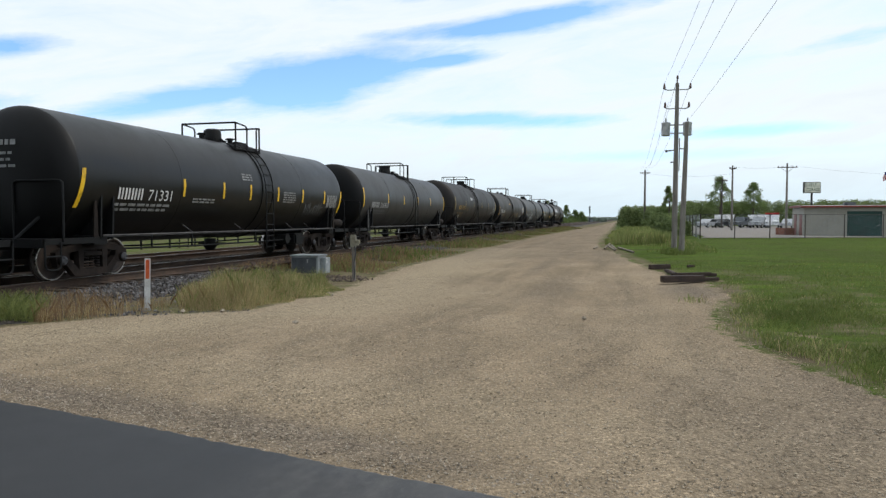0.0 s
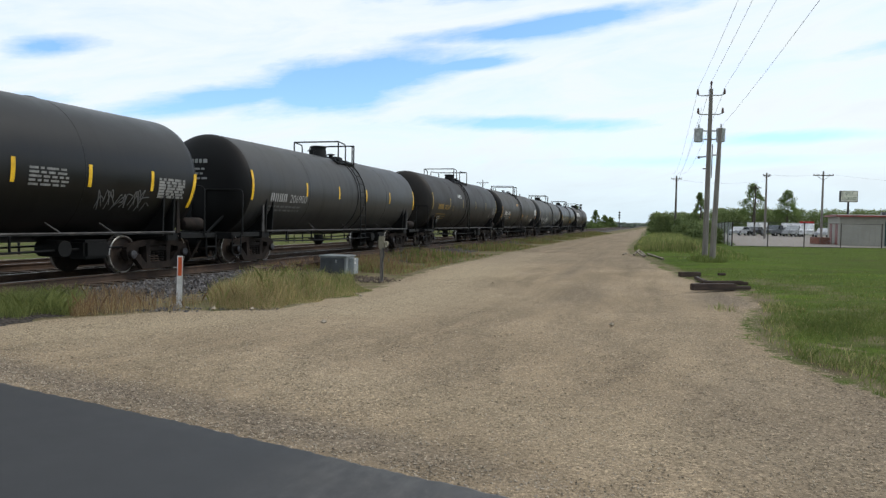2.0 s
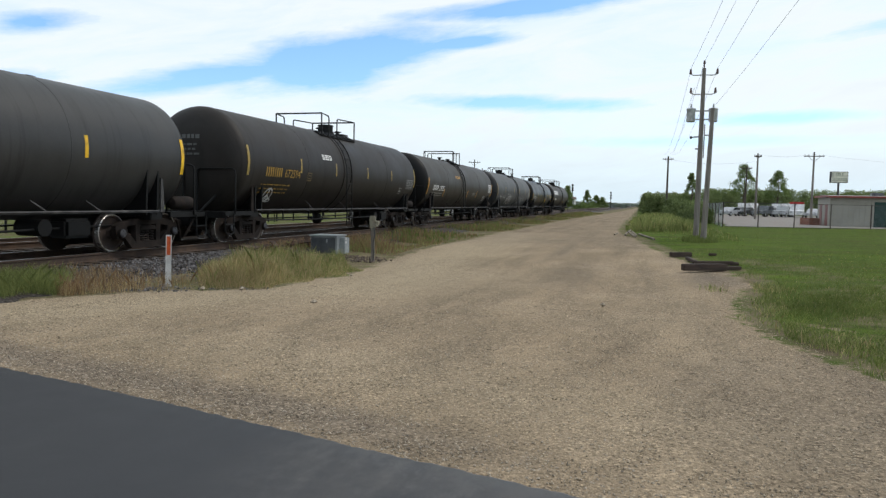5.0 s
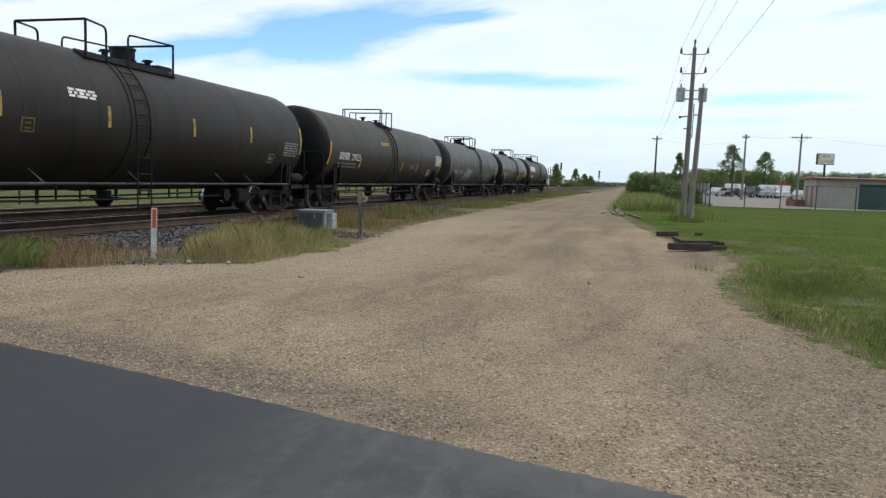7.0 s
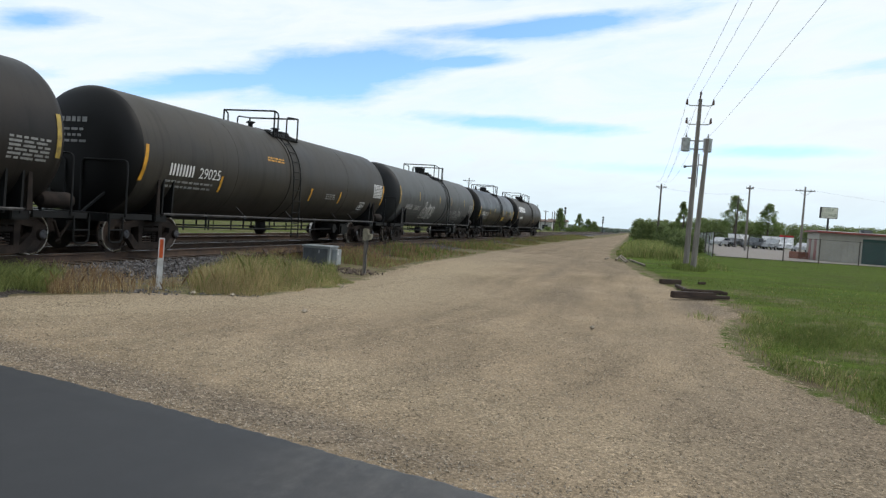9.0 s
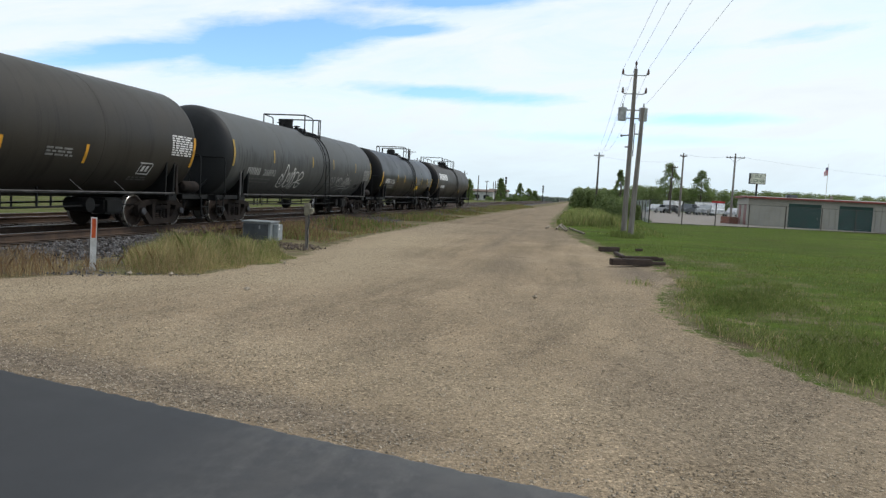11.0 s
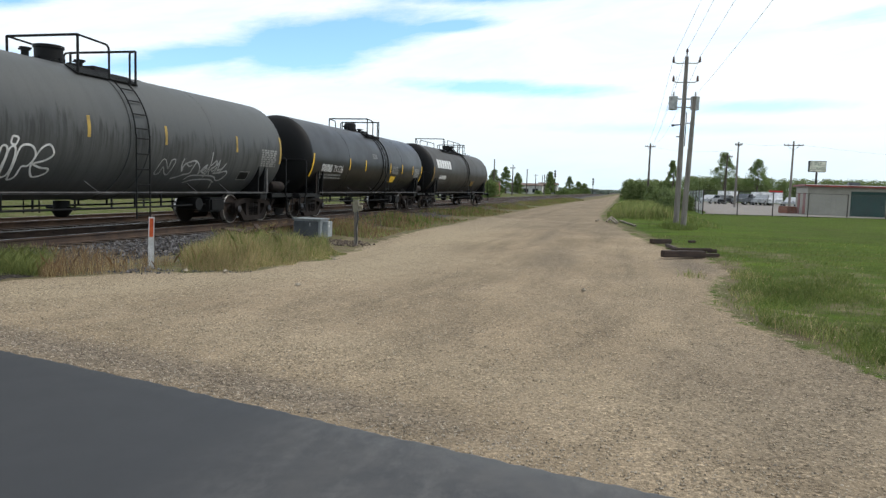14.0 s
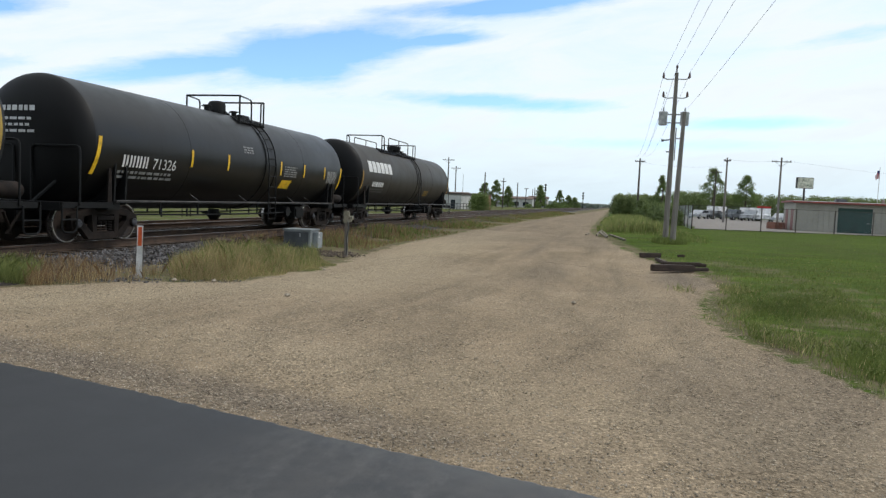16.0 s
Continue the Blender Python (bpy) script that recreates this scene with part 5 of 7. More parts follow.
    tag([(2.64, 0.01), (2.94, 0.09), (3.07, 0.02), (2.94, -0.18), (2.74, -0.22), (2.49, -0.09), (1.98, -0.07), (1.48, -0.09), (1.28, -0.22)], 1.0, 0.042, x1, -0.80)
    tag([(1.33, -0.33), (1.73, -0.22), (2.39, -0.20), (2.69, -0.30)], 1.0, 0.042, x1, -0.80)
    tag([(1.93, 0.22), (2.04, 0.11), (1.93, -0.02)], 1.0, 0.042, x1, -0.80)
    tag([(2.24, 0.18), (2.33, 0.06), (2.46, 0.18), (2.44, 0.00)], 1.0, 0.042, x1, -0.80)
    tag([(2.61, -0.31), (2.74, -0.53)], 1.0, 0.042, x1, -0.80)
    part("graffiti", bm, M["pale_spray"], car, "white sprayed graffiti")
    data_block(car, R, zc, 92.95 - m, 8, 0.92, 0.02, "grey_mark", 0.066, 0.05)
    bm = bmesh.new()
    for d0, d1, q0, q1 in ((0, 0.55, 0, 0.025), (0, 0.55, 0.27, 0.295), (0, 0.03, 0.025, 0.27), (0.52, 0.55, 0.025, 0.27)):
        patch(bm, R, zc, 91.95 - m + d0, 91.95 - m + d1, -0.98 + q0, -0.98 + q1, 0.008, n=1)
    placard = part("placard", bm, M["grey_mark"], car, "dark placard in a pale frame")
    bm = bmesh.new()
    patch(bm, R, zc, 91.98 - m, 92.47 - m, -0.955, -0.71, 0.006, n=2)
    part("plate", bm, M["black_steel"], placard)
    # second black car
    c = tank_car(96.58, 109.95, "tank_black", "head", "glossy black tank car with yellow reflector strips and placard",
                 stripes=(100.0, 101.75, 104.95, 106.7, 108.45), top=3.97, stripe_s=-0.13, end_skew=0.16, rails=(-0.05, 0.70, 1.43, 0.18), ladder_off=0.95, manway=("dome", 0.16), slab=(2.9, 5.5))
    cars.append(c)
    car, R, zc, half = c
    m = 103.265
    initials(car, R, zc, 97.4 - m, 0.92, -0.46, 0.27, "white_mark")
    lettering("71326", 0.36, R, zc, 98.45 - m, -0.46, 0.88, M["white_mark"], "car_number", car)
    data_block(car, R, zc, 97.3 - m, 2, 2.0, -0.55, "grey_mark", 0.12, 0.065)
    data_block(car, R, zc, 102.6 - m, 3, 0.55, 0.42, "grey_mark")
    data_block(car, R, zc, 105.2 - m, 5, 0.9, -0.02, "grey_mark")
    data_block(car, R, zc, 108.7 - m, 7, 0.9, -0.02, "grey_mark", 0.066, 0.055)
    bm = bmesh.new()
    patch(bm, R, zc, 105.05 - m, 105.75 - m, -0.78, -0.48, 0.008, 0.3)
    part("placard", bm, M["yellow"], car, "yellow placard")
    # last car
    c = tank_car(112.55, 128.1, "tank_umber", "head", "brown-black tank car with a white block emblem, last of the train", top=4.05, R=1.46,
                 stripes=(), stripe_mat="ochre_mark", rails=(-3.86, 0.35, 1.92, 0.45), ladder_off=1.0, manway=("wide", 0.80), slab=None, mid_rail=(-2.84, 0.5))
    cars.append(c)
    car, R, zc, half = c
    m = 120.325
    bm = bmesh.new()
    for i in range(6):
        a = 113.3 - m + i * 0.56
        patch(bm, R, zc, a, a + 0.46, 0.12, 0.62, 0.008, n=3)
    tagged(part("emblem", bm, M["white_mark"], car, "white block emblem"), kind="stuff")
    data_block(car, R, zc, 113.9 - m, 1, 1.6, -0.30, "white_mark", 0.2, 0.22, "car_number")
    data_block(car, R, zc, 113.8 - m, 2, 1.8, -0.62, "faint_mark", 0.12, 0.06)
    data_block(car, R, zc, 122.8 - m, 3, 0.9, -0.55, "ochre_mark", 0.11, 0.09)
    for (car, R, zc, half), mat in zip(cars, ("grey_mark", "grey_mark", "grey_mark", "faint_mark", "grey_mark", "faint_mark", "white_mark", "faint_mark")):
        head_marks(car, R, zc, half, mat)
    return [c[0] for c in cars]


CARS = build_train()
# how far the train has rolled, in metres, at each second
ROLLED = [0.0, 5.491, 10.954, 16.385, 21.781, 27.139, 32.458, 37.737, 42.977, 48.179, 53.345, 58.478, 63.583, 68.663, 73.725, 78.776, 83.823]


def rolled(t):
    """Smooth distance between the whole seconds."""
    i = min(int(t), 15)
    p = [ROLLED[max(i - 1, 0)], ROLLED[i], ROLLED[i + 1], ROLLED[min(i + 2, 16)]]
    m0 = (p[2] - p[0]) / 2 if i > 0 else 5.5
    m1 = (p[3] - p[1]) / 2 if i < 15 else 5.05
    u = t - i
    return (2 * u ** 3 - 3 * u * u + 1) * p[1] + (u ** 3 - 2 * u * u + u) * m0 + (3 * u * u - 2 * u ** 3) * p[2] + (u ** 3 - u * u) * m1


def motions():
    for car in CARS:
        y0 = car.matrix_basis.translation.y
        walk(car, [(t, pose(TRACK_X, y0 - rolled(t), 0)) for t in range(17)])
    for ws, y in WHEELS:
        walk(ws, [(k / 10, pose(0, y, WHEEL_R, math.degrees(rolled(k / 10) / WHEEL_R) % 360)) for k in range(161)])


# ---- beside the track ----
def marker_post():
    post = empty("marker_post", "flat white marker post with an orange reflective band beside the track", "marker post", m=pose(-8.34, 11.03, 0, 0, 1.2, 12))
    bm = bmesh.new()
    prism(bm, [(-0.055, 0.0), (-0.03, 0.018), (0.03, 0.018), (0.055, 0.0), (0.03, 0.008), (-0.03, 0.008)], 0.96, "z", 0.46)
    part("post", bm, M["white_paint"], post)
    bm = bmesh.new()
    box(bm, 0.068, 0.006, 0.34, 0.0, -0.0035, 0.745)
    part("reflector_band", bm, M["orange_paint"], post, "orange reflective band")
    bm = bmesh.new()
    box(bm, 0.20, 0.11, 0.05, -0.04, -0.02, 0.02, rz=8, bevel=0.015)
    part("foot", bm, M["pale_metal"], post, "chipped pale foot")


def relay_box():
    cab = empty("relay_cabinet", "grey steel trackside cabinet half hidden by grass", "cabinet", m=pose(-9.25, 19.76, 0, 0, 0, 4))
    bm = bmesh.new()
    box(bm, 0.84, 0.72, 0.53, 0, 0, 0.265, bevel=0.015)
    part("body", bm, M["box_grey"], cab)
    bm = bmesh.new()
    box(bm, 0.90, 0.80, 0.045, 0, 0, 0.552, bevel=0.012)
    part("lid", bm, M["box_grey"], cab)
    # front panel carries the shade of this side in its colour
    bm = bmesh.new()
    box(bm, 0.76, 0.012, 0.46, -0.02, -0.366, 0.265, bevel=0.005)
    part("door", bm, M["box_shaded"], cab, "grey door, coloured dark as the shaded front")
    bm = bmesh.new()
    box(bm, 0.03, 0.03, 0.10, 0.10, -0.385, 0.40)
    part("latch", bm, M["galv"], cab)
    bm = bmesh.new()
    box(bm, 0.16, 0.42, 0.48, 0.50, 0.05, 0.25, bevel=0.012)
    part("side_box", bm, M["box_grey"], cab)
    for z in (0.36, 0.47):
        bm = bmesh.new()
        box(bm, 0.012, 0.06, 0.07, 0.586, -0.06, z)
        part("label_plate", bm, M["white_paint"], cab)


def pillar():
    p = empty("cable_pillar", "weathered post with a narrow junction box and a bent cable", "junction box", m=pose(-7.15, 18.1, 0))
    bm = bmesh.new()
    box(bm, 0.085, 0.075, 0.95, 0, 0, 0.45, rx=1.5, bevel=0.01)
    part("post", bm, M["pole_wood"], p)
    bm = bmesh.new()
    box(bm, 0.15, 0.13, 0.34, 0.0, -0.02, 1.05, bevel=0.02)
    box(bm, 0.16, 0.14, 0.02, 0.0, -0.02, 1.10, bevel=0.004)
    part("box", bm, M["pillar_box"], p)
    bm = bmesh.new()
    rod(bm, (0.07, 0, 1.04), (0.17, -0.02, 1.03), 0.05, seg=12)
    rod(bm, (0.15, -0.02, 1.03), (0.18, -0.02, 1.03), 0.06, seg=12)
    rod(bm, (0.12, -0.03, 1.02), (0.14, -0.04, 0.93), 0.035, seg=10)
    part("fitting", bm, M["pillar_box"], p)
    bm = bmesh.new()
    tube(bm, [(0.05, -0.06, 0.92), (0.09, -0.07, 0.72), (0.03, -0.06, 0.45), (0.06, -0.06, 0.2), (0.04, -0.06, 0.0)], 0.02)
    part("cable", bm, M["cable"], p)


def timber(x0, y0, x1, y1, z, s=0.22, h=0.2, label="old creosoted timber lying on the grass edge"):
    L = math.hypot(x1 - x0, y1 - y0)
    bm = bmesh.new()
    box(bm, L, s, h, 0, 0, 0, bevel=0.015)
    ob = part("timber", bm, M["creosote"], None, smooth=False)
    ob.matrix_world = pose((x0 + x1) / 2, (y0 + y1) / 2, z + h / 2, 0, 0, math.degrees(math.atan2(y1 - y0, x1 - x0)))
    tagged(ob, label, "timber", "discarded timbers by the road")


def log(a, b, r):
    bm = bmesh.new()
    rod(bm, a, b, r, r * 0.85, seg=10)
    tagged(part("log", bm, M["log_wood"]), "grey weathered log lying beside the road", "log", "logs beside the road")


def utility_pole(x, y, h, lean=(0, 0), r=0.16, mat="pole_wood", label="weathered wooden utility pole", arms=(), name="utility_pole", turn=0):
    pole = empty(name, label, "utility pole", m=pose(x, y, -0.05, lean[0], lean[1], turn))
    bm = bmesh.new()
    lathe(bm, [(0, r), (h * 0.3, r * 0.9), (h * 0.7, r * 0.74), (h, r * 0.6)], 16, "z")
    part("shaft", bm, M[mat], pole)
    for z, w in arms:
        bm = bmesh.new()
        box(bm, w, 0.10, 0.12, 0, -0.13, z, bevel=0.01)
        for s in (-1, 1):
            rod(bm, (s * w * 0.3, -0.1, z - 0.04), (0, -0.1, z - w * 0.28), 0.02, seg=6)
        part("crossarm", bm, M["dark_pole"], pole)
        for k in (-0.46, -0.27, 0.27, 0.46):
            bm = bmesh.new()
            lathe(bm, [(z + 0.05, 0.02), (z + 0.10, 0.05), (z + 0.16, 0.055), (z + 0.21, 0.025)], 10, "z")
            ob = part("insulator", bm, M["insulator"], pole)
            ob.location = (k * w, -0.13, 0)
    return pole


def pole_pair():
    a = utility_pole(2.35, 36.3, 8.25, (0, 0.35), 0.14, label="tall weathered utility pole with brackets and two transformers")
    for z, w in ((7.95, 0.60), (7.05, 0.55)):
        bm = bmesh.new()
        for s in (-1, 1):
            tube(bm, [(0, 0, z), (s * w * 0.7, 0, z - 0.02), (s * w, 0, z + 0.04)], 0.025)
        part("bracket", bm, M["galv"], a)
        for s in (-1, 1):
            bm = bmesh.new()
            lathe(bm, [(z + 0.03, 0.03), (z + 0.07, 0.065), (z + 0.2, 0.05), (z + 0.3, 0.03)], 10, "z")
            ob = part("insulator", bm, M["insulator"], a)
            ob.location = (s * w, 0, 0)
    bm = bmesh.new()
    lathe(bm, [(8.2, 0.05), (8.25, 0.03), (8.45, 0.03), (8.47, 0.06), (8.58, 0.05), (8.63, 0.02)], 10, "z")
    part("insulator", bm, M["insulator"], a)
    for s in (-1, 1):
        bm = bmesh.new()
        lathe(bm, [(5.72, 0.17), (5.75, 0.20), (6.28, 0.20), (6.32, 0.22), (6.36, 0.20), (6.40, 0.05)], 18, "z")
        lathe(bm, [(6.38, 0.03), (6.44, 0.045), (6.58, 0.03)], 8, "z")
        ob = part("transformer", bm, M["transformer"], a, "grey can transformer")
        ob.location = (s * 0.50, -0.06, 0)
        for z in (6.25, 5.85):
            bm = bmesh.new()
            box(bm, 0.4, 0.06, 0.06, s * 0.25, 0, z)
            part("hanger", bm, M["galv"], a)
    bm = bmesh.new()
    rod(bm, (0.14, -0.17, 4.0), (0.14, -0.17, 5.6), 0.025, seg=6)
    rod(bm, (-0.42, 0, 5.0), (0.1, 0, 5.05), 0.03, seg=6)
    rod(bm, (-0.5, 0, 4.98), (-0.4, 0, 5.0), 0.06, seg=8)
    rod(bm, (-0.25, 0, 4.45), (0.1, 0, 4.45), 0.03, seg=6)
    part("conduit", bm, M["cable"], a)
    b = utility_pole(2.53, 34.2, 6.1, (0, 1.6), 0.135, label="shorter leaning stub pole beside the transformer pole")
    bm = bmesh.new()
    rod(bm, (-0.3, 0, 4.9), (0.1, 0, 4.9), 0.03, seg=6)
    part("bracket", bm, M["galv"], b)


def wire(a, b, sag, r=0.011, group="overhead wires"):
    a, b = Vector(a), Vector(b)
    pts = []
    for i in range(25):
        s = i / 24
        p = a.lerp(b, s)
        p.z -= 4 * sag * s * (1 - s)
        pts.append(p)
    bm = bmesh.new()
    rings = []
    d = (b - a).normalized()
    side = d.cross(Vector((0, 0, 1))).normalized()
    up = side.cross(d)
    for p in pts:
        rings.append([bm.verts.new(p + r * (math.cos(k * 2.094) * side + math.sin(k * 2.094) * up)) for k in range(3)])
    for u, v in zip(rings, rings[1:]):
        for k in range(3):
            bm.faces.new((u[k], u[(k + 1) % 3], v[(k + 1) % 3], v[k]))
    tagged(part("overhead_wire", bm, M["cable"]), "thin black overhead wire strung between poles", "wire", group)


def build_wires():
    for x, z, ex in ((1.82, 8.25, 2.55), (2.42, 8.58, 2.8), (3.02, 8.25, 3.25)):
        wire((x, 36.3, z), (ex, -6.0, 8.5), 0.35, 0.006)
    wire((2.95, 36.2, 6.45), (3.15, -6.0, 6.6), 0.3, 0.005)
    for x, z in ((1.82, 8.25), (2.42, 8.58), (3.02, 8.25), (2.0, 7.3)):
        wire((x, 36.3, z), (3.3 + (x - 2.42) * 1.2, 124.5, 10.3 if z > 8 else 9.2), 1.3, 0.008)
    wire((3.25, 124.8, 9.4), (13.66, 100, 7.6), 0.5, 0.008)
    wire((13.66, 100, 8.5), (22.27, 110, 9.2), 0.3, 0.008)
    wire((22.27, 110, 9.2), (75.0, 130, 8.0), 1.0, 0.008)


# ---- storage yard ----
D25 = (math.cos(radians(22)), math.sin(radians(22)))
ALONG = (6.0, 61.5)


def yard_place(s, back=0.0):
    return ALONG[0] + D25[0] * s - D25[1] * back, ALONG[1] + D25[1] * s + D25[0] * back


def chain_mat(share):
    m = Mat("chain_link", 0.5, 0.4)
    m.color((0.34, 0.36, 0.38))
    tr = m.nt.nodes.new("ShaderNodeBsdfTransparent")
    mx = m.nt.nodes.new("ShaderNodeMixShader")
    wv = m.nt.nodes.new("ShaderNodeTexVoronoi")
    wv.feature = "DISTANCE_TO_EDGE"
    wv.inputs["Scale"].default_value = 18
    wv.inputs["Randomness"].default_value = 0.1
    m.nt.links.new(m.tc.outputs["Object"], wv.inputs["Vector"])
    lt = m.op("LESS_THAN", wv.outputs[0], share)
    m.nt.links.new(lt, mx.inputs[0])
    m.nt.links.new(tr.outputs[0], mx.inputs[1])
    m.nt.links.new(m.b.outputs[0], mx.inputs[2])
    m.nt.links.new(mx.outputs[0], m.nt.nodes["Material Output"].inputs[0])
    return m.m


def fence_run(pts, h, label, mat="chain"):
    fence = empty("chain_link_fence", label, "fence")
    for (x, y) in pts:
        bm = bmesh.new()
        rod(bm, (x, y, 0), (x, y, h), 0.045, seg=8)
        part("post", bm, M["dark_pole"], fence)
    for (xa, ya), (xb, yb) in zip(pts, pts[1:]):
        bm = bmesh.new()
        rod(bm, (xa, ya, h - 0.04), (xb, yb, h - 0.04), 0.016, seg=6)
        part("top_rail", bm, M["dark_pole"], fence)
        bm = bmesh.new()
        quad = [(xa, ya, 0.03), (xb, yb, 0.03), (xb, yb, h - 0.04), (xa, ya, h - 0.04)]
        v = [bm.verts.new(q) for q in quad]
        bm.faces.new(v)
        part("mesh_panel", bm, M[mat], fence)


def storage_building():
    """A long low metal storage block: ribbed cream walls, green roll doors, red eaves."""
    ox, oy = 16.2, 72.55
    b = empty("storage_building", "low cream metal storage building with green roller doors and red eaves", "building", m=pose(ox, oy, 0, 0, 0, -3))
    L, W, H = 46.0, 6.0, 2.72
    doors = [3.6 + k * 4.38 for k in range(9)]
    dw, dh = 2.85, 2.36
    bm = bmesh.new()
    x = 0.0
    for d in doors + [L + dw]:
        w = min(d, L) - x
        if w > 0.02:
            box(bm, w, 0.14, H, x + w / 2, 0.07, H / 2)
            n = max(1, int(w / 0.42))
            for i in range(n):
                box(bm, 0.07, 0.07, H - 0.3, x + (i + 0.5) * w / n, -0.03, H / 2 - 0.1)
        if d < L:
            box(bm, dw, 0.14, H - dh, d + dw / 2, 0.07, (H + dh) / 2)
        x = d + dw
    box(bm, 0.14, W, H, 0.07, W / 2 + 0.15, H / 2)
    box(bm, 0.14, W, H, L - 0.07, W / 2 + 0.15, H / 2)
    box(bm, L, 0.14, H, L / 2, W + 0.2, H / 2)
    part("wall", bm, M["siding"], b, smooth=False)
    for d in doors:
        bm = bmesh.new()
        box(bm, dw, 0.05, dh, d + dw / 2, 0.09, dh / 2)
        for i in range(14):
            box(bm, dw, 0.02, 0.05, d + dw / 2, 0.062, 0.1 + i * dh / 14)
        door = part("roller_door", bm, M["green_door"], b, "dark green roller door", smooth=False)
        bm = bmesh.new()
        box(bm, 0.12, 0.03, 0.06, d + dw - 0.3, 0.045, 1.05)
        part("handle", bm, M["galv"], door)
    for k in range(2):
        bm = bmesh.new()
        box(bm, 0.03, 1.15, 2.1, -0.012, 1.5 + k * 2.9, 1.05)
        part("side_door", bm, M["red_trim"], b, "dark red side door", smooth=False)
    bm = bmesh.new()
    prism(bm, [(-0.35, H + 0.02), (W / 2, H + 0.14), (W + 0.6, H + 0.02), (W + 0.6, H + 0.12), (W / 2, H + 0.25), (-0.35, H + 0.12)], L + 0.5, "x", L / 2)
    part("roof", bm, M["roof_metal"], b, smooth=False)
    bm = bmesh.new()
    box(bm, L + 0.5, 0.05, 0.16, L / 2, -0.37, H + 0.06)
    part("eave_trim", bm, M["red_trim"], b, "dark red eave trim")
    bm = bmesh.new()
    box(bm, 0.05, W + 0.9, 0.18, -0.28, W / 2 + 0.1, H + 0.10)
    part("eave_trim", bm, M["red_trim"], b)
    bm = bmesh.new()
    box(bm, 1.0, 0.8, 0.32, 4.4, 3.0, H + 0.36, bevel=0.05)
    part("roof_unit", bm, M["car_grey"], b)
    for i in range(6):
        bm = bmesh.new()
        rod(bm, (8 + i * 5.3, 3.0, H + 0.2), (8 + i * 5.3, 3.0, H + 0.55), 0.14, seg=10)
        part("vent", bm, M["roof_metal"], b)
    w = empty("brick_planter", "low reddish brick planter beside the storage building", "planter", m=pose(15.3, 76.0, 0, 0, 0, 25))
    bm = bmesh.new()
    box(bm, 1.1, 1.4, 0.75, 0, 0, 0.37, bevel=0.03)
    part("wall", bm, M["red_brick"], w)


def storage_sign():
    s = empty("pole_sign", "pale green lettered sign box on a single dark post", "sign", m=pose(20.4, 88.0, 0, 0, 0, 8))
    bm = bmesh.new()
    box(bm, 1.80, 0.42, 1.24, 0, 0, 5.18, bevel=0.03)
    part("sign_box", bm, M["signal_black"], s)
    bm = bmesh.new()
    box(bm, 1.68, 0.02, 1.12, 0.0, -0.215, 5.18)
    face = part("face", bm, M["sign_face"], s, "pale green sign face")
    bm = bmesh.new()
    rod(bm, (0, 0, 0), (0, 0, 4.55), 0.11, seg=12)
    part("post", bm, M["signal_black"], s)
    for text, z, w in (("SELF", 5.30, 0.8), ("STORAGE", 4.78, 1.55)):
        cu = bpy.data.curves.new("lettering", "FONT")
        cu.body, cu.size, cu.align_x = text, 0.48, "CENTER"
        tmp = bpy.data.objects.new("lettering", cu)
        me = bpy.data.meshes.new_from_object(tmp)
        bpy.data.objects.remove(tmp)
        xs = [v.co.x for v in me.vertices]
        k = w / (max(xs) - min(xs))
        for v in me.vertices:
            v.co = (v.co.x * k, -0.23, z + v.co.y)
        me.materials.append(M["sign_green"])
        ob = new("lettering", me)
        ob.parent = face


def flag():
    f = empty("flagpole", "white flagpole with a drooping striped flag", "flagpole", m=pose(34.9, 110, 0))
    bm = bmesh.new()
    rod(bm, (0, 0, 0), (0, 0, 8.6), 0.06, 0.035, seg=8)
    part("pole", bm, M["white_paint"], f)
    for i in range(5):
        bm = bmesh.new()
        box(bm, 0.10, 0.03, 1.0 - 0.09 * i, -0.08 - 0.085 * i, 0.04 * math.sin(i * 2), 7.55 - 0.10 * i, ry=-9)
        part("flag_stripe", bm, M["flag_red"] if i % 2 == 0 else M["white_paint"], f)
    bm = bmesh.new()
    box(bm, 0.26, 0.07, 0.40, -0.16, 0, 7.88, ry=-9)
    part("flag_canton", bm, M["flag_blue"], f)


def yard_z(y):
    """The yard climbs gently away from the fence."""
    return 0.085 + max(0.0, (y - 68) / 60) * 0.10


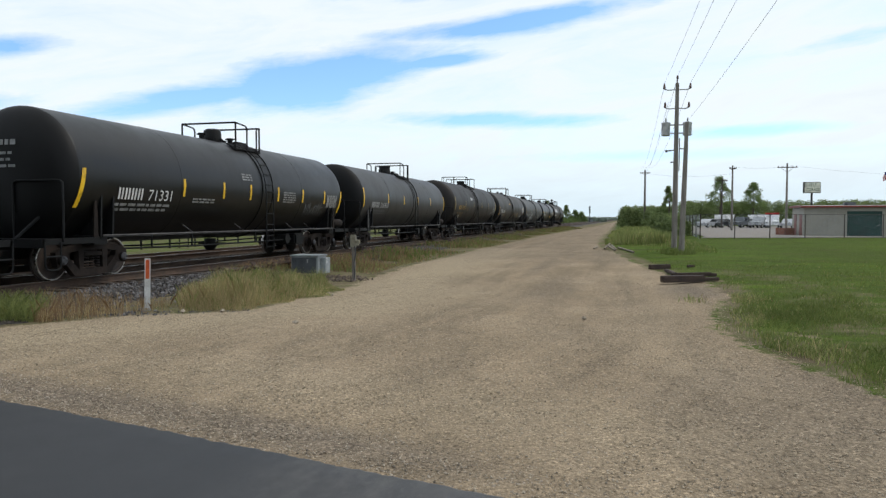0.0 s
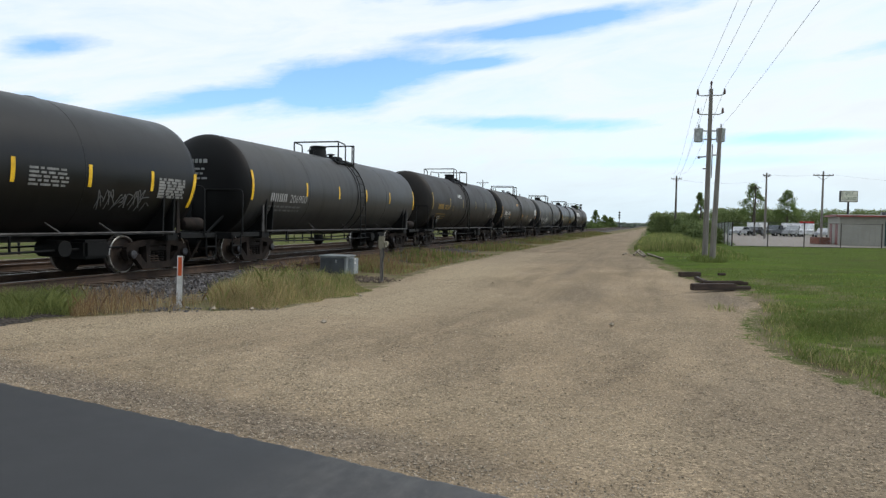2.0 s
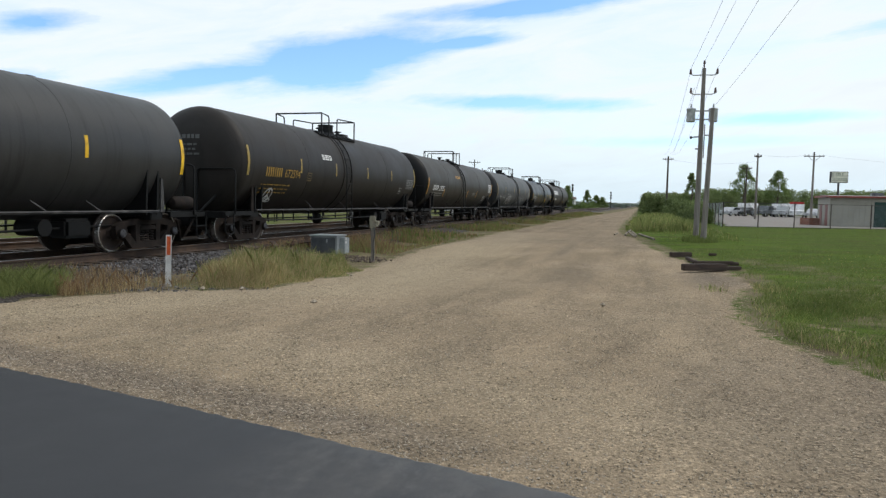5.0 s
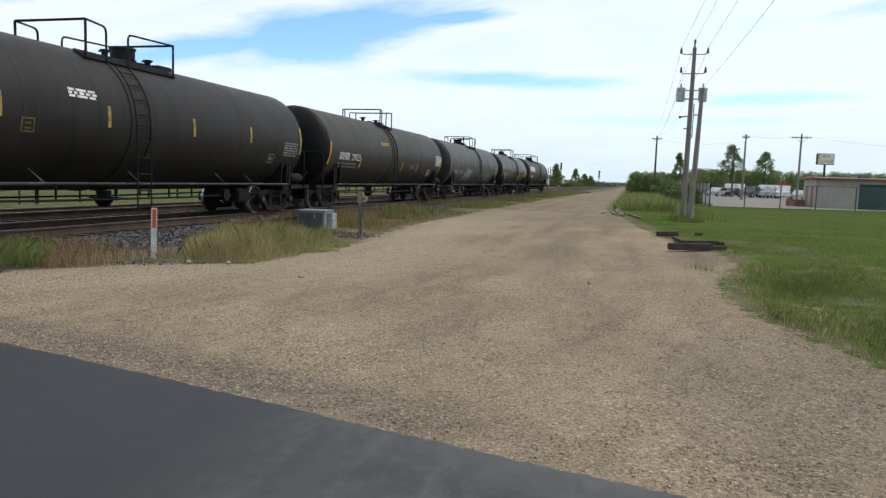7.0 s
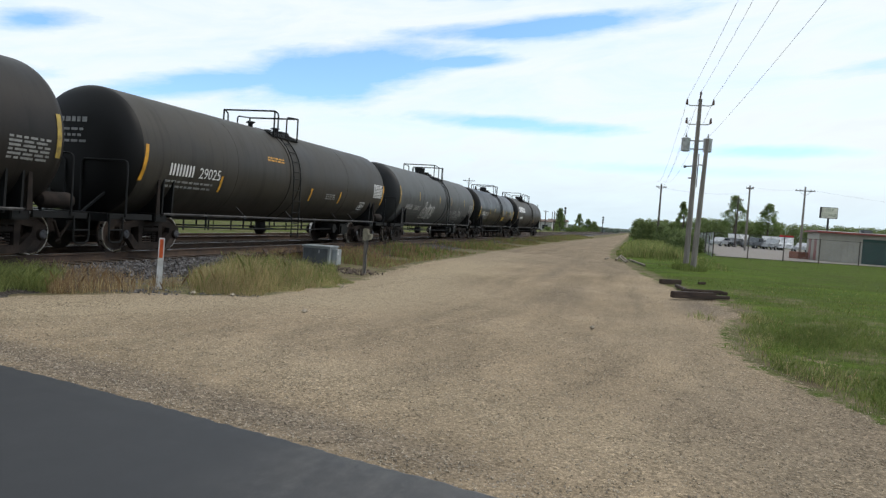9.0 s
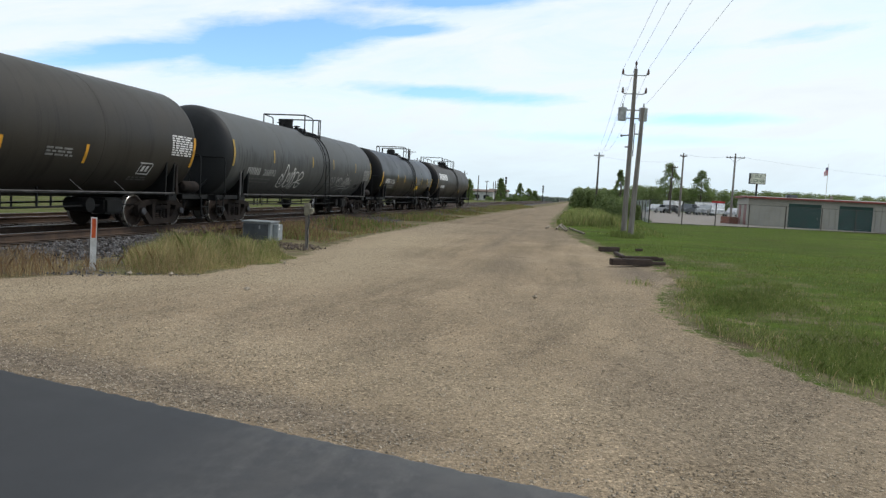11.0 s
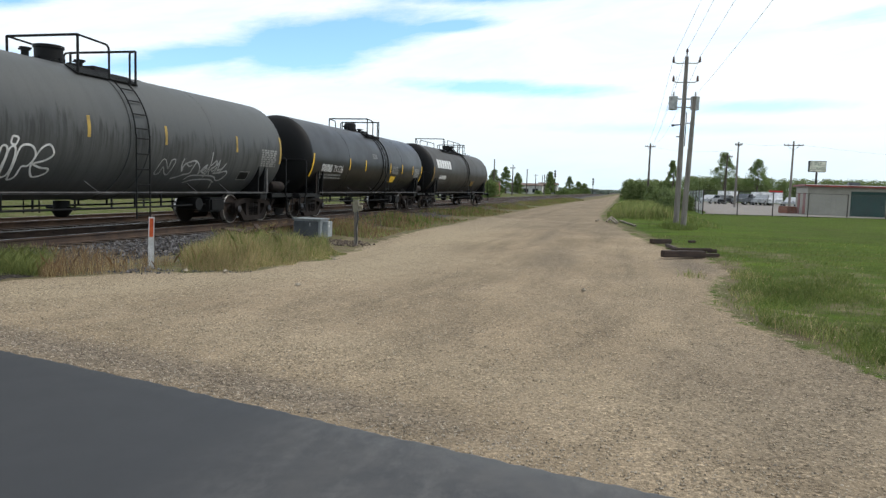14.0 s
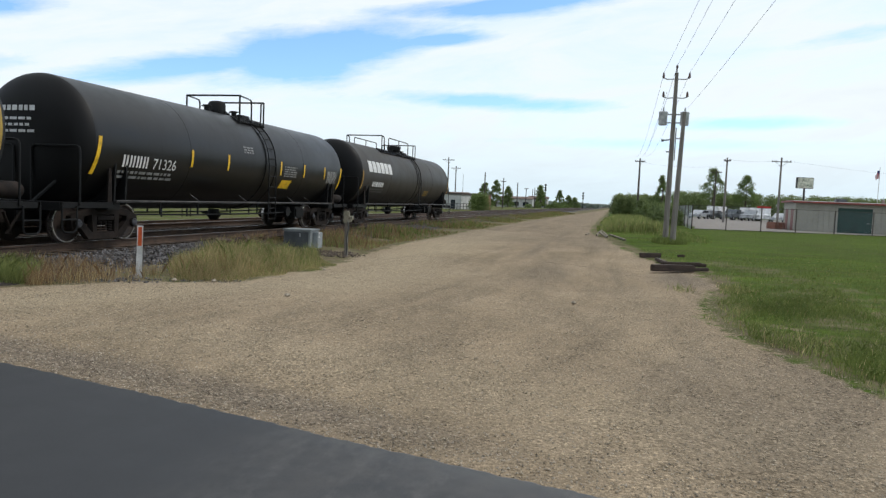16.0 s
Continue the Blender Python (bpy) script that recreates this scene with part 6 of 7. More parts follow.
def vehicle(kind, x, y, rz, paint, label):
    """A parked car, pickup or van in plain panels with cut-in windows and four wheels."""
    car = empty("parked_" + kind, label, kind, "vehicles parked in the yard", pose(x, y, yard_z(y), 0, 0, rz))
    L, W = {"pickup": (5.4, 1.9), "car": (4.5, 1.8), "van": (5.6, 2.05), "trailer": (4.6, 2.2)}[kind]
    h = L / 2
    prof = {"pickup": [(-h, 0.45), (-h, 1.0), (-0.9, 1.08), (-0.4, 1.78), (1.2, 1.80), (1.35, 1.08), (h, 1.05), (h, 0.45)],
            "car": [(-h, 0.35), (-h + 0.05, 0.75), (-1.0, 0.95), (-0.3, 1.45), (1.2, 1.47), (1.9, 0.98), (h, 0.92), (h, 0.35)],
            "van": [(-h, 0.4), (-h + 0.05, 1.05), (-1.9, 1.2), (-1.4, 2.15), (h - 0.05, 2.2), (h, 0.4)],
            "trailer": [(-h, 0.55), (-h, 2.30), (h, 2.35), (h, 0.55)]}[kind]
    bm = bmesh.new()
    prism(bm, prof, W, "y", 0)
    bmesh.ops.bevel(bm, geom=list(bm.edges), offset=0.06, segments=2, affect="EDGES")
    part("body", bm, M[paint], car)
    glass = {"pickup": [(-0.72, 1.14), (-0.34, 1.68), (1.12, 1.70), (1.2, 1.14)], "car": [(-0.72, 1.0), (-0.24, 1.38), (1.1, 1.40), (1.55, 1.02)],
             "van": [(-1.65, 1.3), (-1.35, 2.0), (-0.6, 2.0), (-0.6, 1.3)], "trailer": []}[kind]
    if glass:
        for s in (-1, 1):
            bm = bmesh.new()
            prism(bm, glass, 0.03, "y", s * (W / 2 + 0.004))
            part("side_window", bm, M["glass_dark"], car)
        (xa, za), (xb, zb) = glass[0], glass[1]
        bm = bmesh.new()
        box(bm, 0.03, W * 0.82, math.hypot(xb - xa, zb - za) * 0.95, (xa + xb) / 2 - 0.10, 0, (za + zb) / 2, ry=math.degrees(math.atan2(xb - xa, zb - za)))
        part("windscreen", bm, M["glass_dark"], car)
    for s in (-1, 1):
        for wx in (-h * 0.62, h * 0.60):
            bm = bmesh.new()
            lathe(bm, [(-0.11, 0.18), (-0.11, 0.33), (-0.08, 0.36), (0.08, 0.36), (0.11, 0.33), (0.11, 0.18)], 20, "y")
            ob = part("wheel", bm, M["tyre"], car)
            ob.location = (wx, s * (W / 2 - 0.08), 0.36)
            bm = bmesh.new()
            lathe(bm, [(-0.115, 0.02), (-0.115, 0.2), (0.115, 0.2), (0.115, 0.02)], 14, "y")
            part("rim", bm, M["car_silver"], ob)
    for s in (-1, 1):
        bm = bmesh.new()
        box(bm, 0.04, 0.3, 0.14, -h - 0.005, s * W * 0.36, 0.85 if kind != "trailer" else 0.75)
        part("headlight", bm, M["car_silver"], car)
    return car


def lot():
    ob = mesh_object("yard_surface", [(x, y, yard_z(y)) for x, y in ((6.2, 62.5), (28, 70), (7, 68), (60, 68.5), (7.5, 150), (90, 150))],
                     [(0, 1, 3, 2), (2, 3, 5, 4)], M["yard"])
    tagged(ob, "pale gravel yard behind the chain-link fence", "yard", kind="structure")
    vehicle("car", 13.4, 126, 55, "car_silver", "pale silver car parked beside the fence")
    vehicle("car", 15.8, 128, 60, "car_black", "black car parked in the gravel yard")
    vehicle("trailer", 18.9, 148, 62, "car_white", "white box trailer parked at the back of the yard")
    vehicle("pickup", 18.75, 127, 58, "car_grey", "dark grey pickup truck parked in the gravel yard")
    vehicle("car", 20.9, 131, 68, "car_black", "dark car parked in the gravel yard")
    vehicle("pickup", 21.5, 126, 62, "car_silver", "silver pickup truck parked in the gravel yard")
    vehicle("car", 22.4, 132, 80, "car_grey", "grey car parked in the gravel yard")
    vehicle("trailer", 25.4, 148, 42, "car_white", "white box trailer parked behind the cars")
    v = vehicle("van", 23.6, 127, 78, "car_white", "white van with a red roof band parked in the yard")
    bm = bmesh.new()
    box(bm, 0.5, 2.08, 0.30, -1.2, 0, 2.32, bevel=0.03)
    part("roof_band", bm, M["car_red"], v, "red roof band")
    vehicle("car", 25.8, 125, 62, "car_silver", "silver car parked by the storage building")


M["chain"], M["chain_dense"] = chain_mat(0.012), chain_mat(0.10)
M["yard"] = worn("yard_gravel", (0.20, 0.175, 0.152), (0.16, 0.14, 0.12), (0.24, 0.21, 0.185), rough=0.95, scale=0.4)


# ---- trees and far things ----
def leaf_quads(centres, radii, n, size, r):
    """Random small leaf cards inside blobs, denser towards each blob's skin."""
    k = r.integers(0, len(centres), n)
    d = r.normal(size=(n, 3))
    d /= np.linalg.norm(d, axis=1)[:, None]
    p = centres[k] + d * radii[k] * (r.random(n) ** 0.45)[:, None]
    u = r.normal(size=(n, 3))
    u /= np.linalg.norm(u, axis=1)[:, None]
    w = np.cross(u, r.normal(size=(n, 3)))
    w /= np.linalg.norm(w, axis=1)[:, None]
    s = (size * (0.6 + 0.8 * r.random(n)))[:, None]
    return np.stack([p - u * s, p + w * s * 0.6, p + u * s, p - w * s * 0.6], 1)


def tree(x, y, h, spread, seed, leaves=1800, leaf=0.16, mat="leaves", trunk=0.28, label="leafy deciduous tree with a ragged crown"):
    r = np.random.default_rng(seed)
    t = empty("tree", label, "tree", m=pose(x, y, -0.05))
    bm = bmesh.new()
    tr = 0.018 * h + 0.04
    rod(bm, (0, 0, 0), (0.02 * h, 0, h * 0.55), tr, tr * 0.55, seg=8)
    rod(bm, (0.02 * h, 0, h * 0.55), (0.0, 0.02 * h, h * 0.92), tr * 0.55, tr * 0.12, seg=6)
    cs, rs = [], []
    for i in range(96):
        f = (i + 0.5) / 96
        z = h * (trunk + (0.97 - trunk) * f)
        rad = spread * (0.3 + 0.8 * math.sin(math.pi * min(1, f * 0.72 + 0.2))) * (1.05 - 0.72 * f) * r.uniform(0.45, 1.05)
        a = r.uniform(0, 6.28)
        tip = (math.cos(a) * rad, math.sin(a) * rad, z)
        if i % 4 == 0:
            rod(bm, (0.01 * h, 0, z - h * 0.08), tip, tr * 0.28, tr * 0.06, seg=5)
        cs.append(tip)
        q = spread * r.uniform(0.16, 0.32)
        rs.append((q, q, q * 0.8))
    part("trunk", bm, M["bark"], t)
    crown = tri_soup("crown", leaf_quads(np.array(cs), np.array(rs), leaves, leaf, r), M[mat])
    crown.parent = t
    return t


def thicket(name, x0, x1, y0, y1, h0, h1, n, leaf, seed, mat, label, blobs=60, slope=None):
    """A belt of scrub: many overlapping leaf clumps of uneven height."""
    r = np.random.default_rng(seed)
    f = r.random(blobs)
    g = r.random(blobs)
    x = x0 + (x1 - x0) * f
    y = y0 + (y1 - y0) * (0.75 * f + 0.25 * g if slope else g)
    h = h0 + (h1 - h0) * r.random(blobs)
    w = (abs(x1 - x0) / blobs) * 2.2 + h * 0.28
    centres = np.concatenate([np.stack([x, y, h * q], 1) for q in (0.22, 0.5, 0.76)])
    radii = np.concatenate([np.stack([w * k, w * k, h * 0.27], 1) for k in (1.0, 0.9, 0.6)])
    ob = tri_soup(name, leaf_quads(centres, radii, n, leaf, r), M[mat])
    tagged(ob, label, "bushes", kind="stuff")
    return ob


def build_trees():
    thicket("far_woods", 13, 112, 185, 200, 5.9, 6.35, 170000, 0.17, 11, "hedge", "dense belt of green scrub woods behind the yard", 320)
    thicket("far_woods", -420, 420, 760, 800, 2.2, 5.0, 30000, 0.8, 12, "hazed_leaves", "distant line of woods on the horizon, leaf colour greyed for haze", 160)
    thicket("roadside_bushes", -0.4, 9.5, 146, 156, 3.7, 4.5, 42000, 0.15, 13, "hedge", "dense green bushes beside the track road", 46)
    thicket("roadside_bushes", 2.6, 6.2, 84, 110, 1.3, 2.9, 26000, 0.10, 14, "hedge", "leafy bushes beside the track road", 44)
    thicket("roadside_bushes", 3.6, 6.0, 70, 88, 0.9, 2.2, 16000, 0.09, 15, "hedge", "low bushes behind the utility poles", 30)
    tree(5.4, 95, 6.0, 1.1, 21, 7000, 0.06, label="slim young tree behind the utility poles")
    tree(20.0, 165, 11.0, 2.9, 22, 8000, 0.095, trunk=0.40, label="open-crowned tree behind the yard")
    tree(27.2, 168, 9.8, 2.6, 23, 7000, 0.095, trunk=0.40, label="open-crowned tree behind the yard")
    # beyond the tracks
    for i, (x, y, h, w) in enumerate(((-27.0, 255, 8.2, 2.4), (-22.5, 285, 7.2, 2.2), (-20.0, 300, 5.4, 2.4), (-34.5, 205, 8.0, 2.2), (-38, 205, 7.0, 2.5),
                                      (-32.5, 215, 6.4, 2.0), (-27.6, 262, 7.0, 2.0), (-18.0, 310, 4.6, 2.6))):
        tree(x, y, h, w, 40 + i, 7000, 0.12, trunk=0.12, label="dense dark green tree beyond the tracks")
    thicket("far_bushes", -46, -20, 225, 300, 1.0, 2.4, 16000, 0.2, 31, "leaves", "low bushes beyond the tracks", 40)
    thicket("far_bushes", -23.5, -21.7, 114, 118, 2.6, 3.2, 9000, 0.09, 32, "leaves", "round bush beside the white building", 7)
    thicket("far_bushes", -17, -10, 330, 420, 1.0, 2.6, 9000, 0.25, 33, "hazed_leaves", "bushes where the tracks meet the horizon", 30)


def signal_mast(x, y, h, heads):
    s = empty("railway_signal", "tall black railway signal mast with round heads", "railway signal", m=pose(x, y, 0))
    bm = bmesh.new()
    rod(bm, (0, 0, 0), (0, 0, h), 0.13, seg=8)
    part("mast", bm, M["signal_black"], s)
    for z in heads:
        bm = bmesh.new()
        lathe(bm, [(-0.12, 0.05), (-0.12, 0.36), (0.0, 0.42), (0.06, 0.36), (0.06, 0.05)], 16, "y")
        ob = part("signal_head", bm, M["signal_black"], s)
        ob.location.z = z
    bm = bmesh.new()
    box(bm, 0.9, 0.8, 1.3, 0.8, 0, 0.65, bevel=0.03)
    part("case", bm, M["box_grey"], s)


def far_shed(x, y, w, d, h, wall, roof, label, rz=0, flat=False):
    b = empty("far_building", label, "building", m=pose(x, y, 0, 0, 0, rz))
    bm = bmesh.new()
    box(bm, w, d, h, 0, 0, h / 2)
    part("wall", bm, M[wall], b, smooth=False)
    bm = bmesh.new()
    if flat:
        box(bm, w + 0.3, d + 0.3, 0.22, 0, 0, h + 0.11)
    else:
        prism(bm, [(-d / 2 - 0.3, h), (0, h + 0.7), (d / 2 + 0.3, h), (d / 2 + 0.3, h + 0.14), (0, h + 0.85), (-d / 2 - 0.3, h + 0.14)], w + 0.5, "x", 0)
    part("roof", bm, M[roof], b, smooth=False)
    for k in (-0.3, 0.05, 0.32):
        bm = bmesh.new()
        box(bm, w * (0.10 if flat else 0.16), 0.06, h * (0.62 if flat else 0.45), k * w, -d / 2 - 0.02, h * (0.33 if flat else 0.42))
        part("door", bm, M["glass_dark"], b, "dark opening")
    return b


def build_far_left():
    for x, y, h, arms in ((-36.0, 150, 10.8, ((10.2, 2.6),)), (-40.0, 175, 10.2, ((9.6, 2.4),)), (-27.0, 170, 7.4, ((6.6, 1.4),)), (-29.0, 230, 6.5, ((6.2, 1.5),)),
                          (-26.0, 140, 7.4, ()), (-25.4, 137, 5.3, ()), (-26.3, 190, 7.0, ()), (-29.2, 250, 6.6, ()), (-24.5, 215, 6.2, ())):
        utility_pole(x, y, h, (0, 0), 0.17, "dark_pole", "dark wooden pole beyond the tracks", arms)
    utility_pole(-43.5, 200, 9.2, (0, 0), 0.09, "galv", "slender grey lamp pole beyond the tracks", (), name="lamp_pole")
    signal_mast(-26.0, 262, 8.3, (7.4, 8.4, 6.6))
    signal_mast(-14.1, 300, 6.9, (6.5, 5.4, 4.4))
    far_shed(-30.2, 124, 8.2, 6, 2.55, "shed_wall", "dark_pole", "white flat-roofed building with dark openings beyond the tracks", -6, True)
    far_shed(-27.6, 134, 7.0, 6, 2.75, "red_brick", "dark_pole", "low brick building with a dark flat roof", 0, True)
    far_shed(-37.5, 160, 8, 6, 2.6, "red_brick", "brown_roof", "low reddish brick building beyond the tracks")
    far_shed(-33.5, 240, 12, 9, 2.8, "shed_wall", "brown_roof", "pale low shed beyond the tracks")
    far_shed(-29.0, 268, 7, 6, 3.4, "shed_wall", "brown_roof", "pale hut with a dark roof")
    far_shed(-40, 196, 5, 4, 2.2, "white_paint", "shed_wall", "small white hut beyond the tracks")
    # simple stand-in for a low white object, likely a parked vehicle
    blk = empty("white_block", "plain white block standing in for a low parked vehicle beyond the tracks", "block", m=pose(-39.4, 38.4, 0, 0, 0, 40))
    bm = bmesh.new()
    box(bm, 2.1, 0.6, 0.42, 0, 0, 0.20, bevel=0.03)
    part("body", bm, M["white_paint"], blk)
    # pipe fence along the field
    f = empty("pipe_fence", "dark pipe fence along the far edge of the railway", "fence")
    x = -24.5
    for i in range(46):
        bm = bmesh.new()
        rod(bm, (x, 8 + i * 2.4, -0.05), (x, 8 + i * 2.4, 1.15), 0.05, seg=6)
        part("post", bm, M["black_steel"], f)
    for z in (0.62, 1.08):
        bm = bmesh.new()
        rod(bm, (x, 6, z), (x, 118, z), 0.035, seg=6)
        part("rail", bm, M["black_steel"], f)


# ---- grass, stones ----
def blades(name, pts, h0, h1, width, mat, seed, label, lean=0.35, tall=None):
    r = np.random.default_rng(seed)
    n = len(pts)
    h = (h0 + (h1 - h0) * r.random(n)) * (1 if tall is None else tall)
    a = r.random(n) * 6.283
    w = width * (0.6 + 0.8 * r.random(n))
    side = np.stack([np.cos(a), np.sin(a), np.zeros(n)], 1) * w[:, None]
    b = r.random(n) * 6.283
    k = lean * h * (0.3 + r.random(n))
    bend = np.stack([np.cos(b) * k, np.sin(b) * k, h], 1)
    mid = np.stack([np.cos(b) * k * 0.35, np.sin(b) * k * 0.35, h * 0.58], 1)
    quads = np.stack([pts - side, pts + side, pts + mid + side * 0.75, pts + bend, pts + mid - side * 0.75], 1)
    tagged(tri_soup(name, quads, M[mat]), label, "grass", kind="stuff")


def scatter(n, x0, x1, y0, y1, keep, seed, z=0.0):
    r = np.random.default_rng(seed)
    x, y = x0 + (x1 - x0) * r.random(n), y0 + (y1 - y0) * r.random(n)
    ok = keep(x, y, r)
    x, y = x[ok], y[ok]
    return np.stack([x, y, ground_height(x, y) + z], 1)


def clump(x, y, s, seed):
    """Patchiness, 0 to 1."""
    return 0.5 + 0.5 * np.sin(x * s + seed) * np.sin(y * s * 0.8 + seed * 2.1 + np.sin(x * s * 0.6))


def build_grass():
    L, Rt = (lambda y: edge_x(LEFT_EDGE, y)), (lambda y: edge_x(RIGHT_EDGE, y))

    # the tall tuft between the post and the cabinet
    def tuft(x, y, r):
        return (x < L(y) - 0.05 + 0.12 * np.sin(y * 5)) & (x > -9.3) & (x > -0.70 * y + 0.7 * r.random(len(x)) ** 2) & (y < 16.1 + 0.4 * np.sin(x * 4))
    p = scatter(110000, -10, -6, 10.6, 18, tuft, 50)
    tall = np.clip((L(p[:, 1]) - p[:, 0]) / 0.9, 0.12, 1) * np.clip(1.22 - (p[:, 1] - 11) * 0.09, 0.78, 1.12) * (0.5 + 0.75 * clump(p[:, 0], p[:, 1], 4.5, 9)) * np.clip(0.35 + (p[:, 0] + 0.70 * p[:, 1]) / 1.4, 0.3, 1)
    split = np.random.default_rng(5).random(len(p)) < np.clip(0.20 + (p[:, 1] - 11.5) * 0.09, 0.18, 0.62)
    blades("verge_grass", p[split], 0.20, 0.58, 0.0021, "grass", 51, "tall rank green grass beside the track", 0.50, tall=tall[split])
    blades("dry_verge_grass", p[~split], 0.18, 0.55, 0.0021, "dry_grass", 52, "tall bleached dry grass beside the track", 0.42, tall=tall[~split])
    # low strip south of the post
    p = scatter(44000, -12.0, -8.0, 6.8, 11.6, lambda x, y, r: (x < L(y) - 0.05) & (x > -10.9) & ((y < 9.6 - 0.2 * (x + 9)) | (r.random(len(x)) < 0.35)) & (clump(x, y, 2.0, 1) > 0.1), 53)
    green = p[:, 1] + 0.9 * p[:, 0] < 1.3 + 0.3 * np.sin(p[:, 0] * 3)
    q = p[:, 1] + 0.9 * p[:, 0]
    thin = np.random.default_rng(7).random(len(p)) < np.clip(1.0 - (q - 2.2) / 1.2, 0.30, 1)
    p, green = p[thin], green[thin]
    blades("verge_grass", p[green], 0.18, 0.42, 0.0026, "grass", 54, "short green verge grass beside the track", 0.7)
    blades("weeds", p[~green][::2], 0.10, 0.42, 0.0026, "rust_weed", 55, "rust-brown dry weeds beside the track", 0.5)
    blades("dry_verge_grass", p[~green][1::3], 0.10, 0.34, 0.0021, "dry_grass", 56, "bleached dry grass beside the track")
    # rust weeds round the cabinet and on along the verge
    p = scatter(14000, -11, -7.2, 17.2, 27, lambda x, y, r: (x < L(y) - 0.25) & (clump(x, y, 1.1, 2) > 0.25) & ((y > 20.3) | (x < -9.0)) & (((x + 9.2) / 0.8) ** 2 + ((y - 19.9) / 0.6) ** 2 > 1), 57)
    near = np.clip((L(p[:, 1]) - p[:, 0]) / 1.4, 0.25, 1)
    blades("weeds", p[::2], 0.12, 0.45, 0.006, "rust_weed", 58, "rust-brown dry weeds on the verge", tall=near[::2])
    blades("verge_grass", p[1::2], 0.10, 0.35, 0.006, "grass", 59, "green grass on the verge", tall=near[1::2])
    p = scatter(36000, -11.2, -7.0, 26, 130, lambda x, y, r: (x < L(y) - 0.1) & (clump(x, y, 0.5, 3) > 0.22), 60)
    near = np.clip((L(p[:, 1]) - p[:, 0]) / 1.6, 0.2, 1) * (0.6 + 0.6 * clump(p[:, 0], p[:, 1], 0.9, 11))
    sp = np.random.default_rng(6).random(len(p))
    blades("verge_grass", p[sp < 0.6], 0.12, 0.42, 0.014, "lawn", 61, "rank green grass along the track road", tall=near[sp < 0.6])
    blades("dry_verge_grass", p[(sp >= 0.6) & (sp < 0.85)], 0.12, 0.42, 0.014, "rust_weed", 62, "dry brown grass along the track road", tall=near[(sp >= 0.6) & (sp < 0.85)])
    blades("weeds", p[sp >= 0.85], 0.12, 0.42, 0.014, "rust_weed", 63, "brown weeds along the track road", tall=near[sp >= 0.85])
    # lawn on the other side
    p = scatter(230000, 1.0, 14, 4.6, 30, lambda x, y, r: (x > Rt(y) - 0.05 + 0.5 * clump(x, y, 3, 4)) & (r.random(len(x)) < (0.2 + 0.8 * clump(x, y, 1.3, 5) * clump(x, y, 4.1, 3)) * np.clip(1.25 - (y - 6) / 20, 0.1, 1))
                & (((x - 1.7) / 1.0) ** 2 + ((y - 16.6) / 1.7) ** 2 > 0.7 + r.random(len(x))), 64)
    sp = np.random.default_rng(8).random(len(p))
    blades("lawn_grass", p[sp < 0.9], 0.02, 0.085, 0.0042, "lawn", 65, "mown green lawn grass beside the road", 0.6)
    blades("dry_lawn_grass", p[sp >= 0.94], 0.03, 0.09, 0.002, "dry_grass", 66, "dry stems in the lawn edge", 0.6)
    p = scatter(70000, 1.2, 5.2, 7.0, 16.6, lambda x, y, r: (x > Rt(y) + 0.15 + 0.4 * clump(x, y, 2.3, 1)) & (x < Rt(y) + 2.6) & (r.random(len(x)) < clump(x, y, 1.6, 6) ** 2), 67)
    sp = np.random.default_rng(9).random(len(p))
    blades("rank_grass", p[sp < 0.93], 0.03, 0.12, 0.0045, "lawn", 68, "longer rank grass along the lawn edge", 0.8)
    blades("dry_grass", p[sp >= 0.93], 0.03, 0.11, 0.002, "dry_grass", 69, "dry stems along the lawn edge")
    # weeds that stand over the gravel at the lawn's edge
    p = scatter(60000, 1.2, 5.4, 6.0, 18.0, lambda x, y, r: (np.abs(x - Rt(y) - 0.25 - 0.5 * clump(x, y, 1.7, 3)) < 0.32) & (r.random(len(x)) < clump(x, y, 2.6, 5) ** 3), 75)
    q = scatter(800, 0.9, 2.0, 14.2, 15.8, lambda x, y, r: ((x - 1.35) / 0.35) ** 2 + ((y - 14.9) / 0.5) ** 2 < r.random(len(x)), 98)
    p = np.concatenate([p, q])
    blades("edge_weeds", p[::6], 0.04, 0.15, 0.004, "dry_grass", 76, "dry weeds at the edge of the lawn", 0.6)
    blades("edge_weeds", p[1::2], 0.04, 0.16, 0.0045, "grass", 77, "green weeds at the edge of the lawn", 0.6)
    p = scatter(5000, 1.6, 3.4, 33.0, 37.5, lambda x, y, r: ((x - 2.45) ** 2 / 0.5 + (y - 35.2) ** 2 / 4) < r.random(len(x)) * 1.5, 78)
    blades("rank_grass", p, 0.08, 0.32, 0.010, "lawn", 79, "tall grass round the feet of the poles", 0.4)
    p = scatter(26000, 0.8, 26, 19, 66, lambda x, y, r: (x > Rt(y) + 0.4) & (y < 61 + (x - 6) * 0.466) & (clump(x, y, 0.6, 7) > 0.1), 70)
    blades("lawn_grass", p[::2], 0.02, 0.06, 0.006, "lawn", 71, "mown green lawn towards the yard fence", 0.6)
    p = scatter(40000, -1.9, 4.2, 46, 84, lambda x, y, r: (x > Rt(y) + 0.5 + 0.6 * clump(x, y, 0.5, 2)) & (x < Rt(y) + 4.4), 90)
    rise = np.clip((p[:, 0] - Rt(p[:, 1])) / 1.6, 0.25, 1) * (0.55 + 0.6 * clump(p[:, 0], p[:, 1], 0.55, 4))
    sp = np.random.default_rng(12).random(len(p))
    blades("tall_grass", p[sp < 0.86], 0.30, 0.95, 0.014, "grass", 91, "tall rank yellow-green grass heaped along the road verge", 0.35, tall=rise[sp < 0.86])
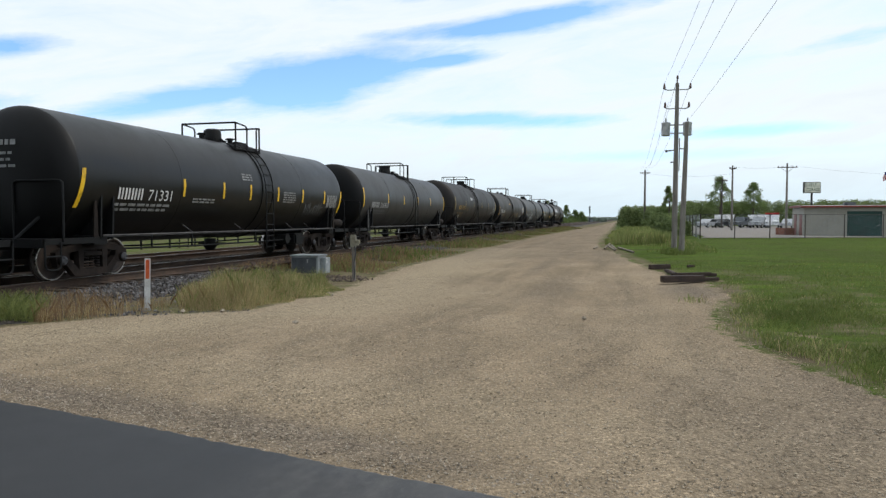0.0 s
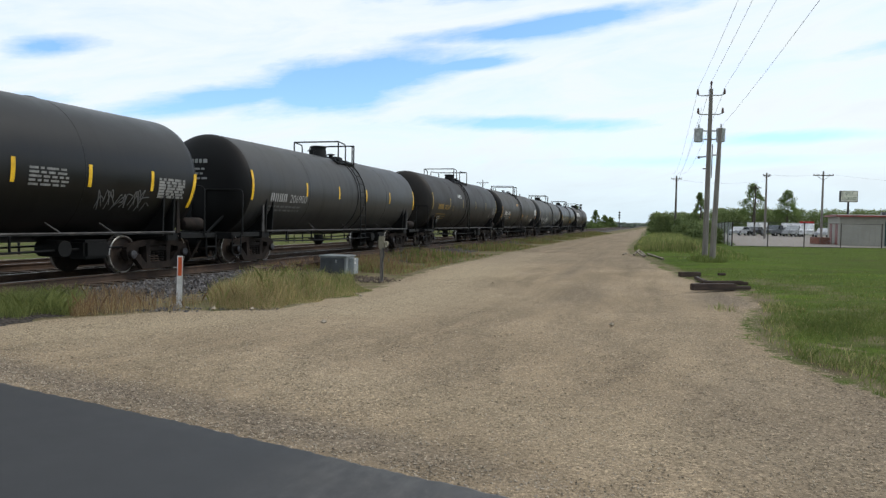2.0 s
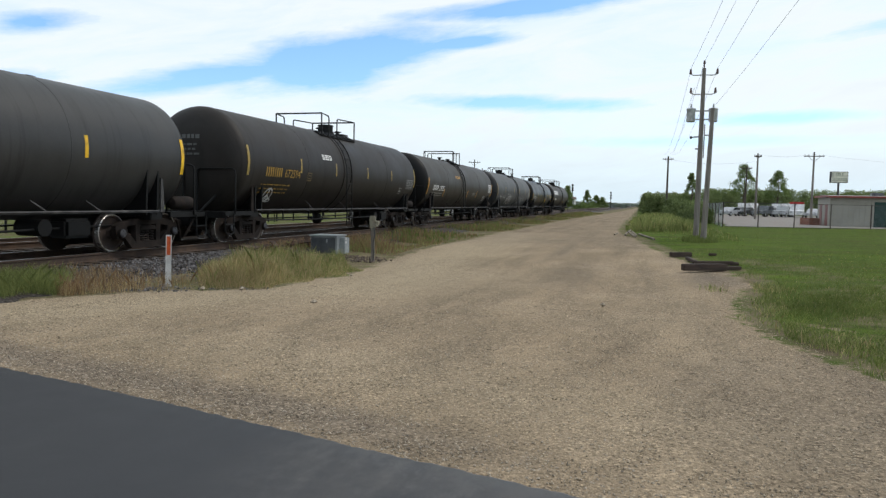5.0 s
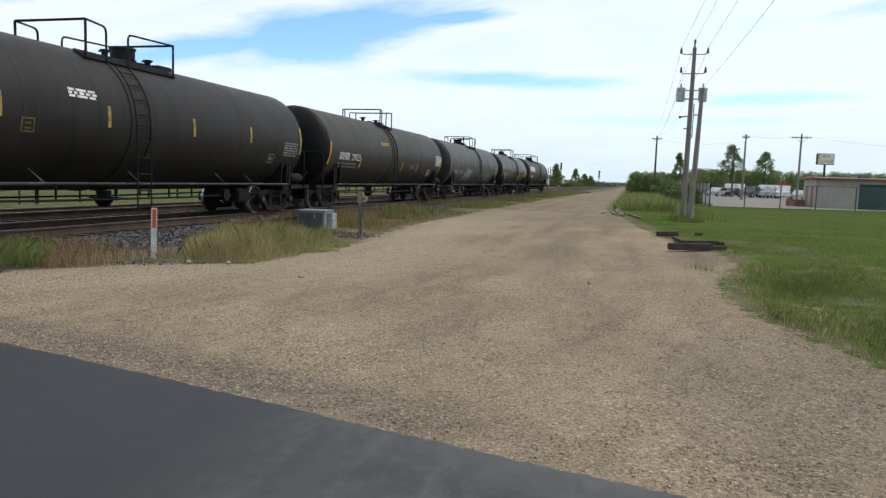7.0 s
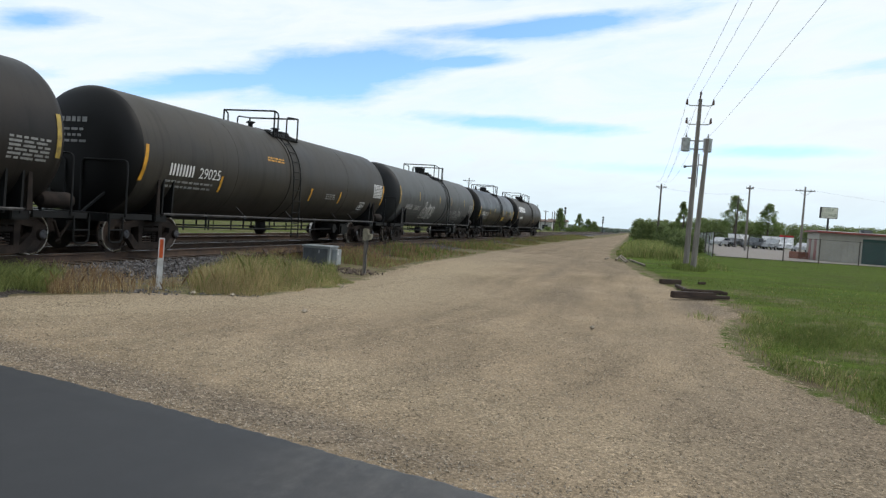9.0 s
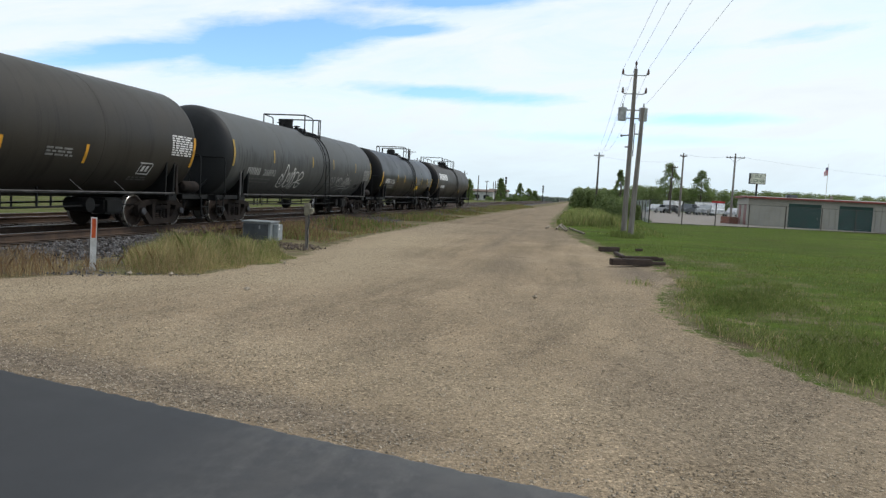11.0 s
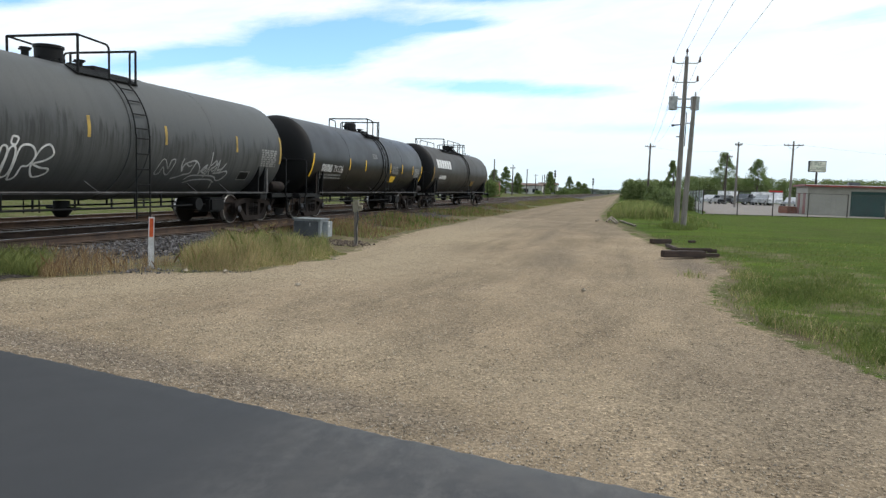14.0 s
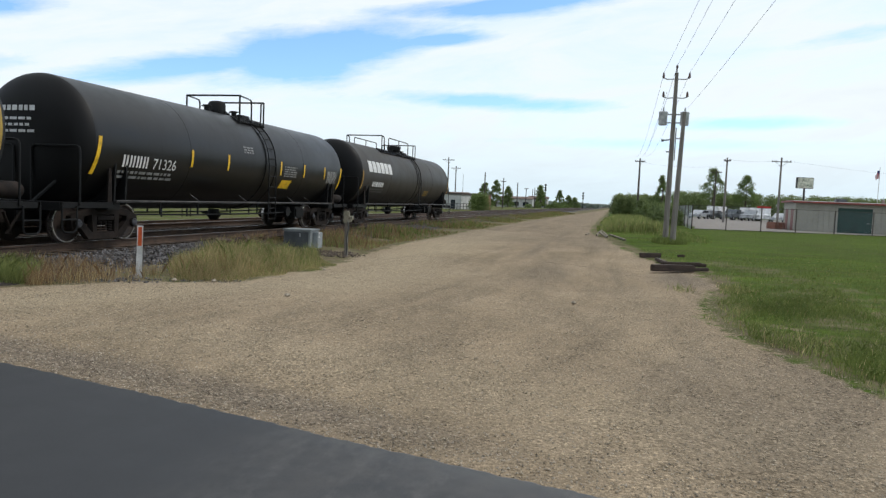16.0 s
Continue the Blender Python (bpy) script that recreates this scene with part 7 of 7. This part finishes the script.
    blades("tall_grass", p[sp >= 0.86], 0.30, 0.85, 0.012, "dry_grass", 92, "tall dry grass heaped along the road verge", 0.35, tall=rise[sp >= 0.86])
    p = scatter(22000, -1.9, 4.6, 36, 100, lambda x, y, r: (x > Rt(y) + np.where(y < 45, 1.6, 0.3)) & (clump(x, y, 0.4, 8) > 0.3), 72)
    sp = np.random.default_rng(10).random(len(p))
    blades("rank_grass", p[sp < 0.93], 0.06, 0.24, 0.012, "lawn", 73, "rank roadside grass before the bushes")
    blades("dry_grass", p[sp >= 0.93], 0.10, 0.32, 0.006, "dry_grass", 74, "dry roadside grass before the bushes")


def stones(name, pts, s0, s1, mat, seed, label, flat=0.7):
    """Loose angular stones: squashed, turned octahedra with uneven corners."""
    r = np.random.default_rng(seed)
    n = len(pts)
    base = np.array([(1, 0, 0), (0, 1, 0), (-1, 0, 0), (0, -1, 0), (0, 0, 1), (0, 0, -1)], float)
    v = base[None] * (0.65 + 0.6 * r.random((n, 6, 1)))
    v += r.normal(size=(n, 6, 3)) * 0.14
    size = s0 * (s1 / s0) ** (r.random(n) ** 2.2)
    v *= size[:, None, None] * np.array([1, 0.85, flat])
    a = r.random(n) * 6.283
    c, s = np.cos(a)[:, None], np.sin(a)[:, None]
    v = np.stack([v[..., 0] * c - v[..., 1] * s, v[..., 0] * s + v[..., 1] * c, v[..., 2]], -1)
    v += pts[:, None]
    v[..., 2] += (size * flat * 0.35)[:, None]
    f = np.array([(0, 1, 4), (1, 2, 4), (2, 3, 4), (3, 0, 4), (1, 0, 5), (2, 1, 5), (3, 2, 5), (0, 3, 5)])
    me = bpy.data.meshes.new(name)
    me.from_pydata(v.reshape(-1, 3).tolist(), [], (f[None] + 6 * np.arange(n)[:, None, None]).reshape(-1, 3).tolist())
    me.materials.append(M[mat])
    tagged(new(name, me), label, "gravel", kind="stuff")


def scrap_heap():
    """Rusty plates and joint bars thrown down beside the rail."""
    heap = empty("scrap_heap", "heap of rusty track plates and bars beside the rail", "scrap metal", m=pose(-10.1, 18.9, 0.13))
    r = random.Random(17)
    for i in range(22):
        bm = bmesh.new()
        box(bm, r.uniform(0.08, 0.2), r.uniform(0.2, 0.75), r.uniform(0.03, 0.09), 0, 0, 0, bevel=0.008)
        ob = part("rusty_bar", bm, M["rail_side"], heap)
        ob.matrix_basis = pose(r.uniform(-0.28, 0.28), r.uniform(-2.2, 2.0), 0.04 + r.uniform(0, 0.2), r.uniform(-14, 14), r.uniform(-20, 20), r.uniform(-40, 40))


def build_stones():
    def road(x, y, r):
        return (x > edge_x(LEFT_EDGE, y) - 0.1) & (x < edge_x(RIGHT_EDGE, y) + 0.2) & (y > 3.95 - 0.228 * x + 0.05) & (r.random(len(x)) < np.clip(7.0 / y, 0.15, 1) ** 1.4)
    stones("road_gravel", scatter(240000, -9.5, 4.5, 3.0, 20, road, 80), 0.0036, 0.0120, "pebble", 81, "loose crushed limestone chips on the track road")

    def rim(x, y, r):
        d = y - (3.95 - 0.228 * x)
        return (d > -0.02) & (d < 1.1) & (r.random(len(x)) < np.clip(1.1 - d, 0.1, 1) * np.clip(0.55 - 0.12 * x, 0.2, 1))
    stones("edge_gravel", scatter(60000, -9.0, 3.5, 3.0, 7.5, rim, 82), 0.005, 0.015, "edge_stone", 83, "dark loose chips along the asphalt edge")

    def bed(x, y, r):
        return (x > -10.9) & ((x < -9.3) | (r.random(len(x)) < 0.22)) & (x < edge_x(LEFT_EDGE, y) - 0.25) & (y > 9.2 - 0.9 * (x + 9)) & ((y < 14) | (x < -9.6)) & (y - 11.2 < (-7.6 - x) * 2.2 + 0.6) & (r.random(len(x)) < np.clip(1.3 - (y - 9) * 0.04, 0.3, 1))
    p = scatter(9000, -10.9, -8.1, 8.0, 30, bed, 84)
    p[:, 2] = np.interp(p[:, 0], (-10.75, -10.2, -9.4, -8.5), (0.19, 0.12, 0.01, -0.02))
    stones("ballast_stones", p, 0.025, 0.060, "ballast_rock", 85, "sharp grey ballast stones spilling from the track", 0.8)
    p = scatter(5000, -14.9, -10.7, 4, 30, lambda x, y, r: np.ones(len(x), bool), 86)
    p[:, 2] = 0.17
    stones("ballast_stones", p, 0.025, 0.055, "ballast_brown", 87, "brown-stained ballast stones between the rails", 0.8)
    p = scatter(1500, -9.4, -6.6, 16.9, 20.0, lambda x, y, r: ((x + 8.0) / 1.2) ** 2 + ((y - 18.3) / 1.1) ** 2 < r.random(len(x)) * 1.2, 93)
    stones("spilled_ballast", p, 0.02, 0.055, "ballast_brown", 94, "dark ballast stones spilled round the junction post", 0.8)
    p = scatter(900, -9.6, -6.6, 10.2, 11.7, lambda x, y, r: (np.abs(x - edge_x(LEFT_EDGE, y) + 0.15) < 0.5 * r.random(len(x))), 95)
    stones("spilled_ballast", p, 0.012, 0.040, "ballast_rock", 96, "dark ballast stones spilled along the gravel edge", 0.8)
    for x, y, s in ((-5.074, 10.316, 0.06), (-0.62, 11.86, 0.05), (-6.95, 11.25, 0.055), (-6.1, 14.2, 0.05), (-7.55, 10.95, 0.06)):
        stones("stone", np.array([(x, y, 0.0)]), s, s * 1.01, "edge_stone", int(x * -10), "fist-sized loose stone on the gravel")


M["edge_stone"] = stone_mat("edge_stone", (0.13, 0.108, 0.083), (0.42, 0.36, 0.28))
M["ballast_brown"] = stone_mat("ballast_brown", (0.04, 0.03, 0.024), (0.13, 0.10, 0.08))

marker_post()
relay_box()
pillar()
scrap_heap()
timber(0.94, 18.95, 2.02, 19.52, 0.02, 0.18, 0.17)
timber(1.30, 20.90, 2.52, 21.30, 0.02, 0.16, 0.10)
timber(1.28, 20.30, 2.35, 20.95, 0.11, 0.09, 0.06)
timber(1.42, 19.35, 2.42, 19.95, 0.02, 0.13, 0.09)
timber(0.80, 23.85, 1.44, 24.25, 0.02, 0.16, 0.15)
timber(1.26, 22.90, 1.43, 21.40, 0.02, 0.12, 0.09)
timber(2.06, 25.10, 2.30, 25.25, 0.02, 0.09, 0.08)
log((-1.02, 38.9, 0.06), (-0.80, 40.6, 0.26), 0.055)
log((-0.90, 39.9, 0.20), (-0.46, 37.0, 0.06), 0.055)
log((-0.72, 40.6, 0.20), (-0.40, 38.2, 0.06), 0.050)
log((-0.33, 40.4, 0.07), (0.44, 35.2, 0.06), 0.055)
log((-1.60, 39.3, 0.05), (-1.50, 41.4, 0.05), 0.04)
pole_pair()
utility_pole(3.25, 125, 10.0, (0, 0), 0.2, "dark_pole", "dark utility pole with a small crossarm beside the road", ((9.45, 1.7),))
utility_pole(13.66, 100, 8.7, (0, 0), 0.16, "pole_wood", "wooden utility pole with a small transformer", ((8.3, 0.9),))
utility_pole(15.5, 125, 8.4, (0, 0), 0.15, "dark_pole", "dark utility pole behind the yard", ((8.0, 1.6),))
utility_pole(22.27, 110, 9.6, (0, 0), 0.18, "pole_wood", "wooden utility pole with a long crossarm", ((9.0, 2.6),))
build_wires()
fence_run([yard_place(s) for s in (0, 3.02, 6.14, 9.31, 12.9, 16.5, 20.0, 23.5, 27.0, 30.5)], 2.05, "chain-link fence with dark posts along the lawn")
fence_run([(6.0, 61.5), (6.1, 66), (6.25, 71), (6.4, 76), (6.6, 82), (6.8, 88), (7.0, 95)], 2.05, "chain-link fence running back along the yard", "chain_dense")
storage_building()
storage_sign()
flag()
lot()
build_trees()
build_far_left()
build_grass()
build_stones()
build_ties()
motions()
